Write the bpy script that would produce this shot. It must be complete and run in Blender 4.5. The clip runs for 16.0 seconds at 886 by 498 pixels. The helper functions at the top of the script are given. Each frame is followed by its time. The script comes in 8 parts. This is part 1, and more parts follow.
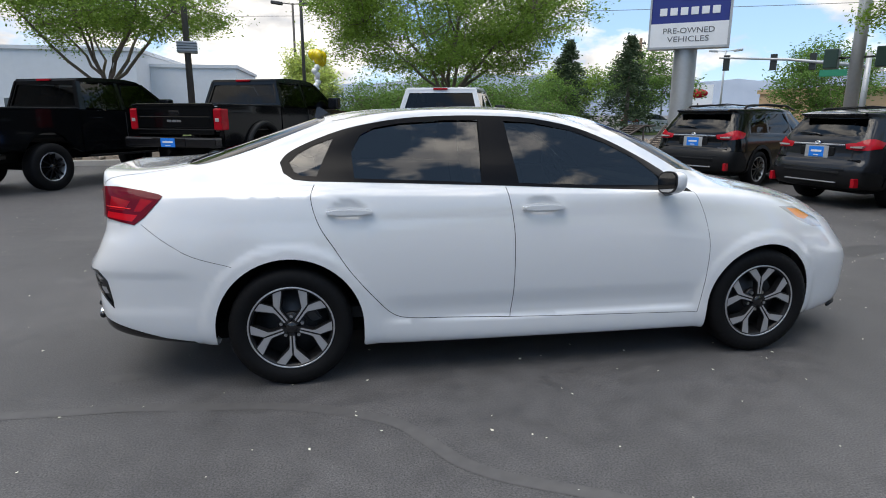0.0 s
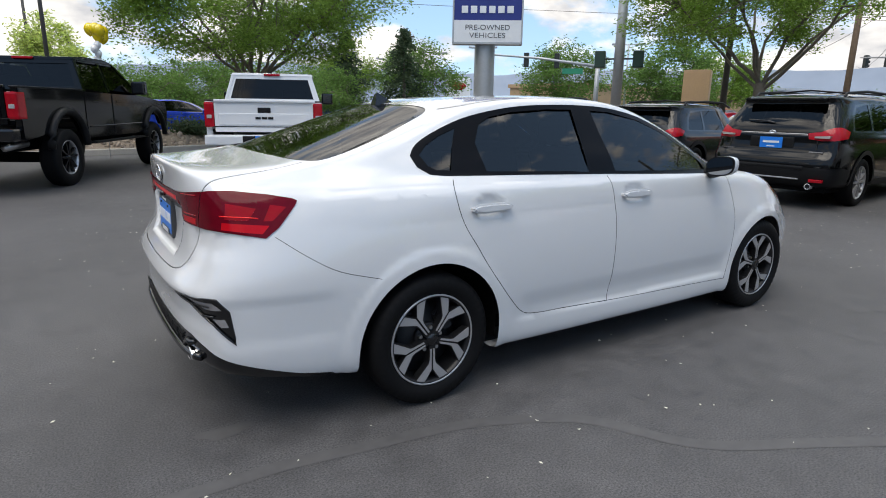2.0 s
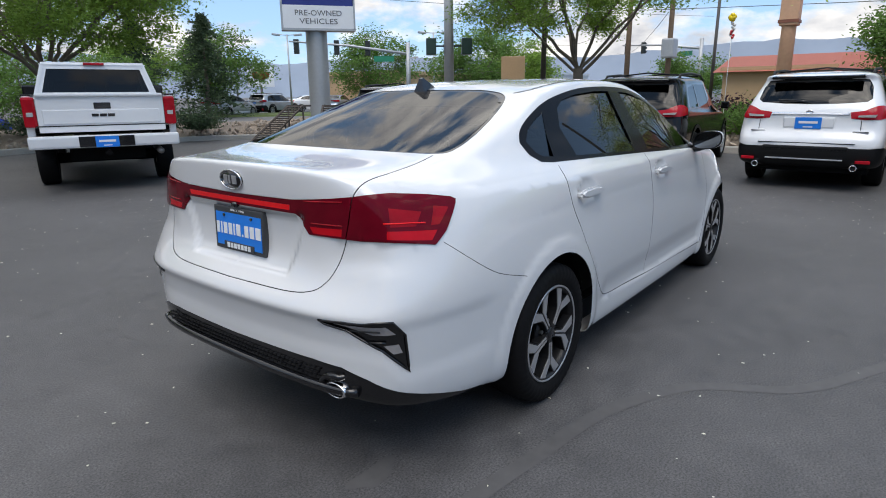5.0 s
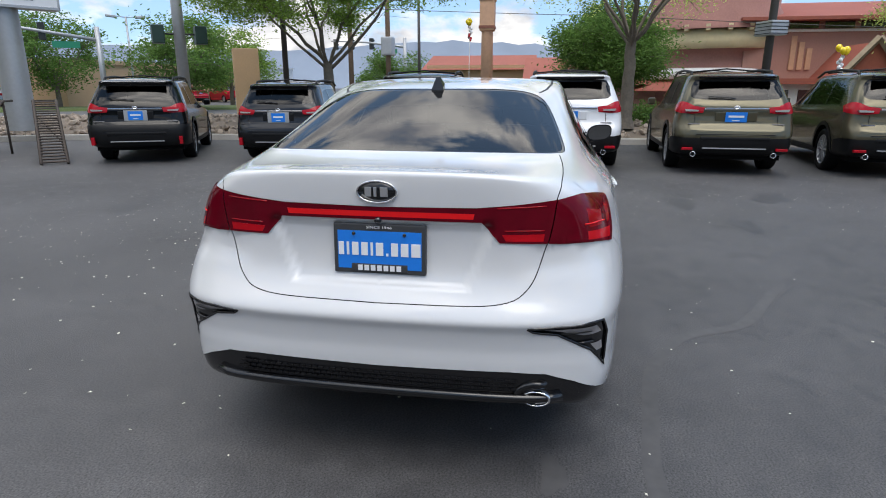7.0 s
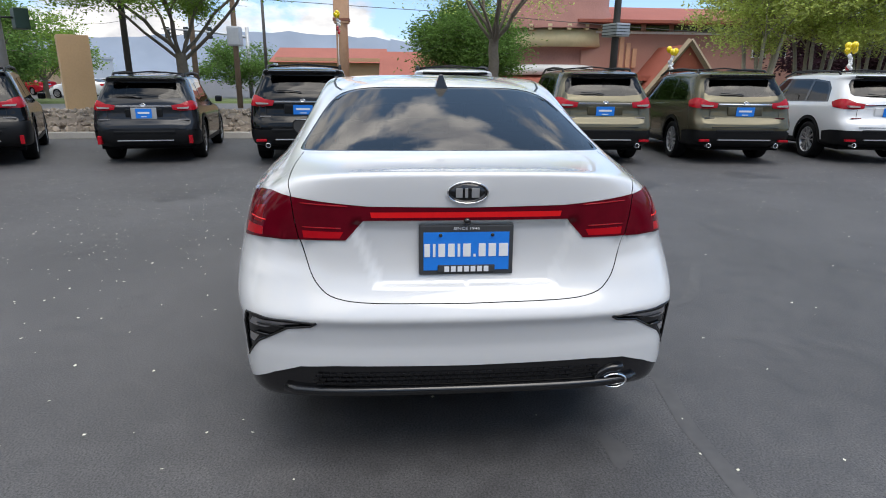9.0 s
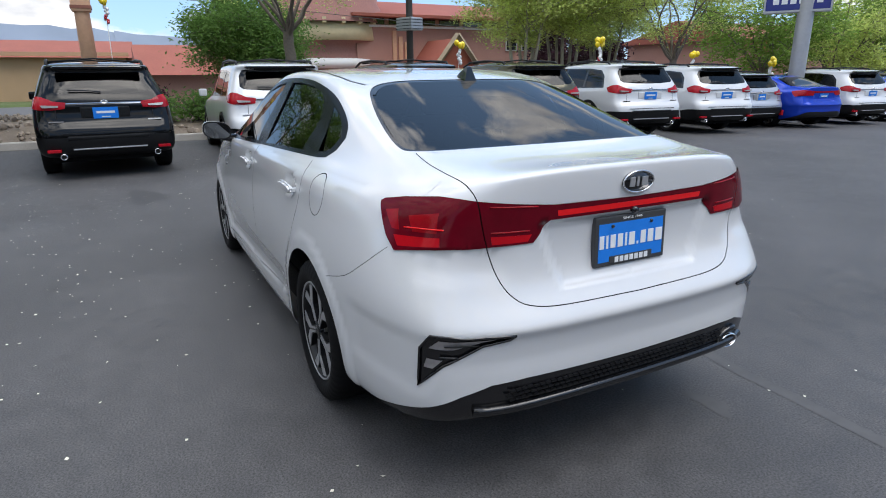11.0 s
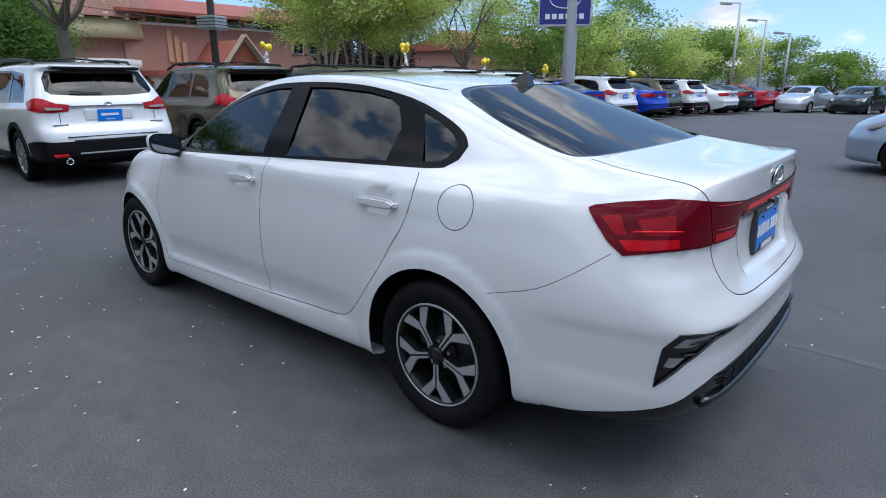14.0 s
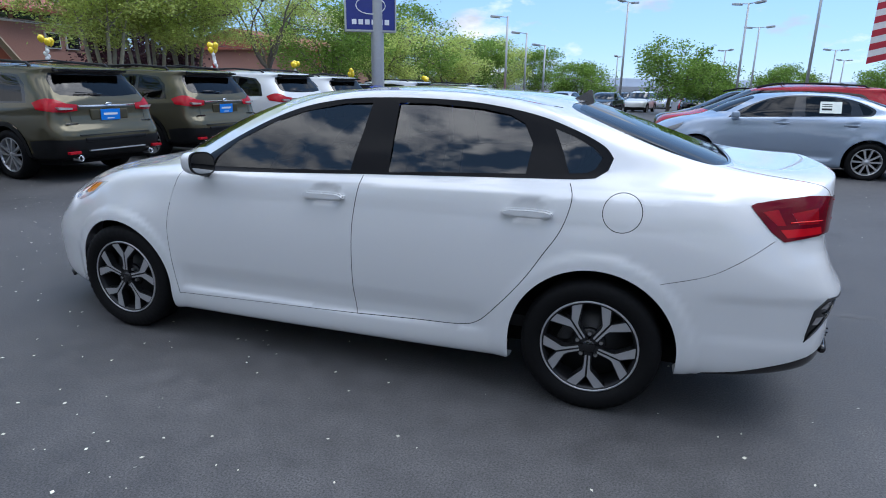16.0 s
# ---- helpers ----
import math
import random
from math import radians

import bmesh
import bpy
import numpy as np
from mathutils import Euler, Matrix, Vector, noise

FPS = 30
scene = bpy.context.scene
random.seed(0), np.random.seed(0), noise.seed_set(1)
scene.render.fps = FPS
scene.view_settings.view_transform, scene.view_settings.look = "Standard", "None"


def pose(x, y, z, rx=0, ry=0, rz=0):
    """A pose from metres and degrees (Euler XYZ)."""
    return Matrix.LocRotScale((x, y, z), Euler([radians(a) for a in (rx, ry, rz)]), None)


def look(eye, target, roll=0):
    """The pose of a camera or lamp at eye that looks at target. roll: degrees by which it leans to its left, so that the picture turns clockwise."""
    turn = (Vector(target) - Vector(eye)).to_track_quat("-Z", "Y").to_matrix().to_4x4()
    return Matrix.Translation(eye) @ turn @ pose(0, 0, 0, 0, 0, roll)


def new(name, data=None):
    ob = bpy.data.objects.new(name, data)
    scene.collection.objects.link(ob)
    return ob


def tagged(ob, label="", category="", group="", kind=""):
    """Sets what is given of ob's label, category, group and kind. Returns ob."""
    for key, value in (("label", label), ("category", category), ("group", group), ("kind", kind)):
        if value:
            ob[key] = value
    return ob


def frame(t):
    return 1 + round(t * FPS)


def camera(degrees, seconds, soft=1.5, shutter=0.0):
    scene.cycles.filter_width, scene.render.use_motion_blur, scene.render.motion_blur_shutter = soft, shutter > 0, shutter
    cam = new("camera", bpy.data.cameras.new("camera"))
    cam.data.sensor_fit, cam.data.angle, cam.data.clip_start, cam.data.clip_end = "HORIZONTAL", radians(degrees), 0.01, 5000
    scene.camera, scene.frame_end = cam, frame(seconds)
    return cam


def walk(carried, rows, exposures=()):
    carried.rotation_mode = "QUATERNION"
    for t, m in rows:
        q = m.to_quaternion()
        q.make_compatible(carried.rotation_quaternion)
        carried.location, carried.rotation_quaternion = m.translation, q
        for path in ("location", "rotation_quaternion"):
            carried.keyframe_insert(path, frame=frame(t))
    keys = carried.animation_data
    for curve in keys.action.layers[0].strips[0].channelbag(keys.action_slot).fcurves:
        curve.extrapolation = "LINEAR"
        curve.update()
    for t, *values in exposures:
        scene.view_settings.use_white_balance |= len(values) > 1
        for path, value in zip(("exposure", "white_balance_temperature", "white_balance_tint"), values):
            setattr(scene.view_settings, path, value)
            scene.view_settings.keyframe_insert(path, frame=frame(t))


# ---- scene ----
cam = camera(73.6, 16.0, 1.0)
PATH = [
    (0, (0.253, -3.839, 1.397), (0.6, -1.921, 0.951), 0.2),
    (0.5, (-0.198, -3.71, 1.388), (0.342, -1.835, 0.949), 0.9),
    (1, (-0.628, -3.516, 1.379), (0.097, -1.708, 0.926), 0.8),
    (1.5, (-1.031, -3.264, 1.378), (-0.126, -1.541, 0.921), 1.0),
    (2, (-1.382, -3.029, 1.374), (-0.312, -1.407, 0.903), 0.9),
    (2.5, (-1.602, -2.774, 1.371), (-0.409, -1.247, 0.878), 1.1),
    (3, (-1.767, -2.611, 1.379), (-0.505, -1.141, 0.883), 1.0),
    (3.2, (-1.818, -2.574, 1.384), (-0.536, -1.118, 0.896), 0.8),
    (5.3, (-2.371, -1.801, 1.35), (-0.772, -0.71, 0.848), -0.6),
    (5.5, (-2.471, -1.655, 1.358), (-0.821, -0.641, 0.86), -0.6),
    (6, (-2.641, -1.289, 1.356), (-0.879, -0.488, 0.854), -0.4),
    (6.5, (-2.733, -0.915, 1.37), (-0.884, -0.347, 0.861), 0.0),
    (7, (-2.829, -0.545, 1.382), (-0.928, -0.213, 0.855), 0.0),
    (7.5, (-2.837, -0.23, 1.379), (-0.917, -0.084, 0.841), -0.2),
    (8, (-2.849, -0.012, 1.387), (-0.922, 0.003, 0.852), 0.0),
    (8.5, (-2.856, 0.111, 1.393), (-0.934, 0.03, 0.845), 0.0),
    (9, (-2.88, 0.247, 1.403), (-0.963, 0.08, 0.858), 0.5),
    (9.2, (-2.884, 0.333, 1.4), (-0.971, 0.117, 0.858), 0.6),
    (11.3, (-2.27, 1.656, 1.396), (-0.625, 0.665, 0.838), -0.7),
    (11.5, (-2.184, 1.762, 1.399), (-0.576, 0.709, 0.848), -0.8),
    (12, (-2.043, 2.025, 1.418), (-0.521, 0.85, 0.869), -0.9),
    (12.5, (-1.977, 2.138, 1.421), (-0.515, 0.89, 0.872), -0.2),
    (13, (-1.922, 2.198, 1.42), (-0.499, 0.909, 0.859), 0.3),
    (13.5, (-1.741, 2.338, 1.41), (-0.376, 0.987, 0.85), -0.2),
    (14, (-1.461, 2.515, 1.405), (-0.21, 1.057, 0.85), -0.1),
    (14.5, (-1.179, 2.799, 1.426), (-0.057, 1.238, 0.873), -0.0),
    (15, (-0.888, 3.015, 1.421), (0.11, 1.374, 0.864), 0.3),
    (15.5, (-0.538, 3.194, 1.433), (0.283, 1.455, 0.881), 1.0),
    (16, (-0.17, 3.415, 1.467), (0.454, 1.594, 0.922), 0.9),
]
walk(cam, [(t, look(eye, target, roll)) for t, eye, target, roll in PATH], [(0, 1.06, 7000, 10), (3, 1.04, 7050, 10), (5.5, 0.96, 6750, 10), (7, 1.02, 6750, 10), (9, 1.12, 6850, 10), (11.5, 1.05, 6450, 10), (12.5, 1.02, 6300, 10), (16, 0.97, 5900, 10)])

# ---- light ----
world = bpy.data.worlds.new("sky")
scene.world = world
world.use_nodes = True
SUN_ELEV, SUN_AZ = radians(62), radians(236)
CLOUD_LEAN, SKY_GAIN = 0.075, (0.55, 0.58, 0.62)


def sky_nodes():
    nt = world.node_tree
    nt.nodes.clear()
    out = nt.nodes.new("ShaderNodeOutputWorld")
    bg = nt.nodes.new("ShaderNodeBackground")
    sky = nt.nodes.new("ShaderNodeTexSky")
    sky.sky_type = "NISHITA"
    sky.sun_disc = False
    sky.sun_elevation, sky.sun_rotation = SUN_ELEV, SUN_AZ
    sky.air_density, sky.dust_density, sky.ozone_density, sky.altitude = 1.0, 0.15, 2.5, 1400
    tc = nt.nodes.new("ShaderNodeTexCoord")
    mp = nt.nodes.new("ShaderNodeMapping")
    mp.inputs["Scale"].default_value = (1.0, 1.0, 2.2)
    mp.inputs["Location"].default_value = (0.35, 0.6, 0.0)

    def noise_tex(scale, detail, rough):
        n = nt.nodes.new("ShaderNodeTexNoise")
        n.inputs["Scale"].default_value, n.inputs["Detail"].default_value, n.inputs["Roughness"].default_value = scale, detail, rough
        nt.links.new(mp.outputs[0], n.inputs["Vector"])
        return n

    def math_node(op, a, b, c=None):
        n = nt.nodes.new("ShaderNodeMath")
        n.operation = op
        for k, v in enumerate((a, b, c)):
            if v is None:
                continue
            if isinstance(v, (int, float)):
                n.inputs[k].default_value = v
            else:
                nt.links.new(v, n.inputs[k])
        return n.outputs[0]

    sep = nt.nodes.new("ShaderNodeSeparateXYZ")
    nt.links.new(tc.outputs["Generated"], mp.inputs[0])
    nt.links.new(tc.outputs["Generated"], sep.inputs[0])
    cover, body = noise_tex(4.6, 8, 0.57), noise_tex(8.0, 6, 0.52)
    # more cloud towards +y and overhead, clearer towards -y
    lift = math_node("MULTIPLY_ADD", sep.outputs["Y"], CLOUD_LEAN, cover.outputs["Fac"])
    lift = math_node("MULTIPLY_ADD", sep.outputs["Z"], 0.02, lift)
    ramp = nt.nodes.new("ShaderNodeValToRGB")
    ramp.color_ramp.elements[0].position, ramp.color_ramp.elements[1].position = 0.485, 0.575
    nt.links.new(lift, ramp.inputs[0])
    shade = nt.nodes.new("ShaderNodeValToRGB")
    shade.color_ramp.elements[0].color = (2.2, 2.3, 2.55, 1)
    shade.color_ramp.elements[1].color = (4.4, 4.38, 4.35, 1)
    shade.color_ramp.elements[0].position, shade.color_ramp.elements[1].position = 0.38, 0.62
    nt.links.new(body.outputs["Fac"], shade.inputs[0])
    # clouds high up, near the sun, are brighter
    high = nt.nodes.new("ShaderNodeMapRange")
    high.interpolation_type = "SMOOTHSTEP"
    high.inputs["From Min"].default_value, high.inputs["From Max"].default_value = 0.45, 1.0
    high.inputs["To Min"].default_value, high.inputs["To Max"].default_value = 1.0, 3.3
    nt.links.new(sep.outputs["Z"], high.inputs["Value"])
    bright = nt.nodes.new("ShaderNodeVectorMath")
    bright.operation = "SCALE"
    nt.links.new(shade.outputs[0], bright.inputs[0])
    nt.links.new(high.outputs[0], bright.inputs["Scale"])
    blue = nt.nodes.new("ShaderNodeVectorMath")
    blue.operation = "MULTIPLY"
    blue.inputs[1].default_value = SKY_GAIN
    nt.links.new(sky.outputs[0], blue.inputs[0])
    veil = nt.nodes.new("ShaderNodeMixRGB")
    veil.inputs[0].default_value, veil.inputs[2].default_value = 0.65, (1.45, 2.4, 3.9, 1)
    nt.links.new(blue.outputs[0], veil.inputs[1])
    mix = nt.nodes.new("ShaderNodeMixRGB")
    nt.links.new(ramp.outputs[0], mix.inputs[0])
    nt.links.new(veil.outputs[0], mix.inputs[1])
    nt.links.new(bright.outputs[0], mix.inputs[2])
    nt.links.new(mix.outputs[0], bg.inputs[0])
    bg.inputs["Strength"].default_value = 0.15
    nt.links.new(bg.outputs[0], out.inputs[0])


sky_nodes()
sun_data = bpy.data.lights.new("sun", "SUN")
sun_data.energy, sun_data.angle, sun_data.color = 0.85, radians(42), (1.0, 0.96, 0.90)
sun = new("sun", sun_data)
sun.rotation_euler = (math.pi / 2 - SUN_ELEV, 0, math.pi - SUN_AZ)


# ---- materials ----
def mat(name, col, rough=0.5, metal=0.0, var=0.12, scale=30.0, big=2.0, bump=0.0, coat=0.0, spec=0.5, per_object=0.0, per_island=0.0, alpha=1.0, dist=0.01):
    m = bpy.data.materials.new(name)
    m.use_nodes = True
    nt = m.node_tree
    p = nt.nodes["Principled BSDF"]
    p.inputs["Roughness"].default_value, p.inputs["Metallic"].default_value = rough, metal
    p.inputs["Coat Weight"].default_value, p.inputs["Coat Roughness"].default_value = coat, 0.04
    p.inputs["Specular IOR Level"].default_value = spec
    p.inputs["Alpha"].default_value = alpha
    tc = nt.nodes.new("ShaderNodeTexCoord")
    fine, wide = nt.nodes.new("ShaderNodeTexNoise"), nt.nodes.new("ShaderNodeTexNoise")
    fine.inputs["Scale"].default_value, wide.inputs["Scale"].default_value = scale, big
    fine.inputs["Detail"].default_value, wide.inputs["Detail"].default_value = 6, 4
    nt.links.new(tc.outputs["Object"], fine.inputs["Vector"])
    nt.links.new(tc.outputs["Object"], wide.inputs["Vector"])
    mean = nt.nodes.new("ShaderNodeMath")
    mean.operation = "ADD"
    nt.links.new(fine.outputs["Fac"], mean.inputs[0])
    nt.links.new(wide.outputs["Fac"], mean.inputs[1])
    last = mean.outputs[0]
    shift = 1.0
    for amount, kind, socket in ((per_object, "ShaderNodeObjectInfo", "Random"), (per_island, "ShaderNodeNewGeometry", "Random Per Island")):
        if amount:
            info, ma = nt.nodes.new(kind), nt.nodes.new("ShaderNodeMath")
            ma.operation = "MULTIPLY_ADD"
            ma.inputs[1].default_value = amount / max(var, 0.01)
            nt.links.new(info.outputs[socket], ma.inputs[0])
            nt.links.new(last, ma.inputs[2])
            last = ma.outputs[0]
            shift += 0.5 * amount / max(var, 0.01)
    gain = nt.nodes.new("ShaderNodeMath")
    gain.operation = "MULTIPLY_ADD"
    gain.inputs[1].default_value, gain.inputs[2].default_value = 2 * var, 1 - 2 * var * shift
    nt.links.new(last, gain.inputs[0])
    mul = nt.nodes.new("ShaderNodeVectorMath")
    mul.operation = "SCALE"
    mul.inputs[0].default_value = col
    nt.links.new(gain.outputs[0], mul.inputs["Scale"])
    nt.links.new(mul.outputs[0], p.inputs["Base Color"])
    if bump:
        b = nt.nodes.new("ShaderNodeBump")
        b.inputs["Strength"].default_value, b.inputs["Distance"].default_value = bump, dist
        nt.links.new(fine.outputs["Fac"], b.inputs["Height"])
        nt.links.new(b.outputs[0], p.inputs["Normal"])
    return m


def glass_mat(name, tint, clear, ior=1.52):
    """Tinted car glass: part clear, with a glossy skin."""
    m = bpy.data.materials.new(name)
    m.use_nodes = True
    nt = m.node_tree
    nt.nodes.clear()
    out = nt.nodes.new("ShaderNodeOutputMaterial")
    tr, gl, mx = nt.nodes.new("ShaderNodeBsdfTransparent"), nt.nodes.new("ShaderNodeBsdfGlossy"), nt.nodes.new("ShaderNodeMixShader")
    fr = nt.nodes.new("ShaderNodeFresnel")
    fr.inputs["IOR"].default_value = ior
    tr.inputs[0].default_value = (*[c * clear for c in tint], 1)
    gl.inputs["Roughness"].default_value = 0.015
    nt.links.new(fr.outputs[0], mx.inputs[0])
    nt.links.new(tr.outputs[0], mx.inputs[1])
    nt.links.new(gl.outputs[0], mx.inputs[2])
    nt.links.new(mx.outputs[0], out.inputs[0])
    return m


M_WHITE = mat("white_paint", (0.645, 0.65, 0.655), 0.26, 0.0, 0.012, 600, 3, coat=1.0)
M_BLACKTRIM = mat("gloss_black_trim", (0.006, 0.006, 0.007), 0.16, var=0.1, scale=80, coat=0.3)
M_FRAME = mat("window_surround_black", (0.004, 0.004, 0.005), 0.22, var=0.1, scale=80, spec=0.10)
M_SATIN = mat("satin_black_trim", (0.008, 0.008, 0.009), 0.42, var=0.15, scale=200, spec=0.25)
M_GAP = mat("shut_line", (0.008, 0.008, 0.008), 0.9, var=0.05)
M_RUBBER = mat("tyre_rubber", (0.0065, 0.0065, 0.007), 0.6, var=0.3, scale=60, bump=0.25, dist=0.002, spec=0.12)
M_UNDER = mat("underbody", (0.005, 0.005, 0.005), 0.9, var=0.2, spec=0.1)
M_ALLOY = mat("machined_alloy", (0.45, 0.45, 0.46), 0.30, 0.55, 0.05, 300)
M_ALLOYDARK = mat("dark_alloy", (0.013, 0.013, 0.014), 0.35, 0.1, 0.1, 90, spec=0.3)
M_DISC = mat("brake_disc_iron", (0.05, 0.05, 0.052), 0.5, 0.5, 0.15, 90)
M_STEEL = mat("steel", (0.45, 0.45, 0.45), 0.4, 1.0, 0.1, 60)
M_CHROME = mat("chrome", (0.85, 0.85, 0.86), 0.06, 1.0, 0.03, 50)
M_REDSTRIP = mat("strip_red_lens", (0.46, 0.005, 0.012), 0.10, var=0.25, scale=18, spec=0.18)
M_REDMID = mat("mid_red_lens", (0.27, 0.004, 0.010), 0.10, var=0.3, scale=18, spec=0.18)
M_RED = mat("red_lens", (0.34, 0.006, 0.014), 0.12, var=0.25, scale=14, spec=0.3)
M_REDDARK = mat("dark_red_lens", (0.115, 0.0022, 0.009), 0.08, var=0.25, scale=18, spec=0.14)
M_REDBAR = mat("bright_red_lens", (0.80, 0.010, 0.014), 0.2, var=0.08, scale=40, spec=0.3)
M_CLEARLENS = mat("clear_lens", (0.50, 0.48, 0.47), 0.12, 0.3, 0.25, 60, coat=1.0)
M_SMOKELENS = mat("smoked_lens", (0.34, 0.325, 0.325), 0.2, 0.3, 0.35, 40, coat=0.5)
M_AMBER = mat("amber_lens", (0.75, 0.24, 0.02), 0.1, var=0.1, scale=40, coat=1.0)
M_PLATE = mat("blue_plate", (0.010, 0.20, 0.72), 0.3, var=0.05, scale=60)
M_PLATEWHITE = mat("plate_white", (0.78, 0.79, 0.8), 0.35, var=0.04, scale=90)
M_GLASS = glass_mat("tinted_glass", (0.86, 1.0, 0.97), 0.08, 1.66)
M_GLASSDARK = glass_mat("privacy_glass", (0.9, 1.0, 0.97), 0.04, 1.45)
M_MIRROR = mat("mirror_glass", (0.22, 0.23, 0.24), 0.03, 1.0, 0.03, 50)
M_GLASSCLEAR = glass_mat("clear_glass", (0.92, 1.0, 0.98), 0.75)
M_CABIN = mat("cabin_trim", (0.02, 0.02, 0.021), 0.7, var=0.2, scale=90)
M_SEAT = mat("seat_cloth", (0.03, 0.03, 0.032), 0.9, var=0.25, scale=300, bump=0.3, dist=0.002)
M_LINER = mat("headliner", (0.42, 0.41, 0.39), 0.95, var=0.05, scale=200)


# ---- mesh helpers ----
def finish(ob, parent=None, label="", smooth=False):
    if parent is not None:
        ob.parent = parent
    if label:
        ob["label"] = label
    if smooth:
        for poly in ob.data.polygons:
            poly.use_smooth = True
    return ob


def part(name, bm, material, parent=None, label="", smooth=False):
    me = bpy.data.meshes.new(name)
    bm.to_mesh(me)
    bm.free()
    me.materials.append(material)
    return finish(new(name, me), parent, label, smooth)


def raw(name, verts, faces, material, parent=None, label="", smooth=False):
    me = bpy.data.meshes.new(name)
    me.from_pydata([tuple(v) for v in verts], [], [tuple(f) for f in faces])
    me.update()
    me.materials.append(material)
    return finish(new(name, me), parent, label, smooth)


def holder(name, m=None, label="", category="", group="", kind=""):
    ob = new(name)
    ob.empty_display_size = 0.2
    if m is not None:
        ob.matrix_basis = m
    return tagged(ob, label, category, group, kind)


def add_box(bm, lo, hi, m=None, bevel=0.0):
    lo, hi = Vector(lo), Vector(hi)
    g = bmesh.ops.create_cube(bm, size=1)
    mm = Matrix.Translation((lo + hi) / 2) @ Matrix.Diagonal((*(hi - lo), 1))
    bmesh.ops.transform(bm, matrix=mm if m is None else m @ mm, verts=g["verts"])
    if bevel:
        es = list({e for v in g["verts"] for e in v.link_edges})
        bmesh.ops.bevel(bm, geom=es, offset=bevel, segments=2, affect="EDGES", profile=0.6)


def box(name, lo, hi, material, parent=None, label="", bevel=0.0, m=None):
    bm = bmesh.new()
    add_box(bm, lo, hi, m, bevel)
    return part(name, bm, material, parent, label)


def add_tube(bm, pts, radii, sides=10, cap=True):
    """A tube along pts, with one radius a point."""
    pts = [Vector(p) for p in pts]
    rings = []
    up = Vector((0.0, 0.0, 1.0))
    for i, p in enumerate(pts):
        d = (pts[min(i + 1, len(pts) - 1)] - pts[max(i - 1, 0)]).normalized()
        a = d.cross(up if abs(d.z) < 0.95 else Vector((1, 0, 0))).normalized()
        b = d.cross(a)
        r = radii[i] if hasattr(radii, "__len__") else radii
        rings.append([bm.verts.new(p + (a * math.cos(q) + b * math.sin(q)) * r) for q in (2 * math.pi * k / sides for k in range(sides))])
    for r0, r1 in zip(rings, rings[1:]):
        for k in range(sides):
            bm.faces.new((r0[k], r0[(k + 1) % sides], r1[(k + 1) % sides], r1[k]))
    if cap:
        bm.faces.new(rings[0][::-1])
        bm.faces.new(rings[-1])


def tube(name, pts, radii, material, parent=None, label="", sides=10, smooth=True):
    bm = bmesh.new()
    add_tube(bm, pts, radii, sides)
    bmesh.ops.recalc_face_normals(bm, faces=bm.faces)
    return part(name, bm, material, parent, label, smooth)


def lathe(name, profile, material, parent=None, label="", steps=48, smooth=True, m=None):
    """Turns (radius, y) pairs about the y axis."""
    verts, faces, n = [], [], len(profile)
    for k in range(steps):
        a = 2 * math.pi * k / steps
        for r, y in profile:
            v = Vector((r * math.cos(a), y, r * math.sin(a)))
            verts.append(m @ v if m is not None else v)
    for k in range(steps):
        j = (k + 1) % steps
        for i in range(n - 1):
            faces.append((k * n + i, k * n + i + 1, j * n + i + 1, j * n + i))
    return raw(name, verts, faces, material, parent, label, smooth)


def prism(name, outline, lo, hi, material, parent=None, label="", axes="xz", m=None, bevel=0.0):
    """An outline in two axes, drawn out along the third from lo to hi."""
    bm = bmesh.new()
    add_prism(bm, outline, lo, hi, axes, m, bevel)
    return part(name, bm, material, parent, label)


def add_prism(bm, outline, lo, hi, axes="xz", m=None, bevel=0.0):
    place = {"xz": lambda a, b, c: (a, c, b), "yz": lambda a, b, c: (c, a, b), "xy": lambda a, b, c: (a, b, c)}[axes]
    low = [bm.verts.new(place(a, b, lo)) for a, b in outline]
    top = [bm.verts.new(place(a, b, hi)) for a, b in outline]
    fs = [bm.faces.new(low[::-1]), bm.faces.new(top)]
    k = len(outline)
    for i in range(k):
        fs.append(bm.faces.new((low[i], low[(i + 1) % k], top[(i + 1) % k], top[i])))
    bmesh.ops.recalc_face_normals(bm, faces=fs)
    if m is not None:
        bmesh.ops.transform(bm, matrix=m, verts=low + top)
    if bevel:
        bmesh.ops.bevel(bm, geom=list({e for v in low + top for e in v.link_edges}), offset=bevel, segments=2, affect="EDGES")


def lettering(name, text, size, m, material, parent=None, deep=0.004, wide=None):
    cu = bpy.data.curves.new(name, "FONT")
    cu.body, cu.size, cu.align_x, cu.align_y, cu.extrude = text, size, "CENTER", "CENTER", deep
    cu.resolution_u = 3
    tmp = bpy.data.objects.new(name, cu)
    me = bpy.data.meshes.new_from_object(tmp)
    bpy.data.objects.remove(tmp)
    if wide:
        span = max(v.co.x for v in me.vertices) - min(v.co.x for v in me.vertices)
        for v in me.vertices:
            v.co.x *= wide / span
    me.transform(m)
    me.materials.append(material)
    return finish(new(name, me), parent)


# ---- car bodies: a smooth half shell, cut into panels along outlines ----
from mathutils.geometry import delaunay_2d_cdt


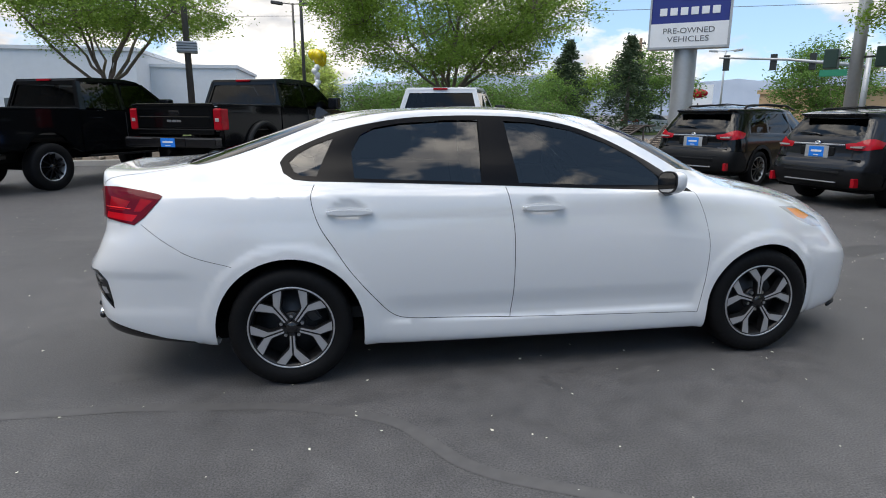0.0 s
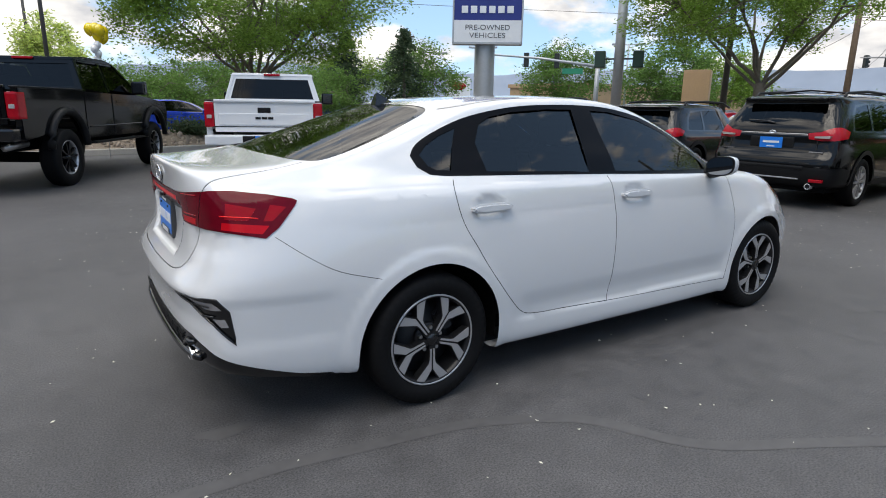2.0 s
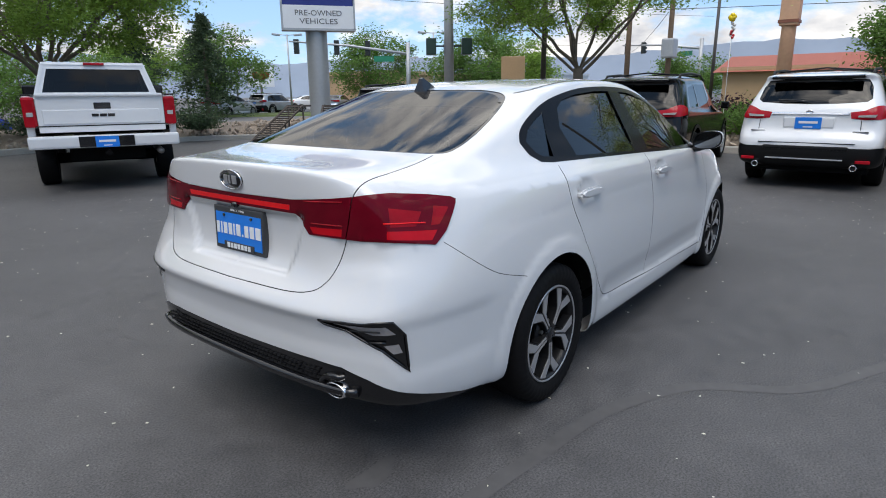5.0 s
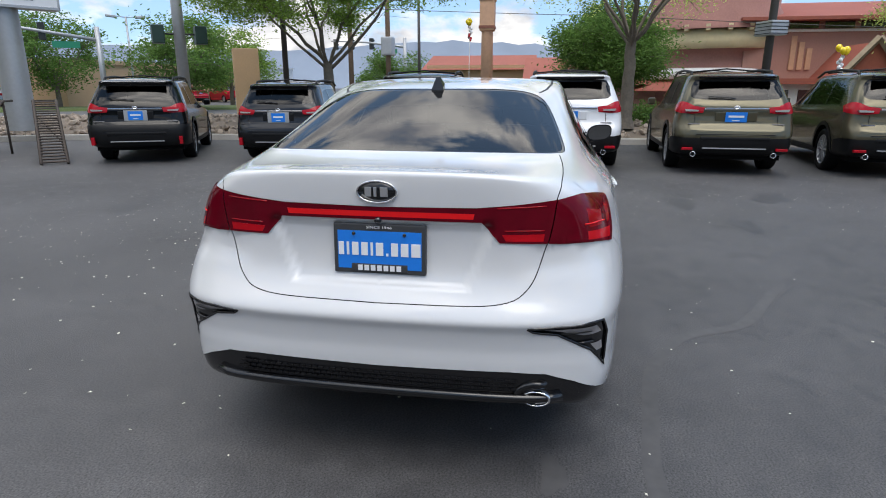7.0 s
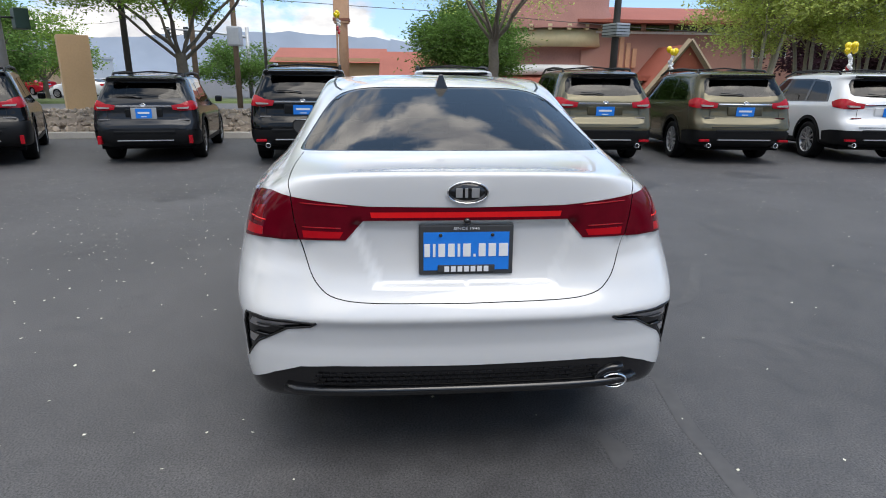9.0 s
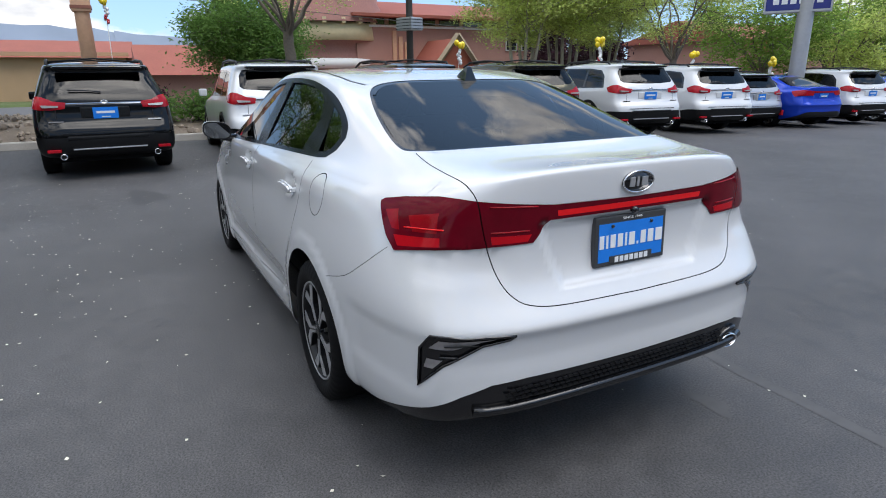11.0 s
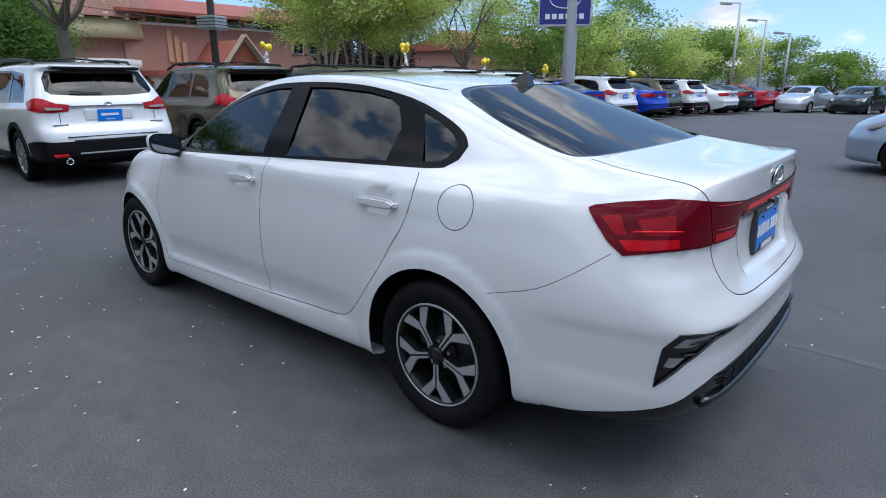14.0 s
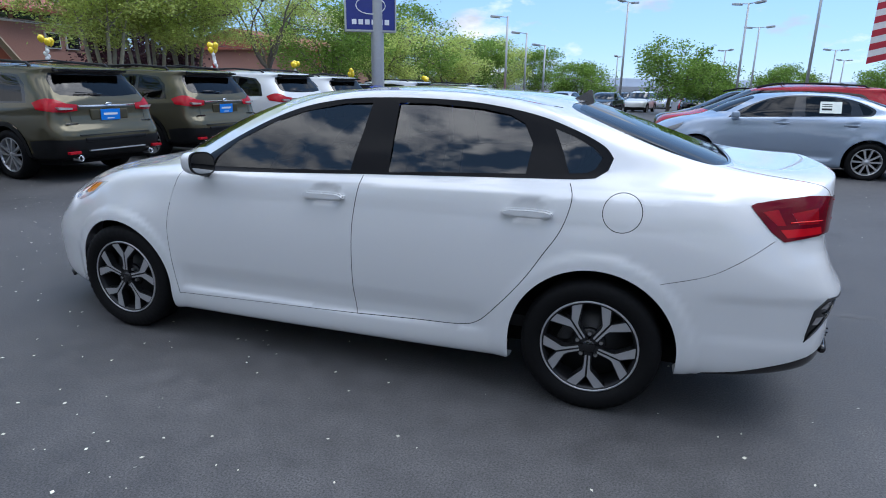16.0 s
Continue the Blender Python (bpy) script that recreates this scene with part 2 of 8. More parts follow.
class Shell:
    """A half body (y >= 0): cage[column][row], columns from the rear centre round the side to the front centre, rows from the sill to the roof's ridge."""

    def __init__(self, cage, disp=None, keep=0.85):
        P = np.array(cage, float)
        self.P, self.Q, self.disp = P, P.copy(), disp
        self.nu, self.nv = P.shape[0], P.shape[1]
        iu, iv = np.meshgrid(np.arange(self.nu), np.arange(self.nv), indexing="ij")
        for _ in range(3):
            B = self.base(iu.ravel().astype(float), iv.ravel().astype(float)).reshape(P.shape)
            self.Q = self.Q + keep * (P - B)
        self.sample()

    def padded(self):
        Q, F = self.Q, np.array([1, -1, 1.0])
        Q = np.concatenate([Q[1:2] * F, Q, Q[-2:-1] * F], 0)
        return np.concatenate([2 * Q[:, :1] - Q[:, 1:2], Q, Q[:, -2:-1] * F], 1)

    def base(self, u, v):
        A = self.padded()
        u, v = np.clip(u, 0, self.nu - 1), np.clip(v, 0, self.nv - 1)
        i, j = np.minimum(u.astype(int), self.nu - 2), np.minimum(v.astype(int), self.nv - 2)

        def w(f):
            return [(1 - f) ** 3 / 6, (3 * f**3 - 6 * f**2 + 4) / 6, (-3 * f**3 + 3 * f**2 + 3 * f + 1) / 6, f**3 / 6]

        wu, wv = w(u - i), w(v - j)
        out = np.zeros((len(u), 3))
        for a in range(4):
            for b in range(4):
                out += (wu[a] * wv[b])[:, None] * A[i + a, j + b]
        return out

    def normal_base(self, u, v):
        e = 2e-3
        du = self.base(u + e, v) - self.base(u - e, v)
        dv = self.base(u, v + e) - self.base(u, v - e)
        n = np.cross(du, dv)
        L = np.linalg.norm(n, axis=1, keepdims=True)
        return n / np.maximum(L, 1e-12)

    def at(self, u, v):
        p = self.base(u, v)
        if self.disp is not None:
            n = self.normal_base(u, v) * self.sign
            p = p + n * self.disp(p, n)[:, None]
        return p

    def normal(self, u, v):
        if self.disp is None:
            return self.normal_base(u, v) * self.sign
        e = 4e-3
        du = self.at(np.minimum(u + e, self.nu - 1), v) - self.at(np.maximum(u - e, 0), v)
        dv = self.at(u, np.minimum(v + e, self.nv - 1)) - self.at(u, np.maximum(v - e, 0))
        n = np.cross(du, dv) * self.sign
        return n / np.maximum(np.linalg.norm(n, axis=1, keepdims=True), 1e-12)

    def sample(self):
        gu, gv = np.meshgrid(np.linspace(0, self.nu - 1, 16 * self.nu), np.linspace(0, self.nv - 1, 16 * self.nv), indexing="ij")
        self.su, self.sv = gu.ravel(), gv.ravel()
        mid = self.normal_base(np.array([self.nu * 0.5]), np.array([self.nv * 0.35]))[0]
        self.sign = 1.0 if mid[1] > 0 else -1.0
        self.sp = self.base(self.su, self.sv)

    def find(self, pts, ulim=(0, 99), vlim=(0, 99)):
        """The (u, v) of points of which some coordinates are known (None: open)."""
        ok = (self.su >= ulim[0]) & (self.su <= ulim[1]) & (self.sv >= vlim[0]) & (self.sv <= vlim[1])
        su, sv, sp = self.su[ok], self.sv[ok], self.sp[ok]
        out = []
        for p in pts:
            dims = [k for k in range(3) if p[k] is not None]
            want = np.array([p[k] for k in dims])
            k = np.argmin(((sp[:, dims] - want) ** 2).sum(1))
            uv = np.array([su[k], sv[k]])
            for _ in range(6):
                e = 1e-3
                c = self.base(uv[:1], uv[1:])[0][dims]
                J = np.stack([(self.base(uv[:1] + e, uv[1:])[0][dims] - c) / e, (self.base(uv[:1], uv[1:] + e)[0][dims] - c) / e], 1)
                step = np.linalg.lstsq(J + 1e-9, want - c, rcond=None)[0]
                uv = uv + np.clip(step, -0.15, 0.15)
                uv[0], uv[1] = np.clip(uv[0], 0, self.nu - 1), np.clip(uv[1], 0, self.nv - 1)
            out.append(uv)
        return np.array(out)


def dense(pts, step=0.03, closed=True):
    out = []
    n = len(pts)
    for i in range(n if closed else n - 1):
        a, b = pts[i], pts[(i + 1) % n]
        d = math.sqrt(sum((x - y) ** 2 for x, y in zip(a, b) if x is not None))
        k = max(1, int(math.ceil(d / step)))
        for q in range(k):
            out.append(tuple(None if x is None else x + (y - x) * q / k for x, y in zip(a, b)))
    if not closed:
        out.append(tuple(pts[-1]))
    return out


def curve_through(pts, n=6, closed=False):
    """A smooth line through points of two or three coordinates."""
    P = np.array(pts, float)
    m = len(P)
    out = []
    for i in range(m if closed else m - 1):
        p = [P[(i + k) % m] if closed else P[min(max(i + k, 0), m - 1)] for k in (-1, 0, 1, 2)]
        for q in range(n):
            f = q / n
            out.append(tuple(0.5 * (2 * p[1] + (p[2] - p[0]) * f + (2 * p[0] - 5 * p[1] + 4 * p[2] - p[3]) * f * f + (3 * p[1] - p[0] - 3 * p[2] + p[3]) * f**3)))
    if not closed:
        out.append(tuple(P[-1]))
    return out


def strip2(pts, half):
    """A band round an open line in two axes."""
    P = np.array(pts, float)
    d = np.gradient(P, axis=0)
    d /= np.maximum(np.linalg.norm(d, axis=1, keepdims=True), 1e-9)
    n = np.stack([-d[:, 1], d[:, 0]], 1) * half
    return [tuple(q) for q in P + n] + [tuple(q) for q in (P - n)[::-1]]


def xz(pts):
    return [(a, None, b) for a, b in pts]


def yz(pts):
    return [(None, a, b) for a, b in pts]


def xy(pts):
    return [(a, b, None) for a, b in pts]


def inside(poly, q):
    """Which of the points q lie in the polygon."""
    x, y = q[:, 0], q[:, 1]
    res = np.zeros(len(q), bool)
    n = len(poly)
    for i in range(n):
        x0, y0 = poly[i]
        x1, y1 = poly[(i + 1) % n]
        if y0 == y1:
            continue
        cross = ((y0 > y) != (y1 > y)) & (x < (x1 - x0) * (y - y0) / (y1 - y0) + x0)
        res ^= cross
    return res


SU, SV = 0.26, 0.12


def cut_shell(sh, regions, spacing=0.03, vmin=0.0):
    """Cuts the half shell along the regions' outlines, which are lists of (u, v), the first that holds a triangle taking it.
    Returns {region: (points, normals, triangles)}; what no region holds is 'body'."""
    verts, edges = [], []
    lines = []
    for name, poly in regions:
        q = [(float(a) * SU, float(b) * SV) for a, b in poly]
        base = len(verts)
        verts += q
        edges += [(base + i, base + (i + 1) % len(q)) for i in range(len(q))]
        lines.append(np.array(q))
    W, H = (sh.nu - 1) * SU, (sh.nv - 1) * SV
    border = []
    nw, nh = int(W / spacing), int(H / spacing)
    border += [(W * i / nw, vmin * SV) for i in range(nw + 1)] + [(W * i / nw, H) for i in range(nw + 1)]
    border += [(0, H * i / nh) for i in range(nh + 1)] + [(W, H * i / nh) for i in range(nh + 1)]
    gx, gy = np.meshgrid(np.arange(0.5, nw) * W / nw, np.arange(0.5, nh) * H / nh, indexing="ij")
    G = np.stack([gx.ravel(), gy.ravel()], 1)
    G = G[G[:, 1] > vmin * SV + spacing * 0.3]
    if lines:
        A = np.concatenate(lines)
        keep = np.ones(len(G), bool)
        for k in range(0, len(A), 64):
            d = ((G[:, None, :] - A[None, k : k + 64]) ** 2).sum(2).min(1)
            keep &= d > (0.45 * spacing) ** 2
        G = G[keep]
    allv = [Vector(q) for q in verts] + [Vector(q) for q in border] + [Vector(q) for q in G]
    vs, _, fs, *_ = delaunay_2d_cdt(allv, edges, [], 0, 1e-6, False)
    V = np.array([tuple(v) for v in vs])
    T = np.array([tuple(f) for f in fs if len(f) == 3])
    C = V[T].mean(1)
    d1, d2 = V[T[:, 1]] - V[T[:, 0]], V[T[:, 2]] - V[T[:, 0]]
    area = d1[:, 0] * d2[:, 1] - d1[:, 1] * d2[:, 0]
    own = np.full(len(T), -1)
    own[np.abs(area) < 1e-9] = -2
    for k, (name, poly) in enumerate(regions):
        hit = inside(lines[k], C) & (own == -1)
        own[hit] = k
    u, v = np.clip(V[:, 0] / SU, 0, sh.nu - 1), np.clip(V[:, 1] / SV, 0, sh.nv - 1)
    p, n = sh.at(u, v), sh.normal(u, v)
    p[u < 1e-6, 1] = 0
    p[u > sh.nu - 1 - 1e-6, 1] = 0
    T[area < 0] = T[area < 0][:, ::-1]
    if sh.sign < 0:
        T = T[:, ::-1]
    got = {}
    for k in range(-1, len(regions)):
        name = "body" if k < 0 else regions[k][0]
        t = T[own == k]
        if len(t):
            got.setdefault(name, []).append(t)
    return {name: (p, n, np.concatenate(t)) for name, t in got.items()}


def panel(name, cut, material, parent, label="", mirror=False, both=False, push=0.0):
    """One panel of a cut shell as a mesh; mirror: the other side's; both: the two sides in one."""
    p, n, T = cut
    ids, inv = np.unique(T, return_inverse=True)
    t = inv.reshape(T.shape)
    P, N = p[ids] + n[ids] * push, n[ids]
    if mirror or both:
        F = np.array([1, -1, 1.0])
        if both:
            t = np.concatenate([t, t[:, ::-1] + len(P)])
            P, N = np.concatenate([P, P * F]), np.concatenate([N, N * F])
        else:
            P, N, t = P * F, N * F, t[:, ::-1]
    me = bpy.data.meshes.new(name)
    me.from_pydata(P.tolist(), [], t.tolist())
    me.update()
    for poly in me.polygons:
        poly.use_smooth = True
    me.normals_split_custom_set_from_vertices(N.tolist())
    me.materials.append(material)
    return finish(new(name, me), parent, label)


def ring_uv(sh, cx, cz, r, n=56, **k):
    pts = [(cx + r * math.cos(2 * math.pi * i / n), None, cz + r * math.sin(2 * math.pi * i / n)) for i in range(n)]
    return sh.find(pts, **k)


# ---- the white sedan: rear axle at x = 0, front axle at 2.70, front towards +x ----
def row(xs, ys, zs):
    return [(x, y, z) for x, y, z in zip(xs, ys, zs)]


sedan_rows = []
# bottom edge, tucked under
sedan_rows.append(row(
    (-0.93, -0.93, -0.91, -0.865, -0.78, -0.60, -0.30, 0.0, 0.4, 0.8, 1.25, 1.7, 2.1, 2.45, 2.8, 3.18, 3.38, 3.46),
    (0, 0.29, 0.48, 0.60, 0.67, 0.72, 0.74, 0.75, 0.76, 0.77, 0.77, 0.77, 0.77, 0.76, 0.75, 0.60, 0.38, 0),
    (0.30, 0.30, 0.295, 0.285, 0.27, 0.25, 0.23, 0.21, 0.19, 0.18, 0.18, 0.18, 0.18, 0.17, 0.17, 0.17, 0.17, 0.17)))
sedan_rows.append(row(
    (-1.03, -1.025, -1.00, -0.945, -0.85, -0.62, -0.30, 0.0, 0.4, 0.8, 1.25, 1.7, 2.1, 2.45, 2.8, 3.33, 3.53, 3.59),
    (0, 0.30, 0.51, 0.645, 0.735, 0.80, 0.835, 0.85, 0.855, 0.858, 0.86, 0.86, 0.858, 0.855, 0.845, 0.66, 0.41, 0),
    (0.335, 0.335, 0.335, 0.325, 0.305, 0.265, 0.240, 0.22, 0.205, 0.20, 0.195, 0.19, 0.187, 0.185, 0.185, 0.20, 0.20, 0.20)))
sedan_rows.append(row(
    (-1.045, -1.04, -1.015, -0.955, -0.86, -0.63, -0.30, 0.0, 0.4, 0.8, 1.25, 1.7, 2.1, 2.45, 2.8, 3.35, 3.55, 3.61),
    (0, 0.30, 0.52, 0.665, 0.76, 0.825, 0.865, 0.885, 0.875, 0.87, 0.87, 0.87, 0.872, 0.88, 0.875, 0.68, 0.42, 0),
    (0.455, 0.455, 0.46, 0.455, 0.43, 0.40, 0.37, 0.35, 0.34, 0.335, 0.33, 0.33, 0.33, 0.33, 0.33, 0.34, 0.34, 0.34)))
sedan_rows.append(row(
    (-1.064, -1.057, -1.029, -0.969, -0.874, -0.64, -0.30, 0.0, 0.4, 0.8, 1.25, 1.7, 2.1, 2.45, 2.8, 3.34, 3.545, 3.61),
    (0, 0.30, 0.52, 0.668, 0.765, 0.832, 0.872, 0.892, 0.884, 0.877, 0.877, 0.877, 0.879, 0.888, 0.883, 0.69, 0.43, 0),
    (0.585, 0.585, 0.588, 0.585, 0.56, 0.52, 0.49, 0.48, 0.47, 0.47, 0.47, 0.47, 0.47, 0.47, 0.46, 0.46, 0.46, 0.46)))
sedan_rows.append(row(
    (-1.077, -1.070, -1.042, -0.980, -0.882, -0.64, -0.30, 0.0, 0.4, 0.8, 1.25, 1.7, 2.1, 2.45, 2.8, 3.32, 3.53, 3.60),
    (0, 0.30, 0.52, 0.67, 0.765, 0.836, 0.876, 0.892, 0.888, 0.882, 0.882, 0.882, 0.884, 0.89, 0.885, 0.69, 0.43, 0),
    (0.632, 0.632, 0.636, 0.638, 0.63, 0.60, 0.58, 0.57, 0.56, 0.56, 0.56, 0.56, 0.56, 0.56, 0.55, 0.55, 0.55, 0.55)))
sedan_rows.append(row(
    (-1.048, -1.041, -1.014, -0.956, -0.865, -0.64, -0.30, 0.0, 0.4, 0.8, 1.25, 1.7, 2.1, 2.45, 2.8, 3.24, 3.47, 3.56),
    (0, 0.30, 0.515, 0.662, 0.76, 0.835, 0.873, 0.888, 0.885, 0.882, 0.882, 0.882, 0.882, 0.882, 0.87, 0.685, 0.43, 0),
    (0.685, 0.685, 0.69, 0.70, 0.71, 0.71, 0.71, 0.71, 0.71, 0.71, 0.71, 0.71, 0.71, 0.70, 0.69, 0.64, 0.64, 0.64)))
sedan_rows.append(row(
    (-0.985, -0.98, -0.965, -0.92, -0.845, -0.63, -0.30, 0.0, 0.4, 0.8, 1.25, 1.7, 2.1, 2.45, 2.8, 3.17, 3.42, 3.52),
    (0, 0.29, 0.49, 0.63, 0.72, 0.805, 0.852, 0.864, 0.866, 0.866, 0.866, 0.865, 0.862, 0.855, 0.835, 0.675, 0.42, 0),
    (0.79, 0.79, 0.80, 0.83, 0.85, 0.86, 0.87, 0.87, 0.87, 0.87, 0.87, 0.86, 0.85, 0.83, 0.80, 0.74, 0.73, 0.73)))
sedan_rows.append(row(
    (-0.985, -0.98, -0.963, -0.915, -0.835, -0.61, -0.30, 0.0, 0.4, 0.8, 1.25, 1.7, 2.1, 2.45, 2.8, 3.10, 3.35, 3.45),
    (0, 0.29, 0.48, 0.61, 0.69, 0.76, 0.805, 0.825, 0.838, 0.842, 0.845, 0.845, 0.842, 0.83, 0.795, 0.65, 0.40, 0),
    (0.955, 0.96, 0.97, 0.98, 0.985, 0.99, 0.998, 1.0, 0.99, 0.98, 0.97, 0.965, 0.955, 0.935, 0.885, 0.81, 0.79, 0.79)))
sedan_rows.append(row(
    (-0.990, -0.985, -0.960, -0.91, -0.82, -0.60, -0.30, 0.0, 0.4, 0.8, 1.25, 1.7, 2.1, 2.42, 2.72, 2.98, 3.18, 3.25),
    (0, 0.29, 0.47, 0.575, 0.64, 0.705, 0.745, 0.765, 0.795, 0.808, 0.815, 0.815, 0.81, 0.78, 0.735, 0.60, 0.36, 0),
    (1.098, 1.096, 1.085, 1.07, 1.058, 1.055, 1.06, 1.06, 1.05, 1.04, 1.03, 1.01, 0.985, 0.975, 0.945, 0.90, 0.895, 0.895)))
sedan_rows.append(row(
    (-0.915, -0.91, -0.888, -0.833, -0.735, -0.51, -0.24, 0.0, 0.4, 0.8, 1.25, 1.7, 2.08, 2.32, 2.52, 2.68, 2.80, 2.84),
    (0, 0.28, 0.455, 0.55, 0.61, 0.665, 0.70, 0.722, 0.752, 0.768, 0.776, 0.775, 0.77, 0.735, 0.66, 0.50, 0.28, 0),
    (1.1145, 1.1135, 1.108, 1.100, 1.094, 1.095, 1.105, 1.11, 1.12, 1.12, 1.115, 1.09, 1.04, 1.00, 0.985, 0.975, 0.98, 0.98)))
sedan_rows.append(row(
    (-0.56, -0.555, -0.53, -0.47, -0.40, -0.30, -0.14, 0.03, 0.42, 0.82, 1.25, 1.68, 2.0, 2.20, 2.38, 2.50, 2.58, 2.60),
    (0, 0.28, 0.47, 0.565, 0.605, 0.64, 0.662, 0.677, 0.695, 0.712, 0.718, 0.718, 0.717, 0.67, 0.56, 0.42, 0.24, 0),
    (1.133, 1.133, 1.135, 1.14, 1.145, 1.152, 1.165, 1.18, 1.20, 1.21, 1.205, 1.18, 1.11, 1.06, 1.045, 1.045, 1.05, 1.05)))
sedan_rows.append(row(
    (-0.18, -0.175, -0.15, -0.11, -0.05, 0.03, 0.13, 0.25, 0.52, 0.85, 1.25, 1.60, 1.86, 2.02, 2.14, 2.22, 2.27, 2.29),
    (0, 0.27, 0.44, 0.525, 0.565, 0.592, 0.605, 0.612, 0.618, 0.618, 0.620, 0.628, 0.650, 0.59, 0.48, 0.34, 0.18, 0),
    (1.268, 1.266, 1.258, 1.255, 1.255, 1.265, 1.285, 1.315, 1.360, 1.380, 1.374, 1.315, 1.22, 1.19, 1.20, 1.21, 1.215, 1.215)))
sedan_rows.append(row(
    (0.19, 0.19, 0.20, 0.22, 0.26, 0.32, 0.40, 0.48, 0.65, 0.9, 1.25, 1.52, 1.68, 1.76, 1.82, 1.86, 1.88, 1.885),
    (0, 0.25, 0.385, 0.46, 0.50, 0.528, 0.543, 0.55, 0.555, 0.557, 0.557, 0.55, 0.535, 0.46, 0.36, 0.25, 0.12, 0),
    (1.377, 1.374, 1.366, 1.358, 1.358, 1.368, 1.382, 1.395, 1.411, 1.420, 1.413, 1.375, 1.335, 1.335, 1.345, 1.355, 1.36, 1.36)))
sedan_rows.append(row(
    (0.55, 0.55, 0.56, 0.58, 0.62, 0.66, 0.72, 0.78, 0.88, 1.0, 1.2, 1.36, 1.45, 1.52, 1.56, 1.58, 1.60, 1.60),
    (0, 0.15, 0.24, 0.29, 0.32, 0.33, 0.34, 0.34, 0.34, 0.34, 0.34, 0.33, 0.30, 0.25, 0.19, 0.13, 0.06, 0),
    (1.424, 1.424, 1.422, 1.42, 1.42, 1.422, 1.426, 1.430, 1.434, 1.437, 1.434, 1.422, 1.412, 1.408, 1.408, 1.409, 1.41, 1.41)))
sedan_rows.append(row([0.85 + 0.5 * i / 17 for i in range(18)], [0] * 18, [1.442 - 0.1 * (i / 17 - 0.45) ** 2 for i in range(18)]))
sedan_cage = np.array(sedan_rows).transpose(1, 0, 2)
# squarer rear corners
for k, dx, dy in ((2, -0.008, 0.004), (3, -0.018, 0.011), (4, -0.022, 0.014), (5, -0.010, 0.009)):
    f = np.array((0.6, 1.0, 1.0, 1.0, 1.0, 0.9, 0.5, 0.3))
    sedan_cage[k, 0:8, 0] += dx * f
    sedan_cage[k, 0:8, 1] += dy * f
# the nose stands upright above the front lip
for k, f in ((-3, 1.0), (-2, 1.0), (-1, 0.8)):
    sedan_cage[k, 0:9, 0] += f * np.array((0.02, 0.035, 0.04, 0.045, 0.05, 0.055, 0.05, 0.03, 0.0))


def smooth01(a, b, x):
    f = np.clip((x - a) / (b - a), 0, 1)
    return f * f * (3 - 2 * f)


def sedan_relief(p, n):
    """Number-plate recess, shoulder crease, bumper scallop, arch lips, door-bottom hollow and handle cups."""
    x, y, z = p[:, 0], np.abs(p[:, 1]), p[:, 2]
    d = np.zeros(len(p))
    rear = (x < -0.75).astype(float)
    edge = 0.29 + 0.42 * np.clip(z - 0.745, 0, 0.3)
    d -= 0.014 * rear * (1 - smooth01(-0.012, 0.028, y - edge)) * smooth01(0.726, 0.748, z) * (1 - smooth01(0.938, 0.957, z))
    # the bumper's waist and the hollow under each tail lamp
    back = 1 - smooth01(-0.56, -0.40, x)
    low = 0.395 + 0.075 * smooth01(0.5, 0.9, -n[:, 0])
    d -= 0.0055 * back * smooth01(low, low + 0.07, z) * (1 - smooth01(0.590, 0.645, z))
    under = 0.861 + 0.027 * smooth01(0.735, 0.87, -x)
    d -= 0.007 * (1 - smooth01(-0.92, -0.70, x)) * smooth01(0.44, 0.56, y) * smooth01(0.76, 0.83, z) * (1 - smooth01(under - 0.014, under + 0.002, z))
    # shoulder crease below the windows
    flank = smooth01(0.4, 0.6, n[:, 1])
    off = z - (0.988 - 0.008 * x)
    tent = np.where(off > 0, np.clip(1 - off / 0.035, 0, 1), np.clip(1 + off / 0.11, 0, 1))
    d += 0.008 * flank * smooth01(-0.60, -0.45, x) * (1 - smooth01(2.0, 2.3, x)) * tent
    side = (n[:, 1] > 0.5).astype(float)
    for cx, r in ((0.0, 0.372), (2.7, 0.352)):
        q = np.hypot(x - cx, z - 0.316)
        d += side * 0.008 * (1 - smooth01(r + 0.035, r + 0.088, q))
    d -= side * 0.012 * smooth01(0.30, 0.33, z) * (1 - smooth01(0.36, 0.48, z)) * smooth01(0.45, 0.6, x) * (1 - smooth01(2.2, 2.32, x))
    for hx in (0.305, 1.325):
        d -= side * 0.017 * smooth01(0.0, 0.9, np.clip(1 - ((x - hx) / 0.10) ** 2 - ((z - 0.920) / 0.056) ** 2, 0, 1))
    return d


sedan = Shell(sedan_cage, sedan_relief)
SIDE = dict(ulim=(4, 15), vlim=(0.5, 12.2))
REAR = dict(ulim=(0, 6.2), vlim=(0, 9.5))
dlo = curve_through([(-0.027, 1.150), (0.02, 1.20), (0.15, 1.262), (0.34, 1.325), (0.6, 1.370), (0.84, 1.385), (1.09, 1.386), (1.32, 1.373), (1.55, 1.332), (1.75, 1.262), (1.95, 1.165), (2.1, 1.075), (2.225, 0.972)], 4) + \
    [(2.05, 0.982), (1.6, 1.003), (1.15, 1.025), (0.56, 1.047), (0.12, 1.06), (0.04, 1.068), (-0.01, 1.10)]
glass_rear = [(0.345, 1.072), (0.335, 1.20), (0.385, 1.285), (0.46, 1.322), (0.6, 1.346), (0.84, 1.362), (1.02, 1.362), (1.015, 1.20), (1.005, 1.045), (0.7, 1.058)]
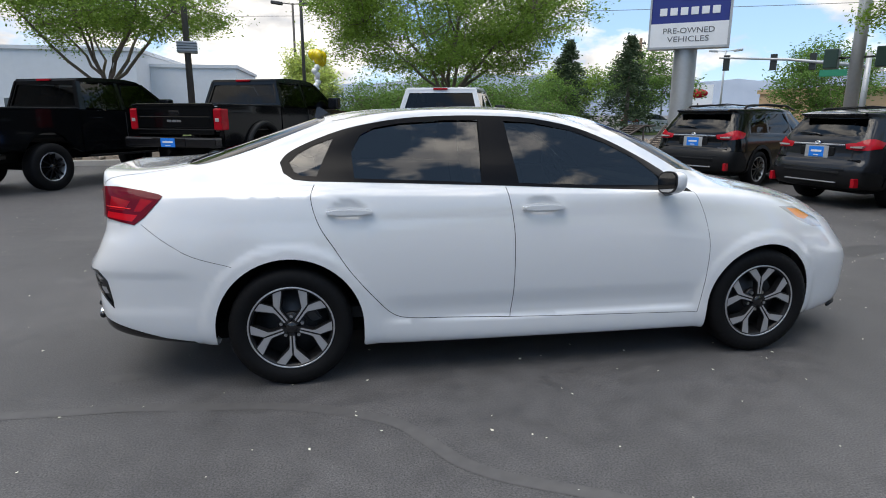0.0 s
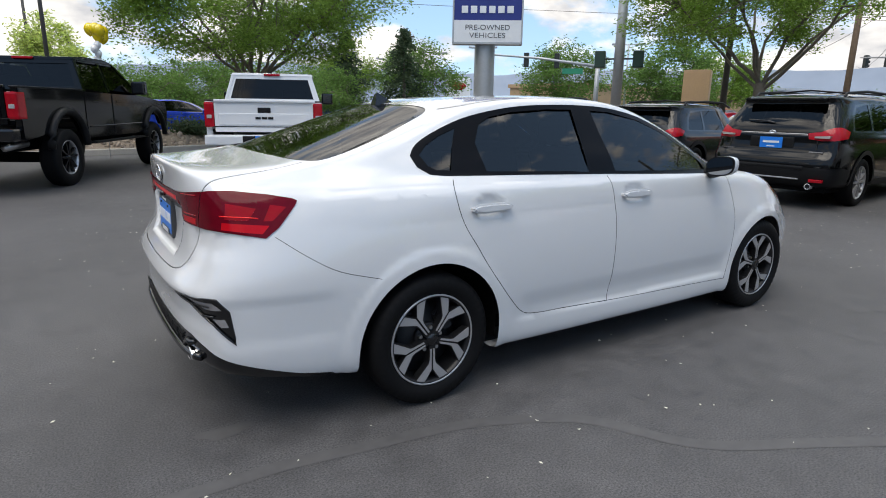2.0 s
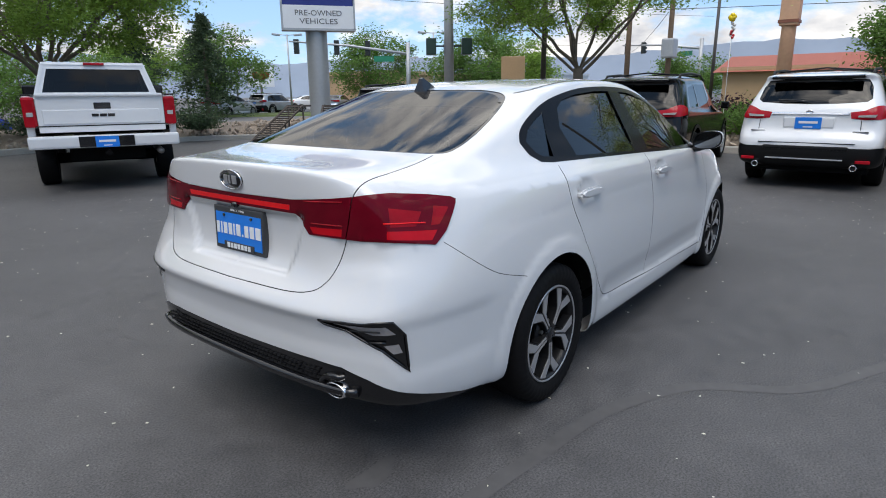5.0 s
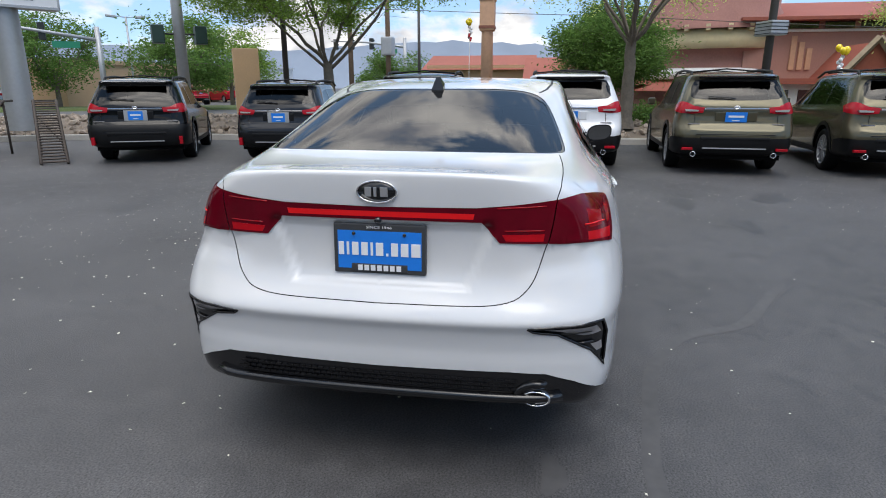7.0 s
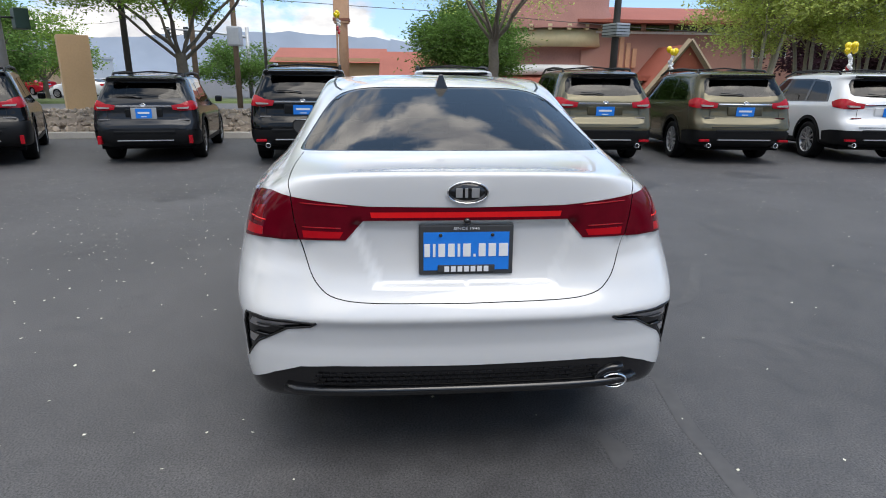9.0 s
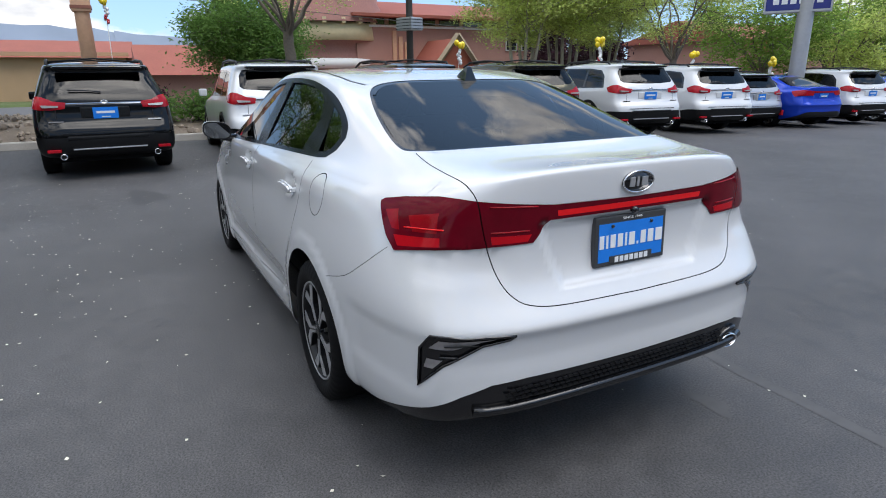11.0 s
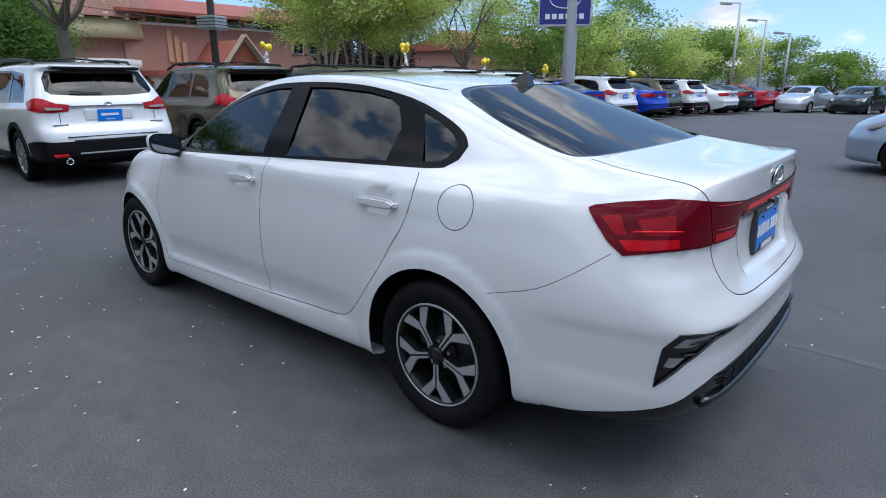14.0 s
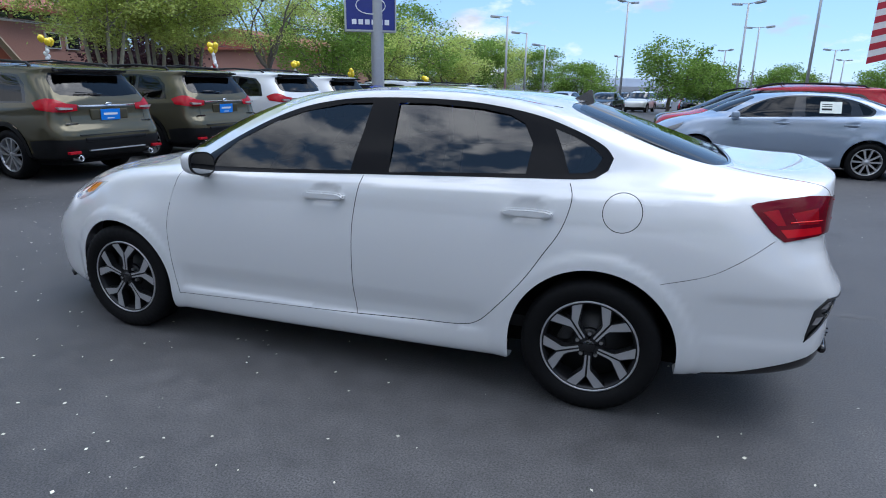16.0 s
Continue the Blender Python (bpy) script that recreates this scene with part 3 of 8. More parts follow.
glass_front = [(1.165, 1.358), (1.32, 1.350), (1.55, 1.306), (1.75, 1.236), (1.93, 1.145), (2.04, 1.055), (2.055, 1.01), (1.6, 1.022), (1.21, 1.042)]
glass_quarter = [(0.02, 1.152), (0.07, 1.195), (0.15, 1.235), (0.245, 1.268), (0.20, 1.18), (0.155, 1.082), (0.08, 1.087), (0.045, 1.105)]
door_rear = curve_through([(0.15, 1.058), (0.125, 0.98), (0.16, 0.85), (0.23, 0.735), (0.31, 0.61), (0.44, 0.45), (0.53, 0.362), (0.63, 0.334), (0.85, 0.325), (1.165, 0.312)], 4)
door_mid = curve_through([(1.135, 1.02), (1.165, 0.88), (1.18, 0.73), (1.18, 0.45), (1.165, 0.312)], 4)
door_front = curve_through([(2.235, 0.975), (2.29, 0.85), (2.325, 0.70), (2.325, 0.55), (2.305, 0.38), (2.29, 0.278)], 4)
door_sill = [(1.165, 0.312), (1.7, 0.296), (2.29, 0.278)]
seam = curve_through([(-0.27, 0.655), (-0.45, 0.708), (-0.58, 0.78), (-0.70, 0.865)], 4)
trunk_edge = [(-0.50, 0.595, 1.145), (-0.62, 0.605, 1.12), (-0.75, 0.603, 1.095), (-0.86, 0.595, 1.075), (-0.925, 0.585, 1.035), (-0.945, 0.575, 0.95), (-0.955, 0.56, 0.88), (-0.985, 0.535, 0.80), (-1.01, 0.50, 0.745), (-1.03, 0.44, 0.707), (-1.04, 0.31, 0.687), (-1.045, 0.0, 0.680)]
reflector = [(-1.033, 0.505, 0.627), (-1.008, 0.60, 0.632), (-0.925, 0.735, 0.634), (-0.893, 0.763, 0.585), (-0.878, 0.772, 0.445), (-0.945, 0.713, 0.53), (-1.005, 0.605, 0.598), (-1.028, 0.525, 0.612)]
skirt = [(-1.045, 0.0, 0.452), (-1.03, 0.45, 0.458), (-1.0, 0.57, 0.452), (-0.95, 0.655, 0.42), (-0.89, 0.72, 0.38), (-0.80, 0.765, 0.345), (-0.62, 0.80, 0.292), (-0.48, 0.815, 0.268)]
backlight = curve_through([(-0.545, 0), (-0.54, 0.28), (-0.52, 0.48), (-0.475, 0.565), (-0.38, 0.588), (-0.1, 0.552), (0.10, 0.505), (0.185, 0.455), (0.205, 0.38), (0.185, 0.2), (0.18, 0)], 4)
backlight = [(x, y * 1.045) for x, y in backlight]
windshield = [(2.56, 0), (2.54, 0.25), (2.42, 0.5), (2.25, 0.60), (2.02, 0.55), (1.83, 0.45), (1.82, 0.38), (1.87, 0.2), (1.885, 0)]
headlamp = [(2.80, 0.875), (2.95, 0.86), (3.15, 0.80), (3.22, 0.72), (3.10, 0.735), (2.95, 0.79)]


def band3(pts, half):
    """A band on the shell round a line of points in space, in (u, v)."""
    uv = sedan.find(dense(pts, 0.025, False))
    p = sedan.base(uv[:, 0], uv[:, 1])
    n = sedan.normal_base(uv[:, 0], uv[:, 1])
    d = np.gradient(p, axis=0)
    s = np.cross(n, d)
    s *= half / np.maximum(np.linalg.norm(s, axis=1, keepdims=True), 1e-9)
    a = sedan.find([tuple(q) for q in p + s])
    b = sedan.find([tuple(q) for q in (p - s)[::-1]])
    return np.concatenate([a, b])


def on_sedan(pts, step=0.03, **k):
    return sedan.find(dense(pts, step), **k)


GAPW = 0.0019


def mixed(segments):
    """An outline from pieces that are known in different axes."""
    out = []
    for mode, pts in segments:
        d = dense(pts, 0.02, False)
        out.append(sedan.find(xz(d) if mode == "xz" else yz(d), **(dict(ulim=(2.6, 7), vlim=(3.5, 9)) if mode == "xz" else dict(ulim=(0, 4.6), vlim=(3.5, 9)))))
    return np.concatenate(out)


lamp_uv = mixed([("yz", [(0.0, 0.957), (0.345, 0.957), (0.405, 0.889), (0.55, 0.889), (0.62, 0.887)]), ("xz", [(-0.85, 0.882), (-0.735, 0.861), (-0.68, 0.90), (-0.60, 0.985), (-0.592, 0.997), (-0.61, 1.006), (-0.70, 1.022), (-0.83, 1.037)]), ("yz", [(0.62, 1.036), (0.585, 1.031), (0.45, 1.016), (0.33, 1.005), (0.0, 1.0)])])
lamp_uv[0, 0] = lamp_uv[-1, 0] = 0
bar_uv = sedan.find(dense(yz([(0.0, 0.967), (0.318, 0.967), (0.322, 0.986), (0.0, 0.986)]), 0.02, False), ulim=(0, 4.6), vlim=(3.5, 9))
bar_uv[0, 0] = bar_uv[-1, 0] = 0
strip_in = sedan.find(dense(yz([(0.425, 0.896), (0.545, 0.896), (0.548, 0.921), (0.412, 0.918)]), 0.02), ulim=(0, 4.6), vlim=(3.5, 9))
strip_out = sedan.find(dense(xz([(-0.885, 0.893), (-0.745, 0.877), (-0.715, 0.908), (-0.88, 0.920)]), 0.02), ulim=(2.6, 7), vlim=(3.5, 9))
glow_out = sedan.find(dense(xz([(-0.87, 0.932), (-0.79, 0.928), (-0.755, 0.972), (-0.86, 0.992)]), 0.02), ulim=(2.6, 7), vlim=(3.5, 9))
glow_tip = sedan.find(dense(xz([(-0.735, 0.925), (-0.70, 0.925), (-0.64, 0.975), (-0.70, 0.985)]), 0.02), ulim=(2.6, 7), vlim=(3.5, 9))
roof_ditch = [(0.24, 0.492, 1.352), (0.34, 0.53, 1.372), (0.5, 0.552, 1.397), (0.75, 0.556, 1.416), (1.0, 0.557, 1.421), (1.3, 0.557, 1.410), (1.52, 0.55, 1.375), (1.66, 0.538, 1.338)]
skirt_line = sedan.find(dense(skirt, 0.03, False), ulim=(0, 8), vlim=(0, 6))
skirt_line[0, 0] = 0
skirt_uv = np.concatenate([skirt_line, [[skirt_line[-1, 0], 0], [0, 0]]])
back_uv = sedan.find(dense(xy(backlight), 0.03, False), ulim=(0, 8), vlim=(8.5, 14))
back_uv[0, 0] = back_uv[-1, 0] = 0
inner_back = [(x + (0.012 if x < -0.3 else (-0.040 if x > 0.12 else 0)), y - (0.012 if y > 0.35 else 0)) for x, y in backlight]
inback_uv = sedan.find(dense(xy(inner_back), 0.03, False), ulim=(0, 8), vlim=(8.5, 14))
inback_uv[0, 0] = inback_uv[-1, 0] = 0
wind_uv = sedan.find(dense(xy(windshield), 0.04, False), ulim=(11, 17), vlim=(8, 14))
wind_uv[0, 0] = wind_uv[-1, 0] = 17
trunk_edge = [tuple(q) for q in curve_through(trunk_edge, 4)]
trunk_uv = sedan.find(dense(trunk_edge, 0.03, False), ulim=(0, 7), vlim=(2, 11.2))
trunk_uv[-1, 0] = 0
trunk_poly = np.concatenate([trunk_uv, [[0, 10.02]], back_uv[1:12]])
door_f_poly = on_sedan(xz(door_mid + door_sill[1:] + door_front[::-1] + [(2.05, 0.99), (1.6, 1.01)]), 0.04, **SIDE)
door_r_poly = on_sedan(xz(door_rear + door_mid[::-1] + [(0.7, 1.045)]), 0.04, **SIDE)
bump_poly = np.concatenate([sedan.find(dense(xz(seam), 0.03, False), **SIDE), trunk_uv[10:], [[0, 0]], [[6.9, 0]], sedan.find([(-0.36, None, 0.33)], **SIDE)])


def below(cx, r):
    """A wheel arch: its upper half round, then straight down to the shell's lower edge."""
    top = sedan.find(xz([(cx + r * math.cos(math.pi * k / 32), 0.316 + r * math.sin(math.pi * k / 32)) for k in range(33)]), **SIDE)
    b, a = top[0], top[-1]
    n = 8
    return np.concatenate([top, [[a[0], a[1] * (1 - k / n) - 0.3 * k / n] for k in range(1, n + 1)], [[b[0], b[1] * k / n - 0.3 * (1 - k / n)] for k in range(n)]])


sedan_regions = [
        ("hole", below(0.0, 0.372)), ("hole", below(2.7, 0.352)),
    ("fuel_gap", np.concatenate([ring_uv(sedan, -0.09, 0.94, 0.083, 40, **SIDE), ring_uv(sedan, -0.09, 0.94, 0.083, 40, **SIDE)[:1], ring_uv(sedan, -0.09, 0.94, 0.0795, 40, **SIDE)[:1], ring_uv(sedan, -0.09, 0.94, 0.0795, 40, **SIDE)[::-1]])),
    ("gap_a", on_sedan(xz(strip2(door_rear[1:], GAPW)), 0.03, **SIDE)), ("gap_b", on_sedan(xz(strip2(door_mid, GAPW)), 0.03, **SIDE)),
    ("gap_c", on_sedan(xz(strip2(door_front, GAPW * 0.7)), 0.03, **SIDE)), ("gap_d", on_sedan(xz(strip2(door_sill, GAPW * 0.8)), 0.03, **SIDE)),
    ("gap_e", on_sedan(xz(strip2(seam, 0.0012)), 0.03, **SIDE)),
    ("trunk_gap", band3(trunk_edge, 0.0019)),
    ("roof_gap", band3(roof_ditch, 0.006)),
    ("lamp_bar", bar_uv), ("lamp_strip_in", strip_in), ("lamp_strip_out", strip_out), ("lamp_glow", glow_out), ("lamp_tip", glow_tip), ("lamp", lamp_uv), ("lens_up", on_sedan([(-1.022, 0.560, 0.6165), (-0.990, 0.628, 0.6200), (-0.938, 0.718, 0.6210), (-0.915, 0.742, 0.590), (-0.965, 0.688, 0.587), (-1.008, 0.612, 0.608)], 0.02, ulim=(0, 7), vlim=(1, 7))),
    ("lens_low", on_sedan([(-0.942, 0.712, 0.549), (-0.908, 0.748, 0.552), (-0.898, 0.757, 0.518), (-0.920, 0.735, 0.516)], 0.02, ulim=(0, 7), vlim=(1, 7))),
    ("reflector", on_sedan(reflector, 0.03, ulim=(0, 7), vlim=(1, 7))), ("skirt", skirt_uv),
    ("glass_front", on_sedan(xz(glass_front), 0.04, **SIDE)), ("glass_rear", on_sedan(xz(glass_rear), 0.04, **SIDE)), ("glass_quarter", on_sedan(xz(glass_quarter), 0.04, **SIDE)),
    ("frame", on_sedan(xz(dlo), 0.04, **SIDE)),
    ("amber", on_sedan(xz([(2.87, 0.862), (3.0, 0.842), (3.10, 0.795), (3.02, 0.785), (2.95, 0.805)]), 0.04, ulim=(11, 17), vlim=(4, 9))),
    ("headlamp", on_sedan(xz(headlamp), 0.04, ulim=(11, 17), vlim=(4, 9))),
    ("backlight", inback_uv), ("frit", back_uv), ("windshield", wind_uv),
    ("trunk", trunk_poly), ("door_front", door_f_poly), ("door_rear", door_r_poly), ("bumper", bump_poly),
]
cuts = cut_shell(sedan, sedan_regions, 0.020)


def fair(names, axis, others, order, bow=0.0):
    """Lays the named panes on one even curved sheet, as pressed glass has."""
    p, n, _ = cuts[names[0]]
    ids = np.unique(np.concatenate([cuts[k][2].ravel() for k in names]))
    a, b = p[ids][:, others[0]], p[ids][:, others[1]]
    if axis == 2:
        b = b * b
    terms = [(i, j) for i in range(order + 1) for j in range(order + 1) if i + j <= order]
    A = np.stack([a**i * b**j for i, j in terms], 1)
    c = np.linalg.lstsq(A, p[ids][:, axis], rcond=None)[0]
    q, m = p.copy(), n.copy()
    q[ids, axis] = A @ c

    def slope(da, db):
        aa, bb = p[ids][:, others[0]] + da, p[ids][:, others[1]] + db
        if axis == 2:
            bb = bb * bb
        return sum(k * aa**i * bb**j for k, (i, j) in zip(c, terms))

    g = np.zeros((len(ids), 3))
    g[:, axis] = 1
    g[:, others[0]] = -(slope(1e-3, 0) - slope(-1e-3, 0)) / 2e-3
    g[:, others[1]] = -(slope(0, 1e-3) - slope(0, -1e-3)) / 2e-3
    g[:, others[1]] += bow * (p[ids][:, others[1]] - np.mean(p[ids][:, others[1]]))
    m[ids] = g / np.linalg.norm(g, axis=1, keepdims=True)
    for k in names:
        cuts[k] = (q, m, cuts[k][2])


fair(["backlight"], 2, (0, 1), 2)
fair(["glass_front", "glass_rear", "glass_quarter"], 1, (0, 2), 2, 0.7)


def wheel_thing(name, parent, at, mirror, radius=0.316, rim=0.218, width=0.205, fine=True, dark=None, turn=90):
    """A wheel under its car: tyre, rim with five twin spokes, hub cap, bolts, disc. Outer face towards +y (or -y)."""
    s = -1.0 if mirror else 1.0
    w = new(name)
    w.parent, w.location = parent, at
    m = Matrix.Diagonal((1, s, 1, 1))
    hw = width / 2
    k = 150 if fine else 36
    tyre = lathe("tyre", [(rim - 0.012, -hw * 0.82), (rim + 0.02, -hw * 0.98), (rim + 0.055, -hw * 1.03), (radius - 0.02, -hw * 0.95), (radius - 0.004, -hw * 0.80), (radius, -hw * 0.45), (radius, hw * 0.45), (radius - 0.004, hw * 0.80), (radius - 0.02, hw * 0.95), (rim + 0.055, hw * 1.03), (rim + 0.02, hw * 0.98), (rim + 0.003, hw * 0.84), (rim - 0.012, hw * 0.80)], M_RUBBER, w, steps=k, m=m)
    if fine:
        for q, v in enumerate(tyre.data.vertices):
            if (q // 13) % 3 == 0 and q % 13 in (3, 4, 8, 9):
                f = 1 - 0.007 / radius
                v.co.x, v.co.z = v.co.x * f, v.co.z * f
    lathe("rim", [(rim + 0.002, hw * 0.82), (rim - 0.004, hw * 0.88), (rim - 0.012, hw * 0.86), (rim - 0.020, hw * 0.60), (rim - 0.028, hw * 0.1), (rim - 0.03, -hw * 0.8)], M_ALLOYDARK if fine else M_ALLOY, w, steps=k, m=m)
    lathe("brake_disc", [(0.0, hw * 0.05), (rim * 0.30, hw * 0.05), (rim * 0.32, hw * 0.0), (rim * 0.66, hw * 0.0), (rim * 0.66, -hw * 0.2), (rim * 0.9, -hw * 0.25), (rim * 0.9, -hw * 0.9)], M_UNDER if not fine else M_DISC, w, steps=24, m=m)
    y1, y0 = hw * 0.80, hw * 0.42
    if fine:
        lathe("rim_lip", [(rim + 0.003, hw * 0.80), (rim + 0.002, hw * 0.90), (rim - 0.005, hw * 0.90), (rim - 0.007, hw * 0.84)], M_ALLOY, w, "bright machined rim edge", steps=k, m=m)
    for i in range(5):
        a0 = math.radians(turn) + i * 2 * math.pi / 5
        rot = Matrix.Rotation(-a0, 4, "Y")
        if fine:
            bm = bmesh.new()
            for sgn in (-1, 1):
                out = [(0.026, 0.0), (0.150, 0.0), (rim - 0.008, sgn * 0.040), (rim - 0.020, sgn * 0.099), (0.116, sgn * 0.024), (0.098, sgn * 0.018), (0.028, sgn * 0.0165)]
                add_prism(bm, out if sgn > 0 else out[::-1], y0, y1, "xz", m @ rot)
            part("spoke", bm, M_ALLOYDARK, w)
            bm = bmesh.new()
            for sgn in (-1, 1):
                out = [(0.043, sgn * 0.0042), (0.124, sgn * 0.0048), (0.149, sgn * 0.0045), (rim - 0.010, sgn * 0.046), (rim - 0.024, sgn * 0.092), (0.119, sgn * 0.0185), (0.100, sgn * 0.0138), (0.046, sgn * 0.0122)]
                add_prism(bm, out if sgn > 0 else out[::-1], y1 - 0.001, y1 + 0.003, "xz", m @ rot)
            part("spoke_face", bm, M_ALLOY, w, "bright machined spoke face")
            a1 = a0 + math.pi / 5
            bx, bz = 0.056 * math.cos(a1), 0.056 * math.sin(a1)
            tube("wheel_nut", [(bx, s * y0 * 0.7, bz), (bx, s * (y1 - 0.014), bz)], 0.0095, M_STEEL, w, sides=6, smooth=False)
        else:
            bm = bmesh.new()
            for sgn in (-1, 1):
                out = [(0.04, sgn * 0.005), (rim - 0.008, sgn * 0.045), (rim - 0.010, sgn * 0.080), (0.045, sgn * 0.03)]
                add_prism(bm, out if sgn > 0 else out[::-1], y0, y1, "xz", m @ rot)
            part("spoke", bm, dark or M_ALLOY, w)
    if fine:
        lathe("hub_plate", [(0.0, y1 - 0.03), (0.068, y1 - 0.03), (0.076, y1 - 0.04), (0.076, y0 - 0.01)], M_ALLOYDARK, w, steps=32, m=m)
        caliper = [(0.085 + 0.055 * u, v) for u, v in ((0, -0.055), (1, -0.075), (1, 0.075), (0, 0.055))]
        prism("brake_caliper", caliper, -hw * 0.15, hw * 0.2, M_DISC, w, m=m @ Matrix.Rotation(-math.radians(35 if mirror else 25), 4, "Y"), bevel=0.008)
    lathe("hub_cap", [(0.0, y1 + 0.004), (0.026, y1 + 0.003), (0.031, y1 - 0.002), (0.034, y1 - 0.02), (0.036, y0)] if fine else [(0.0, y1 + 0.006), (0.026, y1 + 0.005), (0.031, y1), (0.046, y1 - 0.004), (0.058, y1 - 0.014), (0.062, y0)], M_BLACKTRIM if fine else (dark or M_ALLOY), w, steps=24, m=m)
    return w


car = holder("sedan", label="pearl white four-door sedan with dark tinted windows parked on asphalt", category="car")
panel("body", cuts["body"], M_WHITE, car, both=True)
for mir in (False, True):
    door = panel("front_door", cuts["door_front"], M_WHITE, car, mirror=mir)
    panel("window_pane", cuts["glass_front"], M_GLASS, door, "dark tinted door glass", mirror=mir, push=-0.006)
    door2 = panel("rear_door", cuts["door_rear"], M_WHITE, car, mirror=mir)
    panel("window_pane", cuts["glass_rear"], M_GLASS, door2, "dark tinted door glass", mirror=mir, push=-0.006)
    panel("quarter_glass", cuts["glass_quarter"], M_GLASS, car, "small dark triangular pane", mirror=mir, push=-0.004)
    panel("window_frame", cuts["frame"], M_FRAME, car, "satin black window surround", mirror=mir, push=0.001)
    for nm in ("gap_a", "gap_b", "gap_c", "gap_d", "gap_e"):
        panel("shut_line", cuts[nm], M_GAP, car, mirror=mir, push=-0.004)
    panel("fuel_door_line", cuts["fuel_gap"], M_WHITE if mir else M_GAP, car, mirror=mir, push=0.0 if mir else -0.003)
    panel("roof_moulding", cuts["roof_gap"], M_SATIN, car, "black roof moulding strip", mirror=mir, push=-0.002)
    for nm in ("lamp_strip_in", "lamp_strip_out", "lamp_glow", "lamp_tip"):
        panel("lamp_segment", cuts[nm], M_REDSTRIP if nm.startswith("lamp_strip") else M_REDMID, car, "brighter red lamp segment", mirror=mir, push=0.0045)
    panel("bumper_lamp_housing", cuts["reflector"], M_BLACKTRIM, car, "gloss black bumper lamp housing", mirror=mir, push=-0.006)
    panel("bumper_lens", cuts["lens_up"], M_SMOKELENS, car, "clear bumper lamp lens", mirror=mir, push=-0.004)
    panel("bumper_lens", cuts["lens_low"], M_SMOKELENS, car, "clear bumper lamp lens", mirror=mir, push=-0.004)
    panel("side_marker", cuts["amber"], M_AMBER, car, "amber side marker lens", mirror=mir)
    if "headlamp" in cuts:
        panel("headlamp", cuts["headlamp"], M_CLEARLENS, car, "clear headlamp with amber marker", mirror=mir)
    sg = -1 if mir else 1
    for pts, lim, mt in (([(-0.885, 0.944), (-0.80, 0.940), (-0.752, 0.936)], "xz", M_REDBAR),
                         ([(0.42, 0.930), (0.548, 0.932)], "yz", M_REDMID), ([(0.395, 1.005), (0.55, 1.012)], "yz", M_REDMID)):
        uv = sedan.find(dense(xz(pts) if lim == "xz" else yz(pts), 0.02, False), **(dict(ulim=(2.6, 7), vlim=(3.5, 9)) if lim == "xz" else dict(ulim=(0, 4.6), vlim=(3.5, 9))))
        q = sedan.at(uv[:, 0], uv[:, 1]) + sedan.normal(uv[:, 0], uv[:, 1]) * 0.0035
        tube("light_guide", [(x, sg * y, z) for x, y, z in q], 0.003, mt, car, "thin red light guide", sides=6)
trunk = panel("trunk_lid", cuts["trunk"], M_WHITE, car, both=True)
panel("trunk_shut_line", cuts["trunk_gap"], M_GAP, trunk, both=True, push=-0.006)
panel("rear_bumper", cuts["bumper"], M_WHITE, car, both=True)
panel("bumper_skirt", cuts["skirt"], M_BLACKTRIM, car, "gloss black lower bumper trim", both=True, push=-0.004)
panel("tail_lamp", cuts["lamp"], M_REDDARK, car, "full-width dark red tail lamp", both=True, push=0.004)
panel("light_bar", cuts["lamp_bar"], M_REDBAR, car, "bright red centre light bar", both=True, push=0.0045)
panel("rear_window", cuts["backlight"], M_GLASS, car, "dark tinted rear window", both=True, push=-0.004)
panel("rear_window_border", cuts["frit"], M_BLACKTRIM, car, "black edge band of the rear window", both=True, push=-0.002)
panel("windshield", cuts["windshield"], M_GLASSCLEAR, car, "clear front windshield", both=True)
for wx in (0.0, 2.7):
    for mir in (False, True):
        s = -1 if mir else 1
        wheel_thing("wheel", car, (wx, s * 0.775, 0.316), mir, turn=-90 if wx == 0 else (90 if mir else 20))
        # wheel well
        r = 0.40 if wx == 0 else 0.385
        vs, fs = [], []
        for k in range(25):
            a = math.pi * (k / 24 * 1.12 - 0.06)
            for yy in (0.48, 0.82 - (0.17 * max(0.0, math.cos(a)) ** 2 if wx > 1 else 0.0)):
                vs.append((wx + r * math.cos(a), s * yy, 0.316 + r * math.sin(a)))
        fs = [(2 * k, 2 * k + 1, 2 * k + 3, 2 * k + 2) for k in range(24)]
        vs.append((wx, s * 0.48, 0.316))
        fs += [(2 * k, 2 * k + 2, 50) for k in range(24)]
        raw("wheel_well", vs, fs, M_UNDER, car)
box("floor_pan", (-0.55, -0.66, 0.20), (3.2, 0.66, 0.30), M_UNDER, car, bevel=0.03)


# fittings of the white sedan
def on_side(x, z):
    uv = sedan.find([(x, None, z)], **SIDE)
    return float(sedan.base(uv[:, 0], uv[:, 1])[0][1])


def on_rear(y, z):
    uv = sedan.find([(None, abs(y), z)], ulim=(0, 5.5), vlim=(0, 9))
    return float(sedan.base(uv[:, 0], uv[:, 1])[0][0])


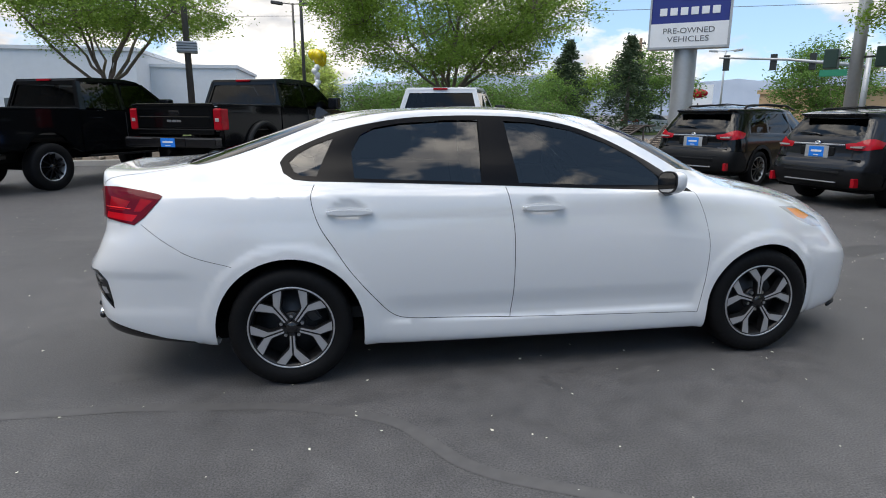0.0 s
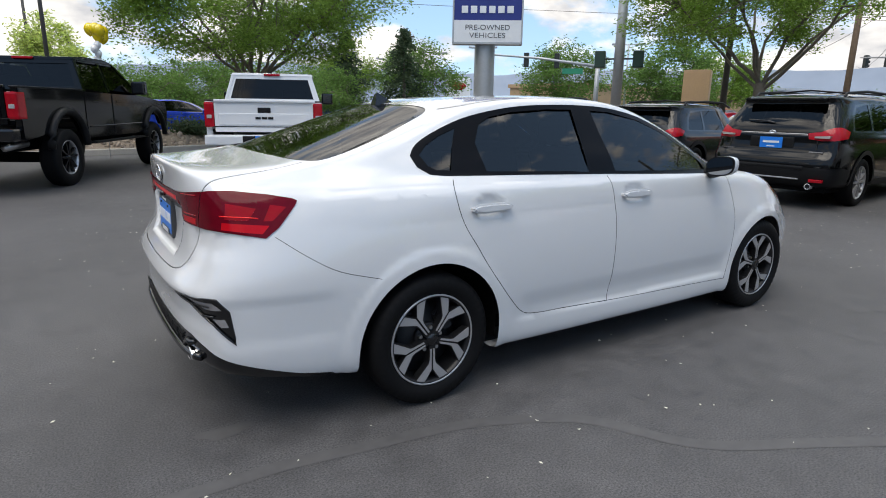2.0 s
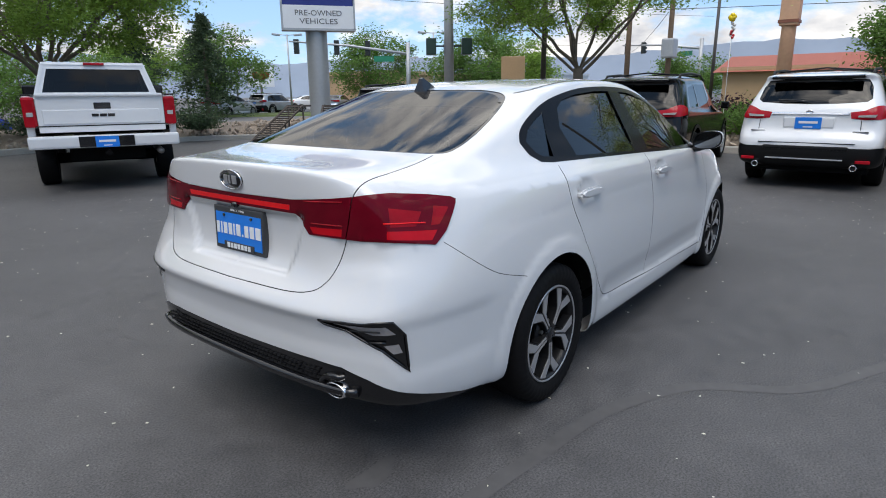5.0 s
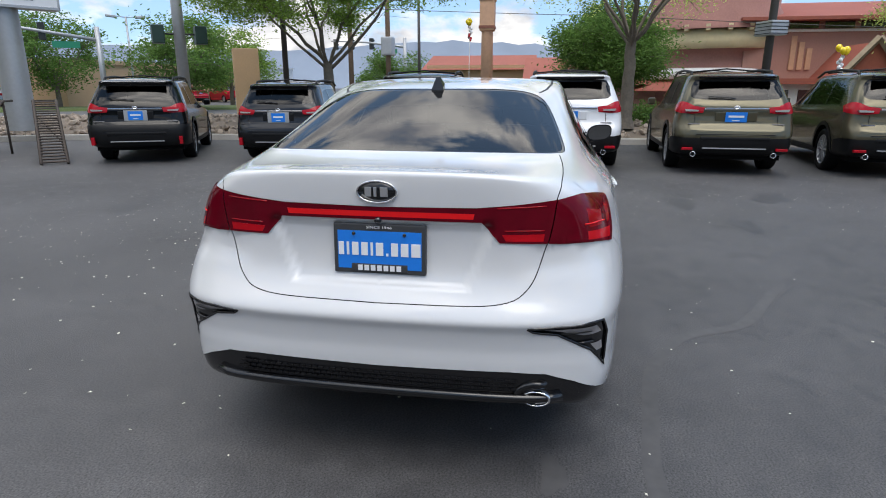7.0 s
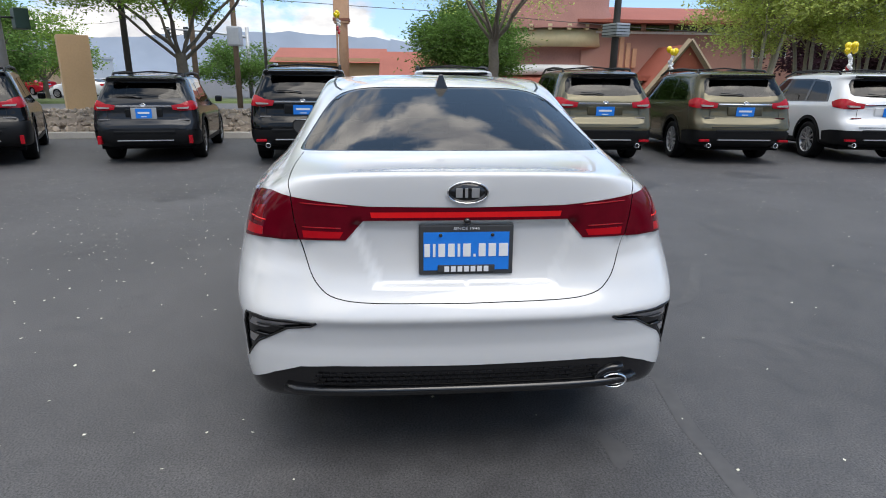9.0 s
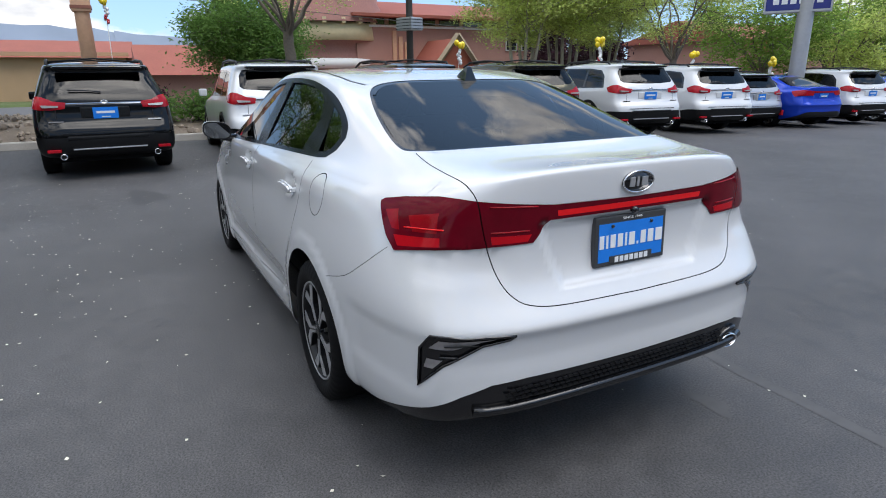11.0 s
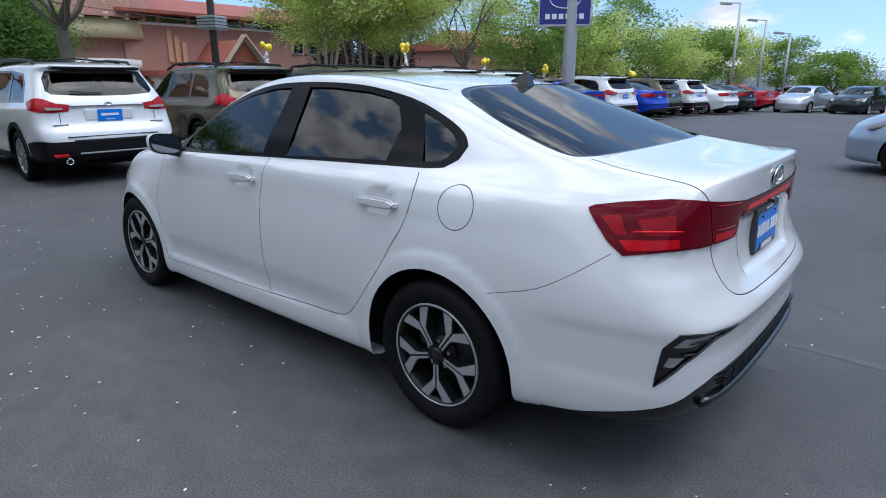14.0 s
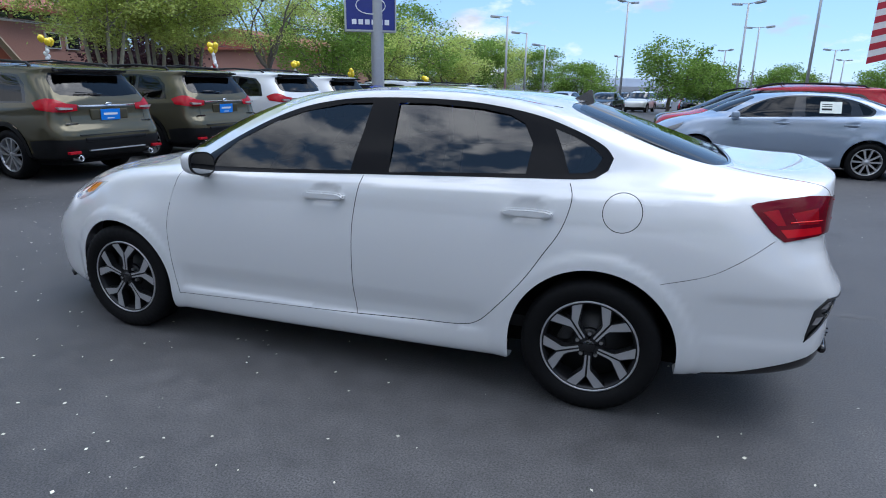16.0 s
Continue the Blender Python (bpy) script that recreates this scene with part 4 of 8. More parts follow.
for mir in (False, True):
    sg = -1 if mir else 1
    for hx, nm in ((0.315, "rear"), (1.335, "front")):
        ys = on_side(hx, 0.915)
        out = [(hx - 0.122, 0.912), (hx - 0.114, 0.927), (hx - 0.085, 0.935), (hx + 0.0, 0.937), (hx + 0.08, 0.934), (hx + 0.112, 0.924), (hx + 0.120, 0.911), (hx + 0.108, 0.899), (hx + 0.06, 0.893), (hx - 0.06, 0.892), (hx - 0.108, 0.899)]
        lo, hi = sorted((sg * (ys + 0.012), sg * (ys + 0.036)))
        hd = prism("door_handle", out, lo, hi, M_WHITE, car, "white pull door handle", bevel=0.009)
        for ex in (hx - 0.10, hx + 0.095):
            lo, hi = sorted((sg * (ys - 0.01), sg * (ys + 0.02)))
            box("handle_foot", (ex - 0.016, lo, 0.903), (ex + 0.016, hi, 0.921), M_WHITE, hd, bevel=0.004)
    # door mirror
    bm = bmesh.new()
    bmesh.ops.create_uvsphere(bm, u_segments=28, v_segments=16, radius=1)
    for v in bm.verts:
        x, y, z = v.co
        f = lambda q: math.copysign(abs(q) ** 0.72, q)
        v.co = Vector((2.020 + 0.060 * max(f(x), -0.40), sg * (0.938 + 0.092 * f(y)), 1.042 + 0.060 * f(z) + 0.013 * y))
    mirror = part("door_mirror", bm, M_WHITE, car, "white door mirror with a black face", True)
    ring = [(1.9945, sg * (0.938 + 0.0915 * math.copysign(abs(math.cos(q)) ** 0.72, math.cos(q))), 1.042 + 0.0595 * math.copysign(abs(math.sin(q)) ** 0.72, math.sin(q)) + 0.013 * math.cos(q)) for q in (2 * math.pi * k / 36 for k in range(36))]
    raw("mirror_bezel", [(x - 0.002, y, z) for x, y, z in ring] + [(x + 0.006, y, z) for x, y, z in ring], [tuple(range(36))] + [(k, (k + 1) % 36, 36 + (k + 1) % 36, 36 + k) for k in range(36)], M_SATIN, mirror)
    raw("mirror_glass", [(x - 0.004, 0.938 * sg + (y - 0.938 * sg) * 0.91, 1.042 + (z - 1.042) * 0.88) for x, y, z in ring], [tuple(range(36))], M_MIRROR, mirror, "reflecting mirror glass")
    tube("mirror_foot", [(2.06, sg * 0.80, 0.975), (2.05, sg * 0.875, 0.99), (2.04, sg * 0.92, 1.01)], [0.035, 0.028, 0.03], M_BLACKTRIM, mirror, sides=10)

# shark fin
bm = bmesh.new()
add_prism(bm, [(0.255, 1.385), (0.222, 1.400), (0.190, 1.420), (0.165, 1.436), (0.153, 1.431), (0.145, 1.40), (0.133, 1.355), (0.2, 1.355)], -0.5, 0.5, "xz")
for v in bm.verts:
    f = max(0.0, min(1.0, (1.443 - v.co.z) / 0.085))
    v.co.y *= 0.010 + 0.062 * f * (0.5 if v.co.x > 0.25 else 1)
part("roof_antenna", bm, M_BLACKTRIM, car, "black shark-fin roof antenna")

# bumper lamps: gloss rim and slats inside each housing
def tail_line(pts, out):
    """A line on the rear corner through (y, z) pairs, lifted off the skin."""
    uv = sedan.find(dense(yz(pts), 0.02, False), ulim=(0, 5), vlim=(1, 7))
    return sedan.at(uv[:, 0], uv[:, 1]) + sedan.normal(uv[:, 0], uv[:, 1]) * out


def lamp_slat(name, pts, r, out, material, label=""):
    q = tail_line(pts, out)
    for sg in (1, -1):
        tube(name, [(x, sg * y, z) for x, y, z in q], r, material, car, label, sides=6)


rim_q = sedan.at(*sedan.find(dense(reflector, 0.03), ulim=(0, 7), vlim=(1, 7)).T)
for sg in (1, -1):
    tube("bumper_lamp_rim", [(x, sg * y, z) for x, y, z in np.concatenate([rim_q, rim_q[:1]])], 0.0045, M_BLACKTRIM, car, "gloss black rim of the bumper lamp", sides=6)
lamp_slat("lamp_slat", [(0.620, 0.596), (0.67, 0.597), (0.722, 0.598)], 0.0025, 0.0, M_ALLOYDARK)
lamp_slat("lamp_slat", [(0.680, 0.557), (0.732, 0.559)], 0.0045, 0.0, M_BLACKTRIM)

# emblem: oval with plain bars
def rear_frame(y, z, out=0.0):
    """A frame on the tail: x to the car's right, -y outwards, z up the surface."""
    uv = sedan.find([(None, abs(y), z)], ulim=(0, 5.5), vlim=(0, 9))
    p, n = Vector(sedan.at(uv[:, 0], uv[:, 1])[0]), Vector(sedan.normal(uv[:, 0], uv[:, 1])[0])
    if y == 0:
        n.y = 0
    n.normalize()
    side = Vector((0, -1, 0))
    up = side.cross(-n).normalized()
    m = Matrix((side, -n, up)).transposed().to_4x4()
    m.translation = p + n * out
    return m


ef = rear_frame(0, 1.052, 0.004)
em = lathe("emblem", [(0.0, -0.004), (0.058, -0.004), (0.060, 0.006)], M_BLACKTRIM, car, "oval black and chrome emblem", 40, m=ef @ Matrix.Diagonal((1.12, 1, 0.60, 1)))
bm = bmesh.new()
add_tube(bm, [ef @ Vector((0.067 * math.cos(q), -0.004, 0.036 * math.sin(q))) for q in (2 * math.pi * k / 44 for k in range(45))], 0.0030, 8, False)
part("emblem_ring", bm, M_CHROME, em, smooth=True)
for a, b in ((-0.040, -0.018), (-0.010, 0.000), (0.012, 0.038)):
    box("emblem_bar", (a, -0.0075, -0.016), (b, -0.003, 0.016), M_ALLOY, em, m=ef, bevel=0.0015)

# number plate of the dealer
M_PLATEFRAME = mat("plate_frame", (0.045, 0.047, 0.05), 0.4, var=0.1, scale=80)
pm = pose(-0.979, 0, 0.853, 0, 2, 0)
bm = bmesh.new()
add_box(bm, (-0.006, -0.161, -0.0865), (0.017, 0.161, 0.0865), pm, 0.005)
pf = part("plate_holder", bm, M_PLATEFRAME, car, "dark grey plate frame with a blue dealer plate")
box("plate_face", (-0.0075, -0.146, -0.070), (-0.005, 0.146, 0.062), M_PLATE, pf, m=pm)
box("frame_foot", (-0.010, -0.098, -0.078), (-0.006, 0.098, -0.052), M_PLATEFRAME, pf, m=pm, bevel=0.003)
widths = (0.019, 0.009, 0.023, 0.023, 0.009, 0.026, 0.008, 0.024, 0.026, 0.032)
gap = (0.286 - sum(widths)) / 9
yy = 0.143
for k, w in enumerate(widths):
    h = 0.005 if k == 6 else 0.023
    box("plate_bar", (-0.0095, yy - w, -0.0235 if k == 6 else -0.023), (-0.007, yy, -0.0235 + 2 * h), M_PLATEWHITE, pf, m=pm, bevel=0.001)
    yy -= w + gap
for k in range(7):
    a = 0.075 - 0.0225 * k
    box("plate_bar", (-0.0115, a - 0.016, -0.075), (-0.0095, a, -0.056), M_PLATEWHITE, pf, m=pm)
lettering("frame_lettering", "SINCE 1946", 0.0125, pm @ pose(-0.0085, 0, 0.0745, 90, 0, -90), M_PLATEWHITE, pf, 0.0008, 0.088)
for y in (-0.088, 0.088):
    tube("plate_screw", [pm @ Vector((-0.012, y, 0.052)), pm @ Vector((-0.004, y, 0.052))], 0.006, M_BLACKTRIM, pf, sides=8)
tube("rear_camera", [(-1.000, 0, 0.953), (-0.965, 0, 0.957)], 0.011, M_BLACKTRIM, car, sides=10)

# front lip
front = []
for k in range(25):
    y = -0.66 + 1.32 * k / 24
    uv = sedan.find([(None, abs(y), 0.205)], ulim=(14, 17), vlim=(0, 2.5))
    q = sedan.at(uv[:, 0], uv[:, 1])[0]
    front.append((float(q[0]) + 0.006, y, 0.192))
tube("front_lip", front, [0.010 + 0.006 * math.sin(math.pi * k / 24) for k in range(25)], M_SATIN, car, "black front bumper lip", sides=8)

# lower bumper: lip, mesh and exhaust
lip = []
for k in range(31):
    y = -0.63 + 1.26 * k / 30
    lip.append((on_rear(y, 0.372) - 0.003, y, 0.360 if abs(y) < 0.6 else 0.366))
tube("bumper_lip", lip, 0.017, M_BLACKTRIM, car, "gloss black bumper lip", sides=8)
bm = bmesh.new()
for z in (0.392, 0.408, 0.424):
    for k in range(44):
        y = -0.47 + 1.0 * (k + (0.5 if z == 0.408 else 0)) / 44
        x = on_rear(y, z) if k % 4 == 0 else x
        add_box(bm, (x - 0.004, y - 0.009, z - 0.0035), (x + 0.004, y + 0.009, z + 0.0035))
part("bumper_mesh", bm, M_SATIN, car, "black honeycomb mesh in the lower bumper")
em2 = Matrix.Translation((0, -0.55, 0.375)) @ Matrix.Diagonal((1, 1, 0.58, 1)) @ Matrix.Translation((0, 0.55, -0.375))
ex = lathe("exhaust_tip", [(0.036, 0.12), (0.040, 0.0), (0.045, -0.003), (0.050, 0.004), (0.052, 0.02), (0.050, 0.15)], M_CHROME, car, "oval chrome exhaust tip", 32, m=em2 @ pose(-1.024, -0.545, 0.350, 0, 0, -90))
lathe("exhaust_dark", [(0.0, 0.1), (0.037, 0.1)], M_GAP, ex, steps=24, m=em2 @ pose(-1.024, -0.545, 0.350, 0, 0, -90))
arc = [(-1.022 + 0.05 * (math.cos(q) < -0.3), -0.55 + 0.076 * math.cos(q), 0.360 + 0.054 * math.sin(q)) for q in (math.pi * (0.02 + 0.96 * k / 16) for k in range(17))]
tube("exhaust_surround", arc, 0.013, M_BLACKTRIM, car, sides=8)

# cabin
for y in (-0.37, 0.37):
    seat = new("front_seat")
    seat.parent = car
    box("seat_cushion", (1.36, y - 0.25, 0.48), (1.86, y + 0.25, 0.62), M_SEAT, seat, bevel=0.05)
    bm = bmesh.new()
    add_box(bm, (-0.07, -0.24, 0.0), (0.07, 0.24, 0.60), pose(1.36, y, 0.55, 0, -14, 0), 0.05)
    part("seat_back", bm, M_SEAT, seat)
    bm = bmesh.new()
    add_box(bm, (-0.05, -0.13, 0.0), (0.05, 0.13, 0.16), pose(1.19, y, 1.15, 0, -8, 0), 0.045)
    part("headrest", bm, M_SEAT, seat)
bench = new("rear_bench")
bench.parent = car
bm = bmesh.new()
add_box(bm, (-0.08, -0.58, 0.0), (0.08, 0.58, 0.56), pose(0.42, 0, 0.55, 0, -22, 0), 0.05)
part("bench_back", bm, M_SEAT, bench)
box("bench_cushion", (0.45, -0.58, 0.45), (0.95, 0.58, 0.58), M_SEAT, bench, bevel=0.05)
for y in (-0.36, 0, 0.36):
    bm = bmesh.new()
    add_box(bm, (-0.05, -0.12, 0.0), (0.05, 0.12, 0.13 if y else 0.09), pose(0.20, y, 1.05, 0, -10, 0), 0.04)
    part("headrest", bm, M_SEAT, bench)
box("parcel_shelf", (-0.42, -0.56, 0.985), (0.22, 0.56, 1.02), M_CABIN, car, bevel=0.015)
box("cabin_floor", (-0.3, -0.70, 0.30), (2.5, 0.70, 0.36), M_CABIN, car)
bm = bmesh.new()
add_prism(bm, [(2.0, 0.62), (1.98, 0.88), (2.06, 0.985), (2.28, 0.99), (2.45, 0.93), (2.45, 0.62)], -0.70, 0.70, "xz", None, 0.03)
part("dashboard", bm, M_CABIN, car)
ring = [Matrix.Translation((1.86, 0.37, 0.95)) @ Matrix.Rotation(radians(-24), 4, "Y") @ Vector((0, 0.18 * math.cos(q), 0.18 * math.sin(q))) for q in (2 * math.pi * k / 32 for k in range(33))]
sw = tube("steering_wheel", ring, 0.014, M_CABIN, car, sides=8)
for q in (0.0, math.pi, -math.pi / 2):
    tube("wheel_spoke", [Matrix.Translation((1.86, 0.37, 0.95)) @ Matrix.Rotation(radians(-24), 4, "Y") @ Vector((0.02, 0.17 * f * math.cos(q), 0.17 * f * math.sin(q))) for f in (0, 1)], 0.016, M_CABIN, sw, sides=6)
tube("steering_column", [(1.88, 0.37, 0.94), (2.05, 0.37, 0.86)], 0.04, M_CABIN, sw, sides=8)
box("rear_view_mirror", (1.73, -0.11, 1.235), (1.75, 0.11, 1.295), M_CABIN, car, bevel=0.008)
vs, fs = [], []
for i in range(13):
    x = 0.30 + 1.4 * i / 12
    for j in range(9):
        y = -0.50 + 1.0 * j / 8
        z = 1.395 - 0.10 * ((x - 1.05) / 0.75) ** 2 - 0.10 * y * y
        vs.append((x, y, z))
fs = [(i * 9 + j, i * 9 + j + 1, (i + 1) * 9 + j + 1, (i + 1) * 9 + j) for i in range(12) for j in range(8)]
raw("headliner", vs, fs, M_LINER, car, "pale grey fabric headliner", True)


def shorten(ob, x0=-0.45, k=0.955):
    """Draws the tail in, behind x0, on every part of the car."""
    seen = set()
    for o in ob.children_recursive:
        if o.type != "MESH" or o.data in seen or o.name.startswith("wheel") and o.parent is not ob:
            continue
        if o.parent is not ob and o.parent.name.startswith("wheel"):
            continue
        seen.add(o.data)
        if min(v.co.x for v in o.data.vertices) < x0:
            for v in o.data.vertices:
                if v.co.x < x0:
                    v.co.x = x0 + (v.co.x - x0) * k


shorten(car)


# ---- ground ----
def asphalt_mat():
    """Sealed asphalt: fine aggregate, mottled wear, broad patches, and scattered darker oil spots."""
    m = bpy.data.materials.new("asphalt")
    m.use_nodes = True
    nt = m.node_tree
    p = nt.nodes["Principled BSDF"]
    tc = nt.nodes.new("ShaderNodeTexCoord")

    def tex(scale, detail, rough=0.55):
        n = nt.nodes.new("ShaderNodeTexNoise")
        n.inputs["Scale"].default_value, n.inputs["Detail"].default_value, n.inputs["Roughness"].default_value = scale, detail, rough
        nt.links.new(tc.outputs["Object"], n.inputs["Vector"])
        return n.outputs["Fac"]

    def ramp(src, a, b, lo, hi):
        r = nt.nodes.new("ShaderNodeMapRange")
        r.inputs["From Min"].default_value, r.inputs["From Max"].default_value = a, b
        r.inputs["To Min"].default_value, r.inputs["To Max"].default_value = lo, hi
        nt.links.new(src, r.inputs["Value"])
        return r.outputs[0]

    def times(a, b):
        n = nt.nodes.new("ShaderNodeMath")
        n.operation = "MULTIPLY"
        nt.links.new(a, n.inputs[0])
        nt.links.new(b, n.inputs[1])
        return n.outputs[0]

    grit, mottle, patch, spots = tex(120, 2, 0.7), tex(7, 8, 0.65), tex(0.55, 5), tex(1.6, 4, 0.6)
    v = times(ramp(grit, 0.3, 0.7, 0.42, 1.62), ramp(mottle, 0.3, 0.7, 0.74, 1.26))
    v = times(v, ramp(patch, 0.3, 0.7, 0.78, 1.22))
    v = times(v, ramp(spots, 0.62, 0.74, 1.0, 0.72))
    sc = nt.nodes.new("ShaderNodeVectorMath")
    sc.operation = "SCALE"
    sc.inputs[0].default_value = (0.063, 0.061, 0.062)
    nt.links.new(v, sc.inputs["Scale"])
    nt.links.new(sc.outputs[0], p.inputs["Base Color"])
    nt.links.new(ramp(mottle, 0.3, 0.7, 0.58, 0.78), p.inputs["Roughness"])
    p.inputs["Specular IOR Level"].default_value = 0.5
    b = nt.nodes.new("ShaderNodeBump")
    b.inputs["Strength"].default_value, b.inputs["Distance"].default_value = 0.5, 0.004
    nt.links.new(grit, b.inputs["Height"])
    nt.links.new(b.outputs[0], p.inputs["Normal"])
    return m


M_ASPHALT = asphalt_mat()


def fall(x, y):
    """The lot falls away gently to the south."""
    return -0.016 * max(0.0, -8.0 - y)


def grid_sheet(name, xs, ys, zf, material):
    vs = [(x, y, zf(x, y)) for y in ys for x in xs]
    n = len(xs)
    fs = [(j * n + i, j * n + i + 1, (j + 1) * n + i + 1, (j + 1) * n + i) for j in range(len(ys) - 1) for i in range(n - 1)]
    return raw(name, vs, fs, material, smooth=True)


ground = grid_sheet("ground", [-900, -200, -60, -25, -12, -6, 0, 6, 12, 25, 60, 200, 900], [-900, -200, -100, -60, -40, -30, -20, -14, -8, -4, 0, 4, 8, 20, 60, 200, 900], lambda x, y: max(fall(x, y), -1.2), M_ASPHALT)
tagged(ground, "dark grey asphalt parking lot with pale flecks", "ground", kind="structure")


# ---- parked vehicles: rear bumper at x = 0, front towards +x ----
def plan(xr, xf, w, zr, zs, zf, rr, rf):
    """One row of a cage: a rounded plan outline from the rear centre to the front centre."""
    a, b = xr + 1.25 * rr, xf - 1.3 * rf
    xs = [xr, xr + 0.02 * rr, xr + 0.10 * rr, xr + 0.42 * rr, a] + [a + (b - a) * f for f in (0.15, 0.33, 0.5, 0.67, 0.85)] + [b, xf - 0.62 * rf, xf - 0.22 * rf, xf - 0.05 * rf, xf]
    ys = [0, 0.45 * w, 0.78 * w, 0.95 * w, w, w, w, w, w, w, 0.985 * w, 0.90 * w, 0.65 * w, 0.34 * w, 0]
    mid = 0.5 * (a + b)
    zz = [zr + (zs - zr) * min(1, (x - xr) / (mid - xr)) if x < mid else zs + (zf - zs) * (x - mid) / (xf - mid) for x in xs]
    return [(x, y, z) for x, y, z in zip(xs, ys, zz)]


def suv_cage(L, W, H):
    s, k, h = L / 5.0, W / 0.96, H / 1.76
    rows = [(0.22, 4.85, 0.80, 0.33, 0.28, 0.25, 0.3, 0.4), (0.06, 4.95, 0.925, 0.40, 0.30, 0.28, 0.35, 0.6), (0.0, 5.0, 0.95, 0.58, 0.50, 0.45, 0.35, 0.7),
            (0.02, 4.99, 0.96, 0.76, 0.70, 0.62, 0.32, 0.7), (0.10, 4.95, 0.955, 0.88, 0.88, 0.80, 0.28, 0.7), (0.13, 4.75, 0.935, 1.06, 1.05, 0.98, 0.26, 0.8),
            (0.16, 4.15, 0.905, 1.18, 1.12, 1.08, 0.25, 0.9), (0.29, 3.55, 0.83, 1.40, 1.38, 1.34, 0.28, 0.7), (0.43, 3.05, 0.745, 1.60, 1.62, 1.60, 0.3, 0.5),
            (0.40, 2.85, 0.69, 1.68, 1.70, 1.67, 0.25, 0.4), (1.0, 2.5, 0.42, 1.735, 1.75, 1.72, 0.2, 0.3), (1.6, 2.3, 0.0, 1.755, 1.76, 1.755, 0.1, 0.1)]
    return np.array([plan(a * s, b * s, w * k, zr * h, zs * h, zf * h, rr, rf) for a, b, w, zr, zs, zf, rr, rf in rows]).transpose(1, 0, 2)


def suv_cut(L, W, H, ax, bx, R, clad):
    """Cuts an SUV shell; ax, bx: axles, R: arch radius, clad: height of the dark lower cladding."""
    sh = Shell(suv_cage(L, W, H), keep=0.7)
    s, h, k = L / 5.0, H / 1.76, W / 0.96
    S = dict(ulim=(3.2, 12.5), vlim=(0.3, 9.0))
    B = dict(ulim=(0, 4.6), vlim=(0.5, 9.6))

    def sd(pts):
        return sh.find(dense(xz([(a * s, b * h) for a, b in pts]), 0.06), **S)

    def rr(pts, lim=B):
        return sh.find(dense(yz([(a * k, b * h) for a, b in pts]), 0.06), **lim)

    win = rr([(0, 1.255), (0.35, 1.26), (0.67, 1.285), (0.725, 1.33), (0.70, 1.50), (0.64, 1.60), (0.3, 1.625), (0, 1.63)], dict(ulim=(0, 4.0), vlim=(4, 9.6)))
    win[0, 0] = 0
    lampp = [(0.15, 0.50, 1.140), (0.14, 0.52, 1.055), (0.15, 0.70, 1.035), (0.21, 0.85, 1.04), (0.42, 0.915, 1.07), (0.52, 0.90, 1.165), (0.32, 0.88, 1.245), (0.20, 0.79, 1.24), (0.16, 0.66, 1.165)]
    lampuv = sh.find(dense([(a * s, b * k, c * h) for a, b, c in lampp], 0.05), **B)
    g1 = [(0.72, 1.185), (0.80, 1.40), (0.95, 1.53), (1.40, 1.575), (1.40, 1.175)]
    g2 = [(1.48, 1.17), (1.48, 1.58), (2.28, 1.585), (2.36, 1.15)]
    g3 = [(2.45, 1.145), (2.37, 1.585), (2.85, 1.57), (3.25, 1.40), (3.62, 1.18), (3.62, 1.11)]
    frame_ = [(0.64, 1.165), (0.74, 1.43), (0.92, 1.565), (1.40, 1.61), (2.4, 1.62), (2.9, 1.605), (3.35, 1.42), (3.80, 1.13), (3.72, 1.085), (2.4, 1.12)]
    low = sh.find(dense([(None, y * k, clad * h) for y in (0, 0.3, 0.6, 0.8)], 0.06, False), **B)
    low2 = sh.find(dense(xz([(0.35 * s, clad * h), (ax - R - 0.1, 0.60 * h), (ax - R - 0.12, 0.42 * h), (ax + R, 0.40 * h), (bx - R, 0.40 * h), (bx + R + 0.1, 0.45 * h), (L - 0.35, 0.5 * h)]), 0.08, False), **S)
    low[0, 0] = 0
    skirt_ = np.concatenate([low, low2, [[sh.nu - 1, low2[-1][1]], [sh.nu - 1, 0], [0, 0]]])
    regs = [("hole", ring_uv(sh, ax, R * 0.86, R, 40, **S)), ("hole", ring_uv(sh, bx, R * 0.86, R, 40, **S)),
            ("hole", sh.find(dense(xz([(ax - R * 0.97, 0.3), (ax - R, 0.0), (ax + R, 0.0), (ax + R * 0.97, 0.3)]), 0.08), ulim=(3, 12.8), vlim=(0, 5))),
            ("hole", sh.find(dense(xz([(bx - R * 0.97, 0.3), (bx - R, 0.0), (bx + R, 0.0), (bx + R * 0.97, 0.3)]), 0.08), ulim=(3, 12.8), vlim=(0, 5))),
            ("arch_rear", ring_uv(sh, ax, R * 0.86, R + 0.065, 40, **S)), ("arch_front", ring_uv(sh, bx, R * 0.86, R + 0.065, 40, **S)),
            ("lamp", lampuv), ("rear_glass", win), ("glass_a", sd(g1)), ("glass_b", sd(g2)), ("glass_c", sd(g3)), ("frame", sd(frame_)), ("skirt", skirt_),
            ("front_glass", sh.find(dense(xy([(3.98 * s, 0), (3.85 * s, 0.5), (3.55 * s, 0.72), (3.1 * s, 0.62), (2.95 * s, 0.5), (3.02 * s, 0)]), 0.08, False), ulim=(9, 14), vlim=(5, 10)))]
    return cut_shell(sh, regs, 0.045)


def paint(name, col, flake=0.0):
    dark = col[1] < 0.1
    return mat(name, col, 0.12 if dark else 0.32, flake, 0.04, 400, 3, coat=0.2 if dark else 1.0, spec=0.22 if dark else 0.5)


